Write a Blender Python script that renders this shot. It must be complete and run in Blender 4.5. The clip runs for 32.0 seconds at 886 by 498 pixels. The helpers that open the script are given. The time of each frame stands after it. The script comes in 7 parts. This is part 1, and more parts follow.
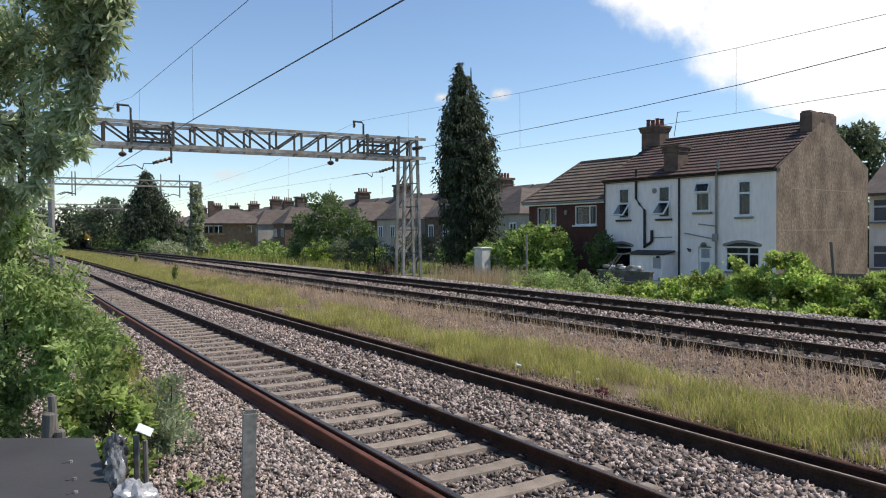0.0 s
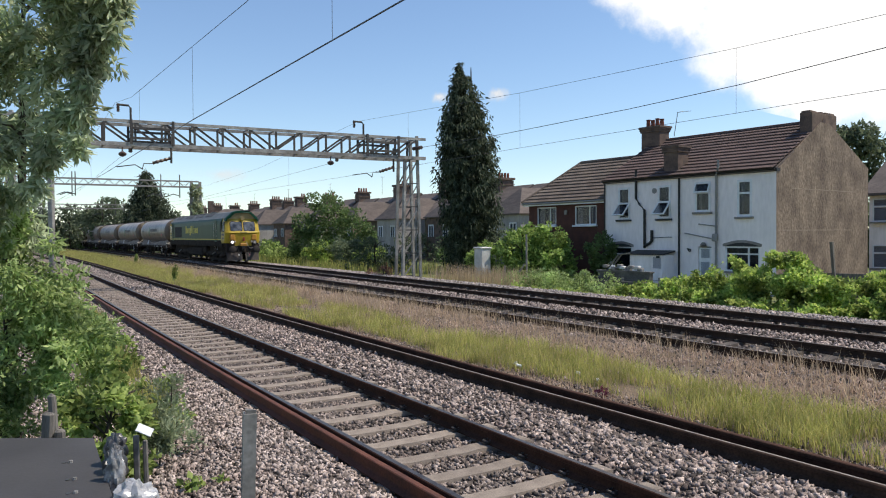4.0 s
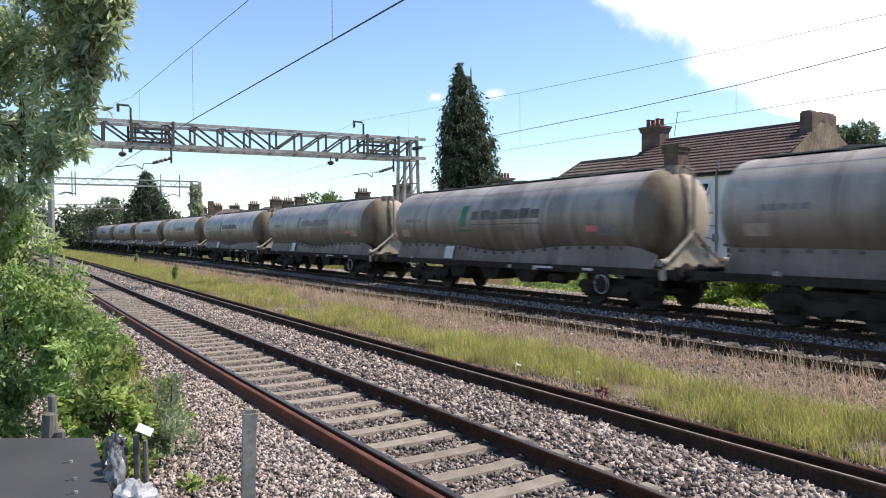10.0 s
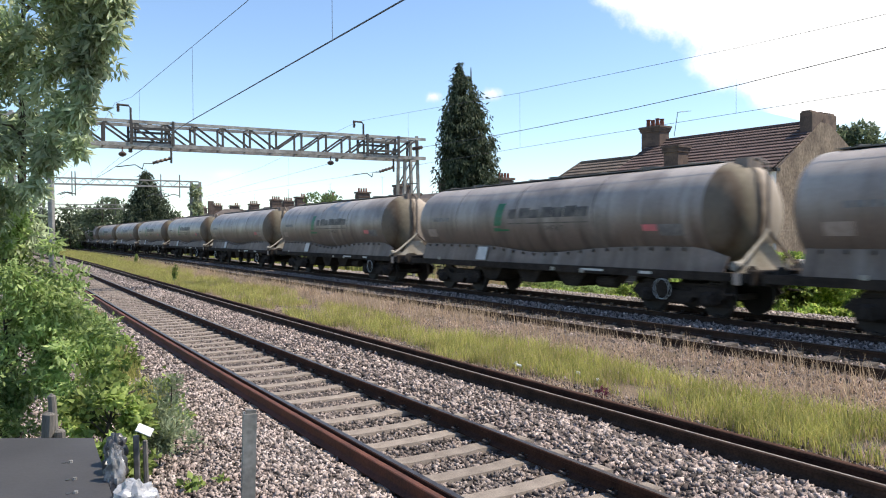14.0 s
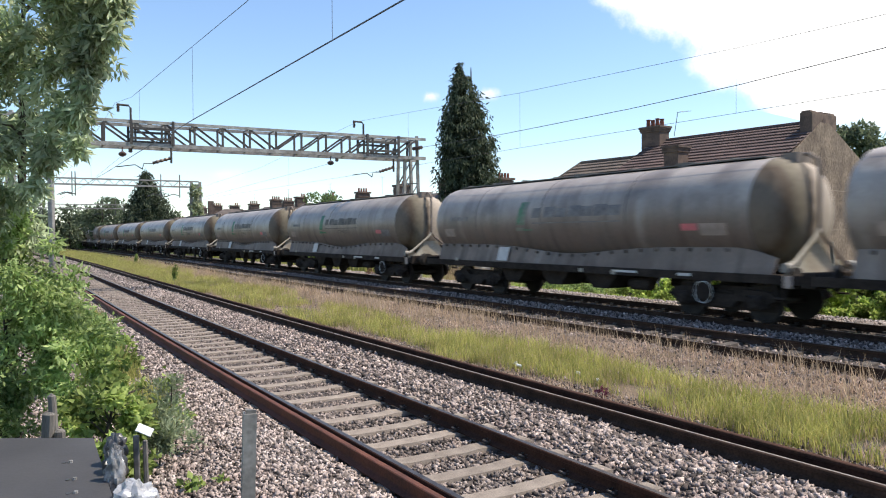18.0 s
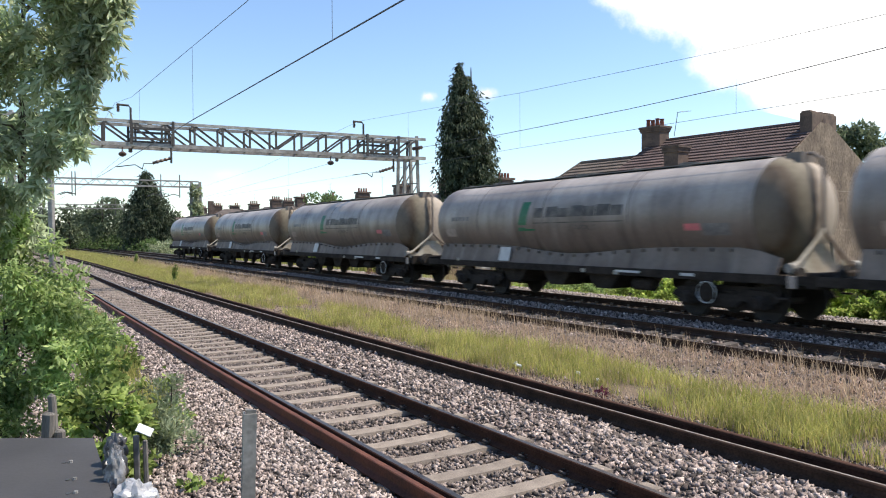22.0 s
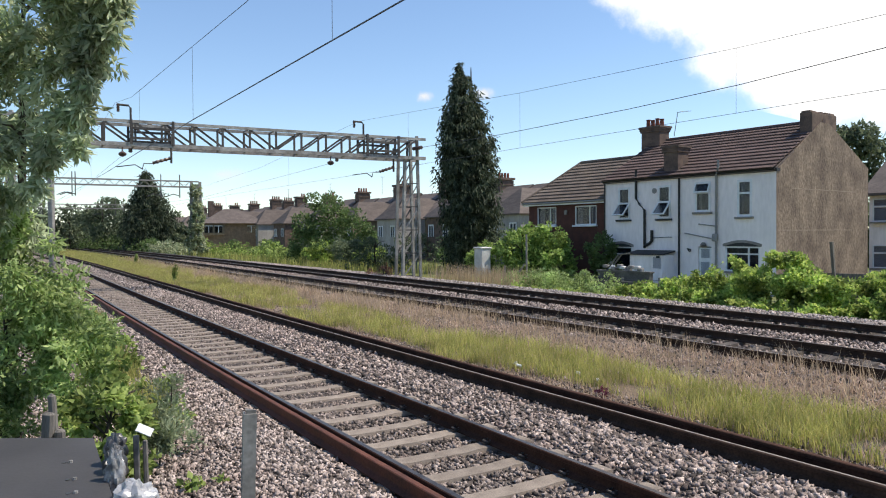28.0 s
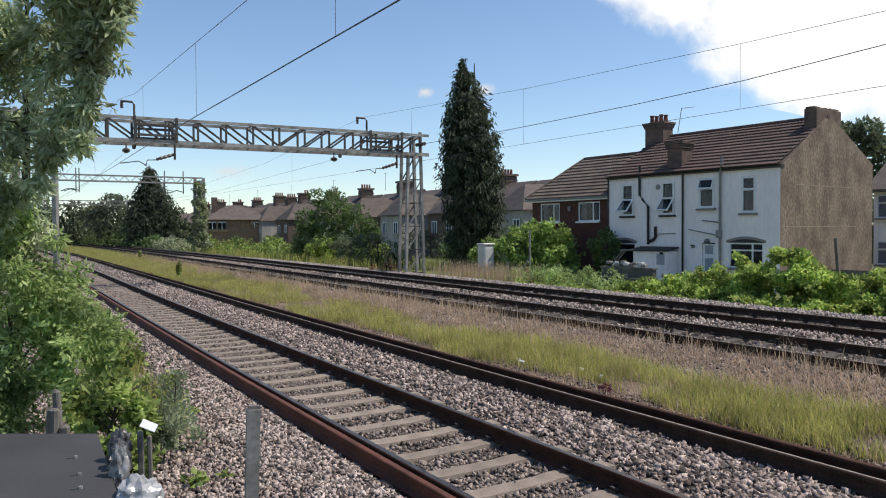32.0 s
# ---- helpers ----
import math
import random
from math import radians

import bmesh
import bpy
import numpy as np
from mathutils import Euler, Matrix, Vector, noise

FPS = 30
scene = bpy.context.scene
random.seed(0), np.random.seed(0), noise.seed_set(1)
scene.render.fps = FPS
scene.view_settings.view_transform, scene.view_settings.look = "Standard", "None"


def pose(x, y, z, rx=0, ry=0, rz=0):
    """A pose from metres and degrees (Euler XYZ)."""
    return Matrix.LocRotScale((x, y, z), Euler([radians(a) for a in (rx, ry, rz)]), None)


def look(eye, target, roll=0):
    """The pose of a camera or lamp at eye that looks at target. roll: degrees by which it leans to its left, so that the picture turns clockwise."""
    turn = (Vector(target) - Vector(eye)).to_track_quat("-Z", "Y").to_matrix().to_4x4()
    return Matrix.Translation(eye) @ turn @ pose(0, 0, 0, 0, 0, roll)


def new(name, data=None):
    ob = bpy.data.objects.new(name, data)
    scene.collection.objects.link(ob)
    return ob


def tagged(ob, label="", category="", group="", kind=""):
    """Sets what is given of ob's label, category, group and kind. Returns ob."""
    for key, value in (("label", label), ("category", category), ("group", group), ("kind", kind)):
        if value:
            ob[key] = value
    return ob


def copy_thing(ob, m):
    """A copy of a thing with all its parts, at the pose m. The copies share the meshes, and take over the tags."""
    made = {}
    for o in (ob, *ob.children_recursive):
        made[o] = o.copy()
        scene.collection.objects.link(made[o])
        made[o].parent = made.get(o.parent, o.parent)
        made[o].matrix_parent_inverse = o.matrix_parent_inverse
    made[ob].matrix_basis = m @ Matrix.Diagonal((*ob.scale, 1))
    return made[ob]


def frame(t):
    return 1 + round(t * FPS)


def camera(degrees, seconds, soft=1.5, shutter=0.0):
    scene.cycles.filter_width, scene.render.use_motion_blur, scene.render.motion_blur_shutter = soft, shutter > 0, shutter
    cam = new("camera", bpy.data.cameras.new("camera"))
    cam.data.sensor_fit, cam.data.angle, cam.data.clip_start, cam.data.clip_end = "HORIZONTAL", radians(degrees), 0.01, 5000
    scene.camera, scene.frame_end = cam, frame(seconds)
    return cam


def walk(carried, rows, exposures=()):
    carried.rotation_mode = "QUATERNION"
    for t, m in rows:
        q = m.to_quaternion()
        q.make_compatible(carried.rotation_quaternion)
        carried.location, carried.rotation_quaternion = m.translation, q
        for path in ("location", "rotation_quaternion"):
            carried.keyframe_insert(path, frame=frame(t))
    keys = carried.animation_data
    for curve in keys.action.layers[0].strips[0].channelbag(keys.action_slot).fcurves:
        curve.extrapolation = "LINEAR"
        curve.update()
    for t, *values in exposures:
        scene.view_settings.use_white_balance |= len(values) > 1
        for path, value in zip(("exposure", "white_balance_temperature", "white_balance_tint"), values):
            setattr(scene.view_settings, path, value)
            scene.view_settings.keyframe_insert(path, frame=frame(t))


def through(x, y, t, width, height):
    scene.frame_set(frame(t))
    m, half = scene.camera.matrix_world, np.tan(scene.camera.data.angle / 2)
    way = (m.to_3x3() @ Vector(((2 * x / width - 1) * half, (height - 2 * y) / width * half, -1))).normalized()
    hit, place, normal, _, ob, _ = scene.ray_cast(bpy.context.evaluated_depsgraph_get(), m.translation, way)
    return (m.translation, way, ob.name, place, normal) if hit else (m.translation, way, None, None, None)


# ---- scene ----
# ---------- camera and its walk ----------
cam = camera(62.03, 32.0, soft=1.05, shutter=0.22)
EYE = (0.0, 0.0, 2.2018)


def aim(yaw=0.0, down=0.0):
    """Pose of the tripod camera; yaw to the left and extra tilt down, in degrees."""
    a, b = radians(yaw), radians(1.121 + down)
    way = Vector((-math.sin(a) * math.cos(b), math.cos(a) * math.cos(b), -math.sin(b)))
    return look(EYE, Vector(EYE) + way * 10, -0.354)


walk(cam, [(0, aim()), (29.4, aim()), (30.0, aim(0.06, 0.045)), (30.5, aim(0.115, 0.065)), (31.0, aim(0.13, 0.14)),
           (31.5, aim(0.19, 0.19)), (32.0, aim(0.255, 0.285))], exposures=[(0, -0.08), (5, -0.02), (6, 0.02), (7, 0.13), (8, 0.21), (10, 0.35), (24, 0.39), (26, 0.31), (28, 0.13), (29.6, -0.08), (31, -0.12), (32, -0.14)])

# ---------- world, sun ----------
SUN_AZ, SUN_EL = 86.0, 57.0   # degrees to the right of +y, and up
world = bpy.data.worlds.new("world")
scene.world = world
world.use_nodes = True
wn = world.node_tree.nodes
sky = wn.new("ShaderNodeTexSky")
sky.sky_type, sky.sun_disc = "NISHITA", False
sky.sun_elevation, sky.sun_rotation = radians(SUN_EL), radians(SUN_AZ)
sky.air_density, sky.dust_density, sky.ozone_density = 1.0, 0.05, 1.7
wn["Background"].inputs[1].default_value = 0.155
tint = wn.new("ShaderNodeMix")
tint.data_type, tint.blend_type = "RGBA", "MULTIPLY"
tint.inputs[0].default_value, tint.inputs[7].default_value = 1.0, (0.965, 1.005, 1.055, 1)
world.node_tree.links.new(sky.outputs[0], tint.inputs[6])
world.node_tree.links.new(tint.outputs[2], wn["Background"].inputs[0])
sun_data = bpy.data.lights.new("sun", "SUN")
sun_data.energy, sun_data.angle, sun_data.color = 5.2, radians(0.53), (1.0, 0.91, 0.78)
sun = new("sun", sun_data)
sun_way = Vector((math.sin(radians(SUN_AZ)) * math.cos(radians(SUN_EL)), math.cos(radians(SUN_AZ)) * math.cos(radians(SUN_EL)), math.sin(radians(SUN_EL))))
sun.matrix_world = look(sun_way * 300, (0, 0, 0))

# ---------- the line of the railway ----------
TH, D0, K2, K3, K4 = 0.56481, 3.3761, -0.0013077, 4.1078e-05, -4.7909e-07
S_LO, S_HI = -30.0, 175.0


def lat0(s):
    """Sideways place of the near left rail at the chainage s."""
    e = min(max(s, S_LO), S_HI)
    slope = -K2 * e - K3 * e * e / 2 - K4 * e ** 3 / 6
    return D0 - K2 * e * e / 2 - K3 * e ** 3 / 6 - K4 * e ** 4 / 24 + slope * (s - e)


def P(s, o, z=0.0):
    """World place at the chainage s, o metres right of the near left rail."""
    l = lat0(s) + o
    return Vector((-s * math.sin(TH) + l * math.cos(TH), s * math.cos(TH) + l * math.sin(TH), z))


def heading(s):
    """Turn about z of a thing whose x axis runs along the line, up the chainage."""
    a, b = P(s - 0.05, 0), P(s + 0.05, 0)
    return math.degrees(math.atan2(b.y - a.y, b.x - a.x))


O_THIRD, O_A, SPACING = 3.451, 8.0135, 3.60
O_C = O_A + SPACING
O_TRAIN = O_C + 0.7525
Z_FAR = 0.153

# ---------- mesh helpers ----------


class Geo:
    """Gathers vertices and faces for one mesh."""

    def __init__(self):
        self.v, self.f = [], []

    def add(self, vs, fs):
        n = len(self.v)
        self.v += [tuple(p) for p in vs]
        self.f += [tuple(i + n for i in f) for f in fs]
        return self

    def box(self, c, d, m=None, chamfer=0.0):
        x, y, z = d[0] / 2, d[1] / 2, d[2] / 2
        if chamfer:
            k = chamfer
            vs, fs = [], []
            for zz, i in ((-z, k), (-z + k, 0), (z - k, 0), (z, k)):
                a, b = x - i, y - i
                e = k if i == 0 else k * 0.4
                vs += [(-a + e, -b, zz), (a - e, -b, zz), (a, -b + e, zz), (a, b - e, zz), (a - e, b, zz), (-a + e, b, zz), (-a, b - e, zz), (-a, -b + e, zz)]
            for r in range(3):
                fs += [(r * 8 + i, r * 8 + (i + 1) % 8, r * 8 + 8 + (i + 1) % 8, r * 8 + 8 + i) for i in range(8)]
            fs += [tuple(range(7, -1, -1)), tuple(range(24, 32))]
        else:
            vs = [(i, j, k) for k in (-z, z) for i, j in ((-x, -y), (x, -y), (x, y), (-x, y))]
            fs = [(3, 2, 1, 0), (4, 5, 6, 7), (0, 1, 5, 4), (1, 2, 6, 5), (2, 3, 7, 6), (3, 0, 4, 7)]
        vs = [Vector(p) for p in vs]
        if m is not None:
            vs = [m @ p for p in vs]
        return self.add([p + Vector(c) for p in vs], fs)

    def tube(self, pts, r, n=8, caps=True):
        """A round bar along pts; r is one radius or one for each point."""
        pts = [Vector(p) for p in pts]
        rs = r if isinstance(r, (list, tuple)) else [r] * len(pts)
        vs, fs = [], []
        ref = Vector((0.0, 0.0, 1.0))
        for i, p in enumerate(pts):
            d = (pts[min(i + 1, len(pts) - 1)] - pts[max(i - 1, 0)]).normalized()
            a = ref if abs(d.dot(ref)) < 0.95 else Vector((1.0, 0.0, 0.0))
            e1 = d.cross(a).normalized()
            e2 = d.cross(e1)
            vs += [p + (e1 * math.cos(6.28319 * j / n) + e2 * math.sin(6.28319 * j / n)) * rs[i] for j in range(n)]
        for i in range(len(pts) - 1):
            fs += [(i * n + j, i * n + n + j, i * n + n + (j + 1) % n, i * n + (j + 1) % n) for j in range(n)]
        if caps:
            fs += [tuple(range(n)), tuple(range(len(vs) - 1, len(vs) - n - 1, -1))]
        return self.add(vs, fs)

    def bar(self, a, b, w, h):
        """A square bar from a to b, w wide and h high."""
        a, b = Vector(a), Vector(b)
        d = (b - a)
        q = d.to_track_quat("X", "Z").to_matrix().to_4x4()
        return self.box((a + b) / 2, (d.length, w, h), q)

    def loft(self, rings, caps=True, closed=True):
        n = len(rings[0])
        vs = [p for r in rings for p in r]
        fs = []
        for i in range(len(rings) - 1):
            for j in range(n if closed else n - 1):
                fs.append((i * n + j, i * n + (j + 1) % n, i * n + n + (j + 1) % n, i * n + n + j))
        if caps:
            fs += [tuple(range(n - 1, -1, -1)), tuple(range(len(vs) - n, len(vs)))]
        return self.add(vs, fs)

    def prism(self, poly, a, b, axis="y"):
        """A flat outline (pairs) pushed from a to b along an axis; the pairs are the two other axes in order."""
        def at(p, q):
            return {"x": (q, p[0], p[1]), "y": (p[0], q, p[1]), "z": (p[0], p[1], q)}[axis]
        return self.loft([[at(p, a) for p in poly], [at(p, b) for p in poly]])

    def moved(self, m):
        self.v = [tuple(m @ Vector(p)) for p in self.v]
        return self


def mesh_of(name, g, material, smooth=False):
    me = bpy.data.meshes.new(name)
    me.from_pydata(g.v, [], g.f)
    bm = bmesh.new()
    bm.from_mesh(me)
    bmesh.ops.recalc_face_normals(bm, faces=bm.faces)
    bm.to_mesh(me)
    bm.free()
    for m in (material if isinstance(material, (list, tuple)) else [material]):
        me.materials.append(m)
    if smooth:
        me.polygons.foreach_set("use_smooth", [True] * len(me.polygons))
        me.set_sharp_from_angle(angle=radians(38))
    return me


def part(name, g, material, parent=None, label="", smooth=False, m=None):
    """One mesh object, under a thing or on its own."""
    ob = new(name, g if isinstance(g, bpy.types.Mesh) else mesh_of(name, g, material, smooth))
    ob.parent = parent
    if m is not None:
        ob.matrix_basis = m
    return tagged(ob, label)


def thing(name, label, category, group="", kind="", m=None):
    ob = new(name)
    ob.empty_display_size = 0.2
    if m is not None:
        ob.matrix_basis = m
    return tagged(ob, label, category, group, kind)


def np_mesh(name, verts, faces, material):
    """A mesh of many alike faces from arrays."""
    verts, faces = np.asarray(verts, dtype=np.float32), np.asarray(faces, dtype=np.int32)
    me = bpy.data.meshes.new(name)
    k = faces.shape[1]
    me.vertices.add(len(verts))
    me.vertices.foreach_set("co", verts.ravel())
    me.loops.add(faces.size)
    me.loops.foreach_set("vertex_index", faces.ravel())
    me.polygons.add(len(faces))
    me.polygons.foreach_set("loop_start", np.arange(0, faces.size, k, dtype=np.int32))
    me.update(calc_edges=True)
    me.materials.append(material)
    return me

# ---------- materials ----------


def mat(name, c1, c2=None, big=1.0, fine=30.0, var=0.25, rough=0.8, metal=0.0, bump=0.25, dist=0.01, rnd="", amount=0.25, spec=0.4, stretch=None, contrast=0.16):
    """A surface of two colours in patches, with a finer grain, relief and a change from piece to piece."""
    m = bpy.data.materials.new(name)
    m.use_nodes = True
    t = m.node_tree
    n, link = t.nodes, t.links.new
    b = n["Principled BSDF"]
    b.inputs["Roughness"].default_value, b.inputs["Metallic"].default_value = rough, metal
    b.inputs["Specular IOR Level"].default_value = spec
    tc = n.new("ShaderNodeTexCoord")
    src = tc.outputs["Object"]
    if stretch:
        mp = n.new("ShaderNodeMapping")
        mp.inputs["Scale"].default_value = stretch
        link(src, mp.inputs[0])
        src = mp.outputs[0]
    a = n.new("ShaderNodeTexNoise")
    a.inputs["Scale"].default_value, a.inputs["Detail"].default_value = big, 5
    link(src, a.inputs["Vector"])
    r = n.new("ShaderNodeMapRange")
    r.inputs[1].default_value, r.inputs[2].default_value = 0.5 - contrast, 0.5 + contrast
    link(a.outputs[0], r.inputs[0])
    mix = n.new("ShaderNodeMix")
    mix.data_type = "RGBA"
    mix.inputs[6].default_value, mix.inputs[7].default_value = (*c1, 1), (*(c2 or c1), 1)
    link(r.outputs[0], mix.inputs[0])
    g = n.new("ShaderNodeTexNoise")
    g.inputs["Scale"].default_value, g.inputs["Detail"].default_value = fine, 5
    link(src, g.inputs["Vector"])
    gr = n.new("ShaderNodeMapRange")
    gr.inputs[1].default_value, gr.inputs[2].default_value = 0.25, 0.75
    gr.inputs[3].default_value, gr.inputs[4].default_value = 1 - var, 1 + var
    link(g.outputs[0], gr.inputs[0])
    mul = n.new("ShaderNodeMix")
    mul.data_type, mul.blend_type = "RGBA", "MULTIPLY"
    mul.inputs[0].default_value = 1
    link(mix.outputs[2], mul.inputs[6])
    link(gr.outputs[0], mul.inputs[7])
    out = mul.outputs[2]
    if rnd:
        i = n.new("ShaderNodeNewGeometry" if rnd == "island" else "ShaderNodeObjectInfo")
        ir = n.new("ShaderNodeMapRange")
        ir.inputs[3].default_value, ir.inputs[4].default_value = 1 - amount, 1 + amount
        link(i.outputs["Random Per Island" if rnd == "island" else "Random"], ir.inputs[0])
        m2 = n.new("ShaderNodeMix")
        m2.data_type, m2.blend_type = "RGBA", "MULTIPLY"
        m2.inputs[0].default_value = 1
        link(out, m2.inputs[6])
        link(ir.outputs[0], m2.inputs[7])
        out = m2.outputs[2]
    link(out, b.inputs["Base Color"])
    if bump:
        bp = n.new("ShaderNodeBump")
        bp.inputs["Strength"].default_value, bp.inputs["Distance"].default_value = bump, dist
        link(g.outputs[0], bp.inputs["Height"])
        link(bp.outputs[0], b.inputs["Normal"])
    return m


def leaf_mat(name, c1, c2, amount=0.35, through=0.35):
    """Leaves: a colour of its own for each, and some light through them."""
    m = bpy.data.materials.new(name)
    m.use_nodes = True
    t = m.node_tree
    n, link = t.nodes, t.links.new
    b = n["Principled BSDF"]
    b.inputs["Roughness"].default_value = 0.55
    b.inputs["Specular IOR Level"].default_value = 0.18
    geo = n.new("ShaderNodeNewGeometry")
    mix = n.new("ShaderNodeMix")
    mix.data_type = "RGBA"
    mix.inputs[6].default_value, mix.inputs[7].default_value = (*c1, 1), (*c2, 1)
    link(geo.outputs["Random Per Island"], mix.inputs[0])
    tc = n.new("ShaderNodeTexCoord")
    no = n.new("ShaderNodeTexNoise")
    no.inputs["Scale"].default_value = 1.3
    link(tc.outputs["Object"], no.inputs["Vector"])
    r = n.new("ShaderNodeMapRange")
    r.inputs[1].default_value, r.inputs[2].default_value = 0.3, 0.7
    r.inputs[3].default_value, r.inputs[4].default_value = 1 - amount, 1 + amount
    link(no.outputs[0], r.inputs[0])
    mul = n.new("ShaderNodeMix")
    mul.data_type, mul.blend_type = "RGBA", "MULTIPLY"
    mul.inputs[0].default_value = 1
    link(mix.outputs[2], mul.inputs[6])
    link(r.outputs[0], mul.inputs[7])
    link(mul.outputs[2], b.inputs["Base Color"])
    tr = n.new("ShaderNodeBsdfTranslucent")
    link(mul.outputs[2], tr.inputs[0])
    sh = n.new("ShaderNodeMixShader")
    sh.inputs[0].default_value = through
    link(b.outputs[0], sh.inputs[1])
    link(tr.outputs[0], sh.inputs[2])
    link(sh.outputs[0], n["Material Output"].inputs[0])
    return m


def glow_mat(name, c, strength):
    m = bpy.data.materials.new(name)
    m.use_nodes = True
    b = m.node_tree.nodes["Principled BSDF"]
    b.inputs["Base Color"].default_value = (*c, 1)
    b.inputs["Emission Color"].default_value = (*c, 1)
    b.inputs["Emission Strength"].default_value = strength
    return m


def glass_mat(name, tint, gloss=0.16):
    """Thin clear glass: light straight through, and some gloss."""
    m = bpy.data.materials.new(name)
    m.use_nodes = True
    n, link = m.node_tree.nodes, m.node_tree.links.new
    n.remove(n["Principled BSDF"])
    tr, gl, mx = n.new("ShaderNodeBsdfTransparent"), n.new("ShaderNodeBsdfGlossy"), n.new("ShaderNodeMixShader")
    tr.inputs[0].default_value = (*tint, 1)
    gl.inputs["Roughness"].default_value = 0.03
    mx.inputs[0].default_value = gloss
    link(tr.outputs[0], mx.inputs[1])
    link(gl.outputs[0], mx.inputs[2])
    link(mx.outputs[0], n["Material Output"].inputs[0])
    return m


M = {}
# Kept darker than the loose stones, so gaps between them look shaded.
M["gravel"] = mat("gravel_with_gap_shade", (0.07, 0.056, 0.05), (0.13, 0.105, 0.093), 1.2, 26, 0.7, 0.95, bump=1.0, dist=0.05)
M["gravel_dark"] = mat("oily_ballast", (0.05, 0.042, 0.037), (0.10, 0.085, 0.075), 1.0, 24, 0.6, 0.95, bump=1.0, dist=0.05)
M["soil"] = mat("dry_soil_and_litter", (0.20, 0.145, 0.11), (0.15, 0.115, 0.075), 1.4, 30, 0.5, 1.0, bump=0.8, dist=0.04)
M["turf"] = mat("rough_turf", (0.09, 0.13, 0.03), (0.16, 0.15, 0.06), 0.8, 22, 0.5, 1.0, bump=0.8, dist=0.05)
M["stone"] = mat("ballast_stone", (0.22, 0.172, 0.152), (0.35, 0.297, 0.268), 3.0, 60, 0.35, 0.9, bump=0.3, rnd="island", amount=0.72)
M["stone_pink"] = mat("pale_pinkish_ballast_stone", (0.225, 0.175, 0.154), (0.355, 0.296, 0.268), 3.0, 60, 0.35, 0.9, bump=0.3, rnd="island", amount=0.85)
M["stone_brown"] = mat("brown_dusted_ballast_stone", (0.175, 0.132, 0.115), (0.34, 0.28, 0.248), 5.0, 60, 0.4, 0.9, bump=0.3, rnd="island", amount=0.9)
# Sunlight on the shoulder beyond the train is put into this paler tone.
M["stone_pale"] = mat("sunlit_pale_ballast_stone", (0.25, 0.213, 0.195), (0.35, 0.312, 0.292), 3.0, 60, 0.35, 0.9, bump=0.3, rnd="island", amount=0.6)
M["stone_bed"] = mat("grimy_track_bed_stone", (0.14, 0.108, 0.092), (0.25, 0.205, 0.18), 3.0, 60, 0.35, 0.9, bump=0.3, rnd="island", amount=0.8)
M["rail_bright_rust"] = mat("bright_rusty_rail_steel", (0.15, 0.052, 0.03), (0.085, 0.032, 0.02), 2.0, 40, 0.35, 0.75, 0.1, 0.3)
M["rail_brown"] = mat("dull_brown_rail_steel", (0.075, 0.036, 0.024), (0.042, 0.023, 0.017), 3.0, 40, 0.35, 0.85, 0.0, 0.3, spec=0.15)
M["rail_rust"] = mat("rusty_rail_steel", (0.045, 0.024, 0.017), (0.075, 0.036, 0.024), 4.0, 40, 0.35, 0.9, 0.0, 0.3, spec=0.1)
M["rail_dark"] = mat("oily_rail_steel", (0.036, 0.024, 0.018), (0.065, 0.04, 0.029), 4.0, 40, 0.35, 0.9, 0.0, 0.2, spec=0.1)
M["rail_head"] = mat("worn_rail_head", (0.10, 0.075, 0.06), (0.16, 0.13, 0.11), 8.0, 60, 0.3, 0.38, 0.8, 0.1)
# Pale tone that paints the glint of a worn rail head.
M["rail_shine"] = mat("rail_head_highlight", (0.42, 0.36, 0.31), (0.30, 0.25, 0.21), 8.0, 60, 0.25, 0.5, 0.3, 0.1)
M["sleeper"] = mat("weathered_concrete", (0.28, 0.232, 0.19), (0.20, 0.163, 0.132), 5.0, 60, 0.25, 0.9, bump=0.3, rnd="object", amount=0.14)
M["sleeper_dark"] = mat("oily_concrete", (0.06, 0.05, 0.044), (0.10, 0.085, 0.073), 5.0, 60, 0.25, 0.9, bump=0.3, rnd="object", amount=0.2)
M["clip"] = mat("sprung_steel", (0.07, 0.06, 0.055), (0.12, 0.11, 0.1), 20, 90, 0.2, 0.5, 0.7, 0)
# Chord tone is raised to put the light on its top faces into colour.
M["chord"] = mat("lit_galvanised_steel", (0.39, 0.375, 0.345), (0.19, 0.172, 0.155), 2.4, 22, 0.3, 0.7, 0.1, 0.15)
M["lattice"] = mat("dark_lattice_steel", (0.05, 0.047, 0.046), (0.105, 0.096, 0.088), 2.2, 22, 0.3, 0.8, 0.1, 0.15)
M["steel"] = mat("weathered_galvanised_steel", (0.34, 0.33, 0.31), (0.20, 0.185, 0.165), 2.2, 30, 0.3, 0.7, 0.35, 0.15)
M["steel_dark"] = mat("grimy_steel", (0.11, 0.105, 0.10), (0.19, 0.18, 0.165), 2.5, 30, 0.3, 0.7, 0.35, 0.15)
M["insulator"] = mat("brown_glazed_insulator", (0.09, 0.06, 0.05), None, 5, 40, 0.15, 0.3, 0, 0)
M["wire"] = mat("copper_wire", (0.085, 0.085, 0.088), None, 5, 40, 0.1, 0.5, 0.5, 0)
M["render"] = mat("white_painted_render", (0.90, 0.84, 0.83), (0.76, 0.70, 0.69), 0.8, 7, 0.08, 0.85, bump=0.2, stretch=(1, 1, 0.3), contrast=0.24)
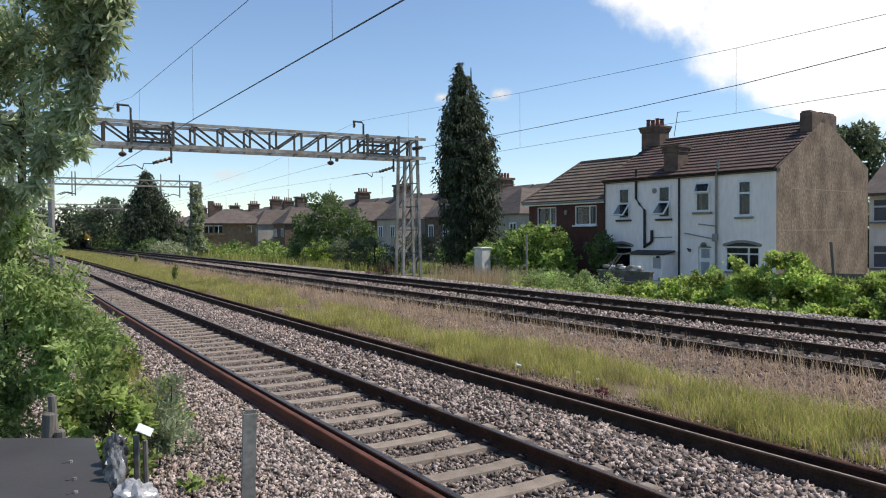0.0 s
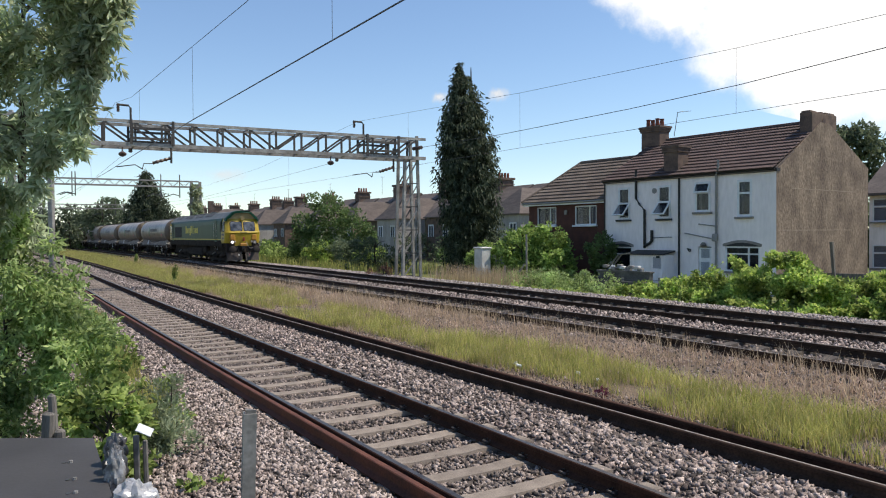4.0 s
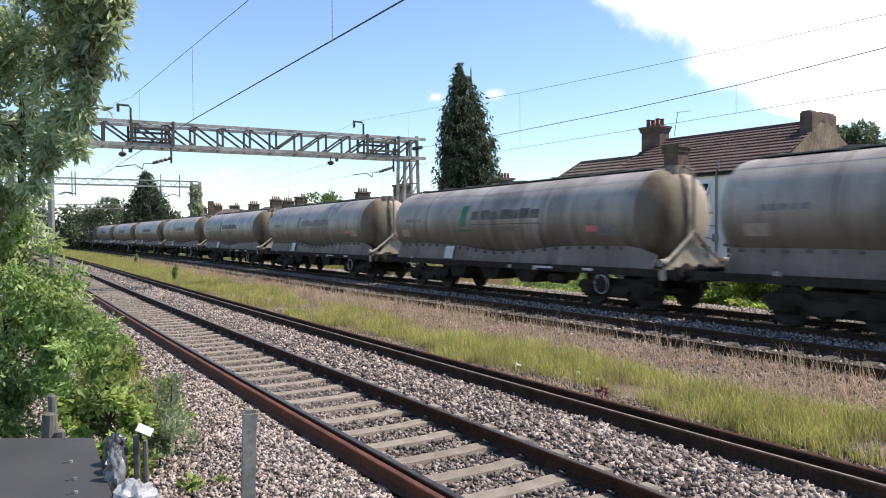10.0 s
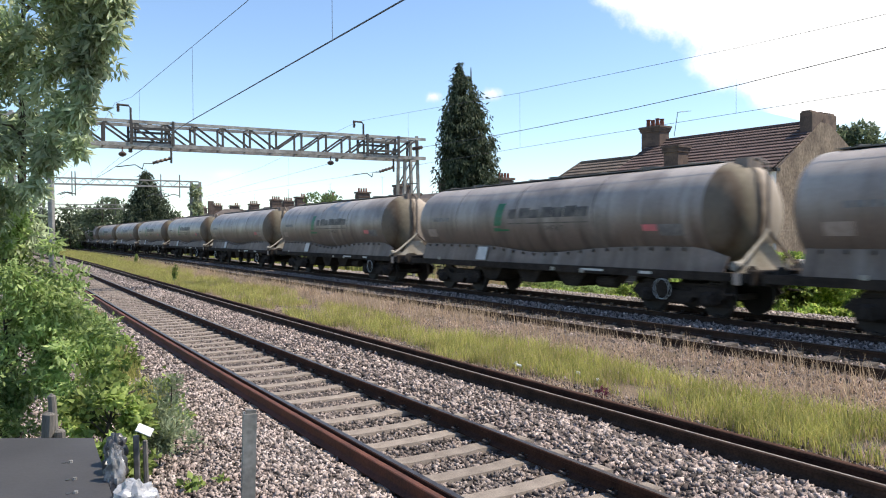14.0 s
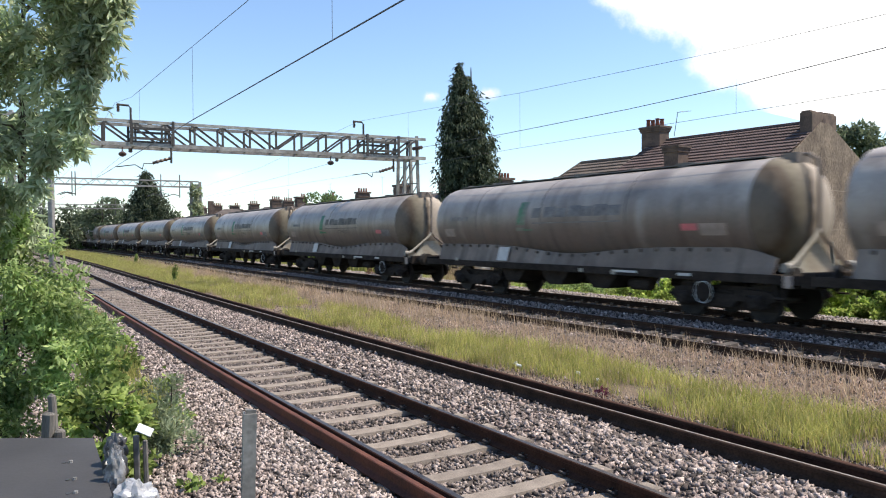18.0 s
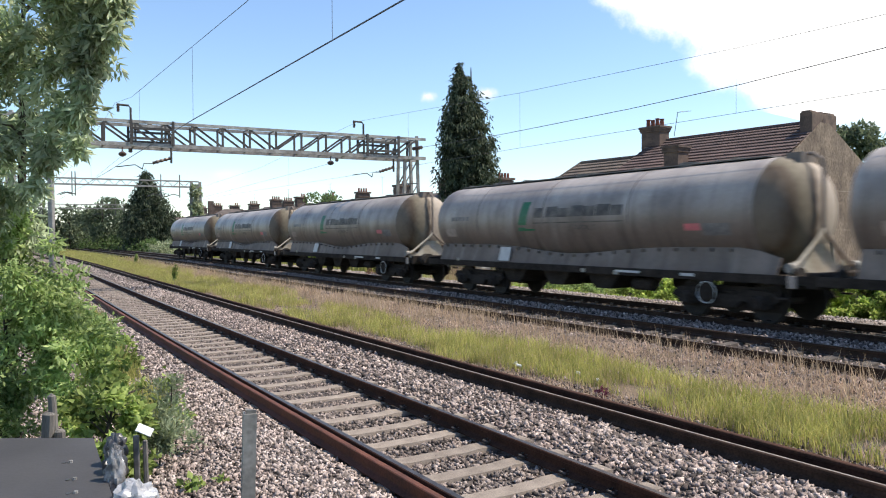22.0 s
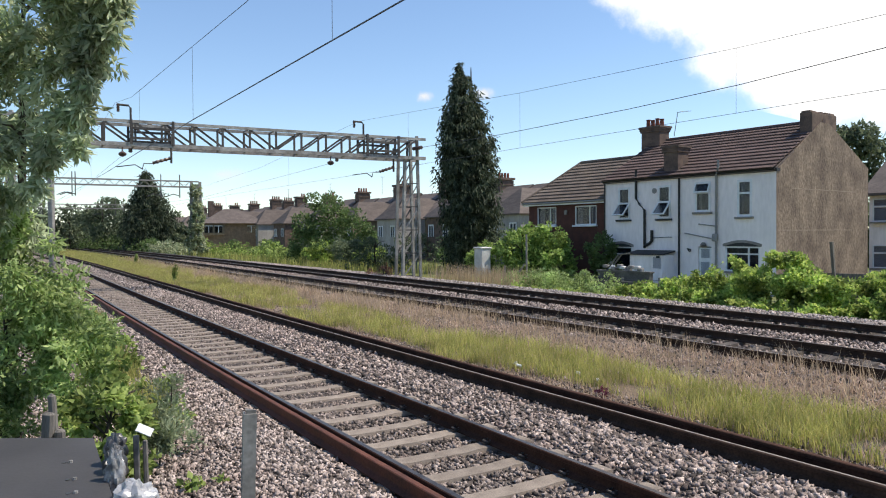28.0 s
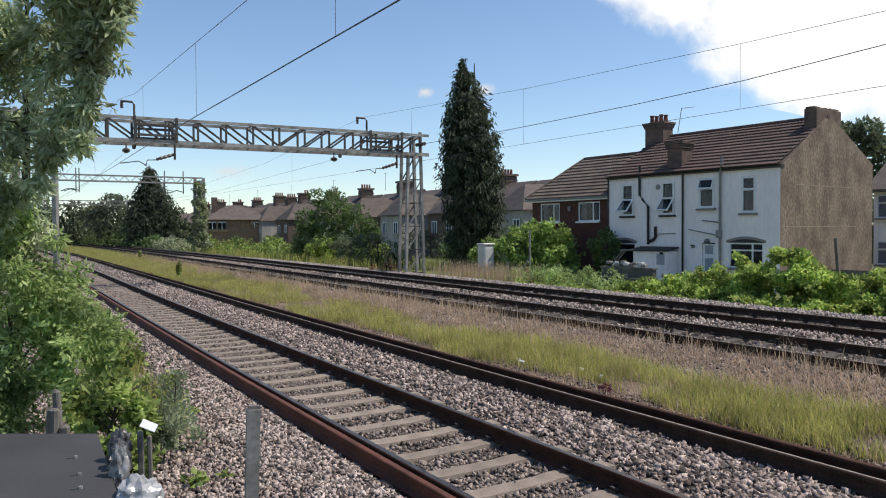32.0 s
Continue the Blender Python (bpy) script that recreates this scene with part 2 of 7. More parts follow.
M["render_brown"] = mat("brown_pebbledash", (0.25, 0.188, 0.14), (0.135, 0.098, 0.074), 1.2, 9, 0.45, 0.95, bump=0.7, dist=0.03, stretch=(1, 1, 0.75))
M["brick_dark"] = mat("dark_red_brick", (0.10, 0.04, 0.03), (0.07, 0.03, 0.024), 3, 24, 0.25, 0.9, bump=0.4)
M["brick_stock"] = mat("sooty_stock_brick", (0.16, 0.11, 0.085), (0.09, 0.065, 0.055), 2.5, 22, 0.3, 0.95, bump=0.5)
M["brick_orange"] = mat("orange_brick", (0.29, 0.19, 0.12), (0.21, 0.14, 0.09), 2.5, 22, 0.3, 0.95, bump=0.5)
M["brick_buff"] = mat("buff_brick", (0.25, 0.19, 0.12), (0.17, 0.13, 0.085), 2.5, 22, 0.3, 0.95, bump=0.5)
M["tile"] = mat("brown_concrete_roof_tile", (0.115, 0.076, 0.068), (0.075, 0.051, 0.047), 1.5, 16, 0.45, 0.9, bump=0.3, rnd="object", amount=0.12)
M["tile_grey"] = mat("lichened_roof_tile", (0.165, 0.13, 0.105), (0.095, 0.075, 0.062), 1.2, 16, 0.3, 0.9, bump=0.3, rnd="object", amount=0.12)
M["slate"] = mat("grey_slate", (0.085, 0.068, 0.06), (0.125, 0.10, 0.088), 1.2, 10, 0.25, 0.8, bump=0.3)
M["render_grey"] = mat("pale_grey_render", (0.40, 0.375, 0.35), (0.29, 0.27, 0.25), 0.8, 9, 0.15, 0.9, bump=0.2, stretch=(1, 1, 0.5))
M["slate_brown"] = mat("weathered_brown_roof", (0.125, 0.10, 0.088), (0.085, 0.068, 0.06), 0.9, 7, 0.3, 0.85, bump=0.4, rnd="object", amount=0.22, stretch=(1, 1, 3))
M["pvc"] = mat("white_window_frame", (0.76, 0.77, 0.78), (0.66, 0.67, 0.68), 6, 40, 0.05, 0.5, bump=0)
M["glass"] = glass_mat("window_glass", (0.62, 0.65, 0.70), 0.028)
# Near-black tone that stands for the unlit rooms behind the panes.
M["dim"] = mat("painted_room_shade", (0.055, 0.062, 0.075), (0.035, 0.04, 0.052), 1.0, 6, 0.2, 0.95, bump=0)
M["curtain"] = mat("pale_curtain", (0.36, 0.385, 0.43), (0.22, 0.24, 0.28), 3, 14, 0.2, 0.9, bump=0, stretch=(6, 6, 0.3))
# Tone of the panels added behind the panes to set their darkness.
M["pane_backing"] = mat("dull_net_backing", (0.13, 0.135, 0.16), (0.07, 0.075, 0.09), 2.5, 10, 0.25, 0.9, bump=0, stretch=(3, 3, 0.4))
M["crack"] = mat("pale_mortar_patch", (0.32, 0.255, 0.195), (0.24, 0.185, 0.14), 3, 16, 0.3, 0.95, bump=0.3)
M["sill"] = mat("stone_sill", (0.28, 0.26, 0.24), (0.2, 0.185, 0.17), 4, 30, 0.15, 0.9, bump=0.1)
M["sill_dark"] = mat("dark_painted_sill", (0.035, 0.035, 0.036), None, 4, 30, 0.15, 0.7, bump=0.1)
M["pipe_black"] = mat("black_plastic_pipe", (0.012, 0.012, 0.013), None, 4, 30, 0.2, 0.4, bump=0)
M["pipe_grey"] = mat("grey_plastic_pipe", (0.26, 0.255, 0.25), (0.2, 0.195, 0.19), 4, 30, 0.15, 0.6, bump=0)
M["pot"] = mat("terracotta_chimney_pot", (0.22, 0.07, 0.045), (0.12, 0.05, 0.035), 5, 30, 0.2, 0.85, bump=0.1)
M["wall_block"] = mat("grey_block_wall", (0.15, 0.142, 0.13), (0.085, 0.08, 0.072), 2, 24, 0.3, 0.95, bump=0.4)
M["wood_grey"] = mat("weathered_grey_timber", (0.18, 0.165, 0.145), (0.11, 0.10, 0.09), 3, 30, 0.3, 0.9, bump=0.3, stretch=(6, 6, 0.6))
M["cabinet"] = mat("pale_grey_cabinet_paint", (0.60, 0.59, 0.57), (0.45, 0.44, 0.42), 1.8, 16, 0.12, 0.6, bump=0.05)
M["slab"] = mat("dark_grey_sheet", (0.062, 0.058, 0.058), (0.045, 0.042, 0.042), 1.5, 60, 0.12, 0.6, bump=0.08)
M["polythene"] = mat("crumpled_clear_polythene", (0.42, 0.42, 0.43), (0.27, 0.27, 0.28), 9, 30, 0.2, 0.25, bump=0.5, spec=0.8)
M["polythene_dull"] = mat("dirty_clear_polythene", (0.26, 0.26, 0.265), (0.10, 0.10, 0.10), 14, 30, 0.3, 0.2, bump=0.6, spec=0.8)
M["black_bag"] = mat("black_polythene", (0.03, 0.03, 0.032), (0.06, 0.06, 0.062), 8, 30, 0.2, 0.4, bump=0.5, spec=0.8)
M["bark"] = mat("rough_bark", (0.075, 0.06, 0.045), (0.045, 0.038, 0.03), 4, 20, 0.4, 1.0, bump=0.8, dist=0.03)
M["willow"] = leaf_mat("grey_green_leaves", (0.22, 0.285, 0.13), (0.60, 0.65, 0.44), 0.45, 0.5)
M["bramble"] = leaf_mat("bright_green_leaves", (0.11, 0.175, 0.04), (0.43, 0.51, 0.16), 0.5, 0.45)
M["bush_leaf"] = leaf_mat("pale_green_willow_leaves", (0.145, 0.235, 0.06), (0.53, 0.62, 0.27), 0.55, 0.5)
M["ivy"] = leaf_mat("light_green_ivy_leaves", (0.15, 0.265, 0.05), (0.60, 0.67, 0.2), 0.55, 0.5)
M["laurel"] = leaf_mat("glossy_mid_green_leaves", (0.10, 0.19, 0.04), (0.42, 0.53, 0.16), 0.5, 0.45)
M["shrub"] = leaf_mat("mid_green_leaves", (0.075, 0.135, 0.04), (0.19, 0.25, 0.10), 0.45, 0.4)
M["conifer"] = leaf_mat("dark_conifer_sprays", (0.03, 0.046, 0.027), (0.115, 0.135, 0.082), 0.6, 0.35)
M["far_tree"] = leaf_mat("distant_leaves", (0.075, 0.105, 0.058), (0.19, 0.22, 0.135), 0.4, 0.4)
M["variegated"] = leaf_mat("cream_and_green_leaves", (0.13, 0.18, 0.07), (0.55, 0.57, 0.38), 0.3)
M["grass"] = leaf_mat("green_grass_blades", (0.225, 0.262, 0.06), (0.56, 0.50, 0.18), 0.4, 0.5)
M["straw"] = leaf_mat("dry_grass_stems", (0.38, 0.28, 0.18), (0.60, 0.46, 0.31), 0.25, 0.4)
M["thatch"] = leaf_mat("pinkish_dead_grass", (0.40, 0.28, 0.205), (0.64, 0.49, 0.37), 0.3, 0.4)
M["weed_leaf"] = leaf_mat("grey_green_weed_leaves", (0.20, 0.25, 0.14), (0.45, 0.50, 0.32), 0.4, 0.5)
M["purple"] = leaf_mat("purple_buddleia_flowers", (0.12, 0.03, 0.05), (0.20, 0.06, 0.09), 0.3)
M["dead"] = leaf_mat("dead_reddish_twigs", (0.16, 0.085, 0.06), (0.26, 0.15, 0.11), 0.3)

# ---------- ground ----------


def ground_z(o, s=0.0):
    """Height of the ground across the line."""
    knots = ((-900, 0.0), (-9, 0.0), (-4, -0.15), (-2.6, -0.27), (-1.3, -0.2), (-0.9, -0.135), (-0.32, -0.15), (-0.22, -0.215), (2.04, -0.222), (2.3, -0.18), (3.1, -0.19), (3.5, -0.17), (4.2, -0.19), (6.0, -0.16),
             (6.9, -0.05), (7.35, 0.0), (7.75, 0.0), (7.85, -0.045), (13.2, -0.045), (13.45, 0.1), (13.9, 0.1), (14.9, 0.05), (15.6, -0.12), (17, -0.2), (22, -0.42), (40, -0.45), (3000, -0.45))
    for (a, za), (b, zb) in zip(knots, knots[1:]):
        if o <= b:
            return za + (zb - za) * (o - a) / (b - a)
    return -0.45


def build_ground():
    ss = [-3000, -900, -300, -100, -40, -20] + [-10 + 2.0 * i for i in range(66)] + [130, 145, 160, 175, 220, 300, 450, 700, 1200, 3000]
    oo = [-3000, -900, -200, -60, -25, -14, -9, -6, -4, -3.2, -2.6, -1.8, -1.3, -0.9, -0.32, -0.22, 0.7, 2.04, 2.3, 3.1, 3.5, 4.2, 5, 6, 6.9, 7.35, 7.75, 7.85, 9.5, 11.2, 13.2, 13.45, 13.9, 14.9, 15.6, 17, 22, 30, 40, 60, 100, 250, 900, 3000]
    g = Geo()
    for s in ss:
        for o in oo:
            wob = 0.03 * noise.noise(Vector((s * 0.5, o * 0.9, 0))) if abs(o - 5) < 40 else 0
            g.v.append(tuple(P(s, o, ground_z(o, s) + wob)))
    n = len(oo)
    kinds = []
    for i in range(len(ss) - 1):
        for j in range(n - 1):
            g.f.append((i * n + j, i * n + j + 1, i * n + n + j + 1, i * n + n + j))
            c = (oo[j] + oo[j + 1]) / 2
            kinds.append(0 if -3.2 < c < 3.4 else 2 if 7.3 < c < 15 else 1 if 3.4 < c < 7.3 else 3)
    ob = part("ground", g, [M["gravel"], M["soil"], M["gravel_dark"], M["turf"]])
    ob.data.polygons.foreach_set("material_index", kinds)
    return tagged(ob, "railway ground of gravel, dry soil and rough turf", "ground", kind="structure")


build_ground()

# ---------- tracks ----------
RAIL = ((-0.07, -0.159), (0.07, -0.159), (0.07, -0.148), (0.02, -0.125), (0.01, -0.11), (0.01, -0.055), (0.034, -0.04), (0.036, -0.008), (0.027, 0.0),
        (-0.027, 0.0), (-0.036, -0.008), (-0.034, -0.04), (-0.01, -0.055), (-0.01, -0.11), (-0.02, -0.125), (-0.07, -0.148))


def stretch_of(a, b, near=1.5):
    out, s = [], a
    while s < b:
        out.append(s)
        s += near if -12 < s < 60 else 5.0 if s < 190 and s > -40 else 60.0
    return out + [b]


def rail(name, o, z, side, parent, label, a=-620, b=640, head=None):
    g = Geo()
    g.loft([[tuple(P(s, o + q, z + h)) for q, h in RAIL] for s in stretch_of(a, b)])
    ob = part(name, g, [side, head or M["rail_head"]], parent, label)
    for p in ob.data.polygons:
        if p.normal.z > 0.75 and p.center.z > z - 0.004:
            p.material_index = 1
    return ob


def sleeper_mesh(material):
    g = Geo()
    y = 1.25
    g.loft([[(-0.14, a, -0.16), (0.14, a, -0.16), (0.105, a, h), (-0.105, a, h)] for a, h in ((-y, 0.0), (-0.95, 0.0), (-0.5, 0.0), (-0.35, -0.015), (0.35, -0.015), (0.5, 0.0), (0.95, 0.0), (y, 0.0))])
    return mesh_of("sleeper", g, material)


def clip_mesh():
    g = Geo()
    g.tube([(-0.05, 0.0, 0.01), (-0.045, 0.05, 0.035), (0.0, 0.075, 0.045), (0.045, 0.05, 0.035), (0.05, -0.02, 0.04), (0.0, -0.05, 0.03)], 0.011, 5)
    g.box((0, 0.05, 0.008), (0.09, 0.05, 0.02))
    return mesh_of("rail_clip", g, M["clip"])


SLEEPER, SLEEPER_DARK, CLIP = sleeper_mesh(M["sleeper"]), sleeper_mesh(M["sleeper_dark"]), clip_mesh()


def track(label, o, z, cant, pitch, near_to, sl, side, first=-7.0, clips=(0, 0), second=True, head=None, extra=None, shift=-0.125, left=None, worn=False):
    t = thing("railway_track", label, "railway track", "tracks")
    rail("rail", o, z, left or side, t, "", head=head)
    if worn:
        # Thin pale strip laid on the worn head to draw its highlight.
        g = Geo().loft([[tuple(P(s, o + q, z + h)) for q, h in ((-0.006, 0.0), (0.014, 0.0), (0.014, 0.003), (-0.006, 0.003))] for s in stretch_of(-620, 640)])
        part("highlight_strip", g, M["rail_shine"], t, "thin pale highlight along the worn rail head")
    if extra:
        rail("check_rail", o + shift, z - 0.004 if shift < 0 else z + 0.012, extra, t, "rust-brown rail set close beside the other", head=extra)
    if second:
        rail("rail", o + 1.505, z + cant, side, t, "")
    roll = math.degrees(math.atan2(cant, 1.505))
    s = first
    rest = Geo()
    drop = -0.163
    while s < 170:
        place = P(s, o + 0.7525, z + cant / 2 + drop)
        m = pose(*place, 0, 0, heading(s)) @ pose(0, 0, 0, -roll, 0, random.uniform(-0.6, 0.6))
        if s < near_to:
            ob = part("sleeper", sl, None, t, m=m)
            if clips[0] < s < clips[1]:
                for y in (-0.7525, 0.7525):
                    for q in (-1, 1):
                        part("rail_clip", CLIP, None, ob, m=pose(0.0, y + q * 0.03, 0.006, 0, 0, 0 if q > 0 else 180))
        else:
            n = len(rest.v)
            rest.v += [tuple(m @ v.co) for v in sl.vertices]
            rest.f += [tuple(i + n for i in p.vertices) for p in sl.polygons]
        s += pitch
    tagged(part("sleeper_run", rest, sl.materials[0], t), kind="stuff")
    return t


track("rusty near railway track on pale concrete sleepers", 0.0, 0.0, -0.012, 0.655, 75, SLEEPER, M["rail_rust"], clips=(0.5, 26), extra=M["rail_bright_rust"], left=M["rail_brown"])
track("disused dark rail half buried at the grass edge", O_THIRD - 0.165, -0.012, 0.0, 0.7, 40, SLEEPER_DARK, M["rail_dark"], second=False, first=-6.8, head=M["rail_dark"], extra=M["rail_brown"], shift=0.32, worn=True)
track("oily running track with black rails beside dry grass", O_A, Z_FAR, 0.02, 0.68, 70, SLEEPER_DARK, M["rail_dark"], clips=(6.5, 23))
track("oily far running track with black rails, used by the train", O_C, Z_FAR, 0.02, 0.68, 70, SLEEPER_DARK, M["rail_dark"], first=-6.7, clips=(7.5, 25))


# ---------- loose stones and grass ----------
RNG = np.random.default_rng(7)


def lat_np(s):
    e = np.clip(s, S_LO, S_HI)
    slope = -K2 * e - K3 * e * e / 2 - K4 * e ** 3 / 6
    return D0 - K2 * e * e / 2 - K3 * e ** 3 / 6 - K4 * e ** 4 / 24 + slope * (s - e)


def P_np(s, o):
    l = lat_np(s) + o
    return np.stack([-s * math.sin(TH) + l * math.cos(TH), s * math.cos(TH) + l * math.sin(TH)], -1)


GZ = np.array([ground_z(o) for o in np.arange(-20, 60, 0.05)])


def gz_np(o):
    return np.interp(o, np.arange(-20, 60, 0.05), GZ)


def spread(n, s0, s1, o0, o1, bias=1.0):
    """Random places on a stretch, denser towards s0."""
    u = RNG.random(n) ** bias
    return s0 + (s1 - s0) * u, o0 + (o1 - o0) * RNG.random(n)


def stones(name, label, s, o, size, material, lift=0.0):
    n = len(s)
    base = np.array([(1, 0, 0), (-1, 0, 0), (0, 1, 0), (0, -1, 0), (0, 0, 1), (0, 0, -1)], dtype=float)
    v = (base[None] * RNG.uniform(0.5, 1.2, (n, 6, 1)) + RNG.uniform(-0.35, 0.35, (n, 6, 3))) * RNG.uniform(0.6, 1.35, (n, 1, 3))
    q = RNG.normal(size=(n, 4))
    q /= np.linalg.norm(q, axis=1)[:, None]
    w, x, y, z = q.T
    R = np.stack([1 - 2 * (y * y + z * z), 2 * (x * y - z * w), 2 * (x * z + y * w), 2 * (x * y + z * w), 1 - 2 * (x * x + z * z), 2 * (y * z - x * w),
                  2 * (x * z - y * w), 2 * (y * z + x * w), 1 - 2 * (x * x + y * y)], -1).reshape(n, 3, 3)
    k = size * RNG.uniform(0.55, 1.3, n)
    v = np.einsum("nij,nkj->nki", R, v) * k[:, None, None]
    xy = P_np(s, o)
    v[:, :, :2] += xy[:, None, :]
    v[:, :, 2] += (gz_np(o) + k * 0.25 + lift)[:, None]
    f = np.array([(0, 2, 4), (2, 1, 4), (1, 3, 4), (3, 0, 4), (2, 0, 5), (1, 2, 5), (3, 1, 5), (0, 3, 5)])
    faces = (np.arange(n)[:, None, None] * 6 + f[None]).reshape(-1, 3)
    ob = new(name, np_mesh(name, v.reshape(-1, 3), faces, material))
    return tagged(ob, label, "gravel", kind="stuff")


def clear_of_rails(s, o, rails, half=0.085):
    keep = np.ones(len(s), bool)
    for r in rails:
        keep &= np.abs(o - r) > half
    return s[keep], o[keep]


def ballast():
    rails = (-0.125, 0, 1.505, O_THIRD - 0.165, O_THIRD + 0.155, O_A, O_A + 1.505, O_C, O_C + 1.505)
    s, o = spread(76000, 2.0, 34, -3.0, 3.35, 1.7)
    k = ~((o > -0.5) & (o < 2.06) & (np.abs(((s + 7.0) / 0.655 + 0.5) % 1 - 0.5) < np.where(o > 1.6, 0.24, 0.17)) & (RNG.random(len(s)) < 0.93))
    s, o = clear_of_rails(s[k], o[k], rails)
    k, left = (o > -0.2) & (o < 1.75), o < -0.2
    stones("ballast", "grimy ballast between the pale sleepers", s[k], o[k], 0.031, M["stone_bed"])
    stones("ballast", "brown dusted ballast between the two rusty tracks", s[~k & ~left], o[~k & ~left], 0.037, M["stone_brown"])
    stones("ballast", "pale pinkish ballast on the near shoulder", s[left], o[left], 0.032, M["stone_pink"])
    s, o = spread(20000, 2.0, 13, -3.0, -0.22, 1.3)
    stones("ballast", "small pinkish stones packed into the near shoulder", *clear_of_rails(s, o, rails), 0.026, M["stone_pink"], 0.012)
    s, o = spread(9000, -10, 2.2, -3.0, 3.35, 1.0)
    stones("ballast", "pinkish grey railway ballast beside the near rail", *clear_of_rails(s, o, rails), 0.034, M["stone"])
    s, o = spread(18000, 30, 110, -1.6, 3.3, 1.4)
    k = ~((o > -0.5) & (o < 2.0) & (RNG.random(len(s)) < 0.6))
    s, o = clear_of_rails(s[k], o[k], rails)
    k = (o > -0.2) & (o < 1.75)
    stones("ballast", "distant grimy ballast between sleepers", s[k], o[k], 0.045, M["stone_bed"])
    stones("ballast", "distant pinkish grey railway ballast", s[~k], o[~k], 0.045, M["stone"])
    s, o = spread(30000, 3, 60, 7.5, 14.2, 1.5)
    stones("ballast", "dirty grey ballast between black rails", *clear_of_rails(s, o, rails, 0.1), 0.04, M["stone_brown"])
    s, o = spread(15000, 3, 70, O_A + 1.72, O_C - 0.2, 1.4)
    stones("ballast", "brownish grey ballast heaped between the far tracks", s, o, 0.042, M["stone_brown"], 0.06)
    s, o = spread(12000, 2, 45, 3.5, 4.75, 1.5)
    stones("ballast", "brown grimy stones at the grass edge", s, o, 0.027, M["stone_bed"])
    s, o = spread(15000, 2, 40, 5.3, 7.7, 1.4)
    stones("ballast", "brownish ballast on the shoulder beside dry grass", s, o, 0.026, M["stone_brown"])
    s, o = spread(14000, 3, 60, 13.25, 15.2, 1.4)
    stones("ballast", "pale ballast shoulder beyond the far track", s, o, 0.04, M["stone_pale"])


ballast()


def blades(name, label, s, o, height, width, material, lean=0.35, category="grass", lift=0.0):
    """Curved tapering blades standing on the ground."""
    n = len(s)
    xy = P_np(s, o)
    a = RNG.uniform(0, 2 * np.pi, n)
    h = height * RNG.uniform(0.55, 1.15, n)
    w = width * RNG.uniform(0.7, 1.3, n)
    d = np.stack([np.cos(a), np.sin(a)], -1)
    e = np.stack([-np.sin(a), np.cos(a)], -1)
    b = RNG.uniform(0.1, 1.0, n) * lean
    z0 = gz_np(o) - 0.02 + lift
    v = np.zeros((n, 5, 3))
    for i, (t, ww, bend) in enumerate(((0, 1, 0), (0, -1, 0), (0.55, 0.8, 0.3), (0.55, -0.8, 0.3), (1, 0, 1))):
        v[:, i, :2] = xy + e * (w * ww / 2)[:, None] + d * (h * b * bend)[:, None]
        v[:, i, 2] = z0 + h * t * (1 - 0.15 * b * bend)
    f = np.array([(0, 1, 3), (0, 3, 2), (2, 3, 4)])
    faces = (np.arange(n)[:, None, None] * 5 + f[None]).reshape(-1, 3)
    ob = new(name, np_mesh(name, v.reshape(-1, 3), faces, material))
    return tagged(ob, label, category, kind="stuff")


def patchy(s, o, scale, cut, seed):
    k = np.array([noise.noise(Vector((a * scale, b * scale * 1.6, seed))) for a, b in zip(s, o)])
    return k > cut


def grasses():
    s, o = spread(140000, 1.5, 120, 3.75, 7.1, 1.75)
    edge = np.where(s < 26, 6.1, np.where(s < 45, 6.6, 7.2)) + 0.25 * np.sin(s * 0.7)
    k = (o < edge) & (o > 4.4 - 0.012 * s + 0.22 * np.sin(s * 0.9)) & patchy(s, o, 0.75, -0.3, 5.5)
    blades("grass", "yellow-green grass growing along the disused track", s[k], o[k], 0.33, 0.009, M["grass"], 1.0)
    s, o = spread(42000, 2, 90, 5.3, 7.75, 1.6)
    k = patchy(s, o, 0.9, -0.3, 2.5)
    blades("dry_grass", "pinkish dead grass matted on the shoulder", s[k], o[k], 0.15, 0.011, M["thatch"], 1.6)
    s, o = spread(12000, 2, 60, 3.72, 5.0, 1.6)
    k = patchy(s, o, 1.1, -0.1, 12.5)
    blades("dry_grass", "matted dead grass at the rusty rail", s[k], o[k], 0.12, 0.01, M["thatch"], 1.6)
    s, o = spread(27000, 2, 120, 4.1, 7.8, 1.5)
    k = patchy(s, o, 0.7, -0.1, 9.0) & ((s > 16) | (RNG.random(len(s)) < 0.55))
    blades("dry_grass", "dry straw-coloured grass among the green", s[k], o[k], 0.3, 0.007, M["straw"], 0.9)
    s, o = spread(10000, 5, 75, 6.2, 7.95, 1.1)
    k = patchy(s, o, 0.9, -0.12, 4.0) & ((s > 14) | (RNG.random(len(s)) < 0.5))
    blades("dry_grass", "tall dry grass stems beside the running track", s[k], o[k], 0.48, 0.009, M["straw"], 0.85)
    s, o = spread(9000, 60, 175, 3.6, 7.7, 1.0)
    blades("grass", "distant yellow-green grass between the tracks", s, o, 0.4, 0.03, M["grass"], 0.5)
    s, o = spread(9000, 4, 60, 15.3, 18.5, 1.2)
    blades("grass", "rough grass beyond the far track", s, o, 0.2, 0.012, M["grass"], 0.5)
    s, o = spread(9000, 9, 24, -1.75, -0.55, 1.0)
    k = patchy(s, o, 0.8, -0.12, 6.0) & (o < -0.62 - (24 - s) * 0.05)
    blades("grass", "fresh green grass beside the bush", s[k], o[k], 0.4, 0.012, M["grass"], 0.7)
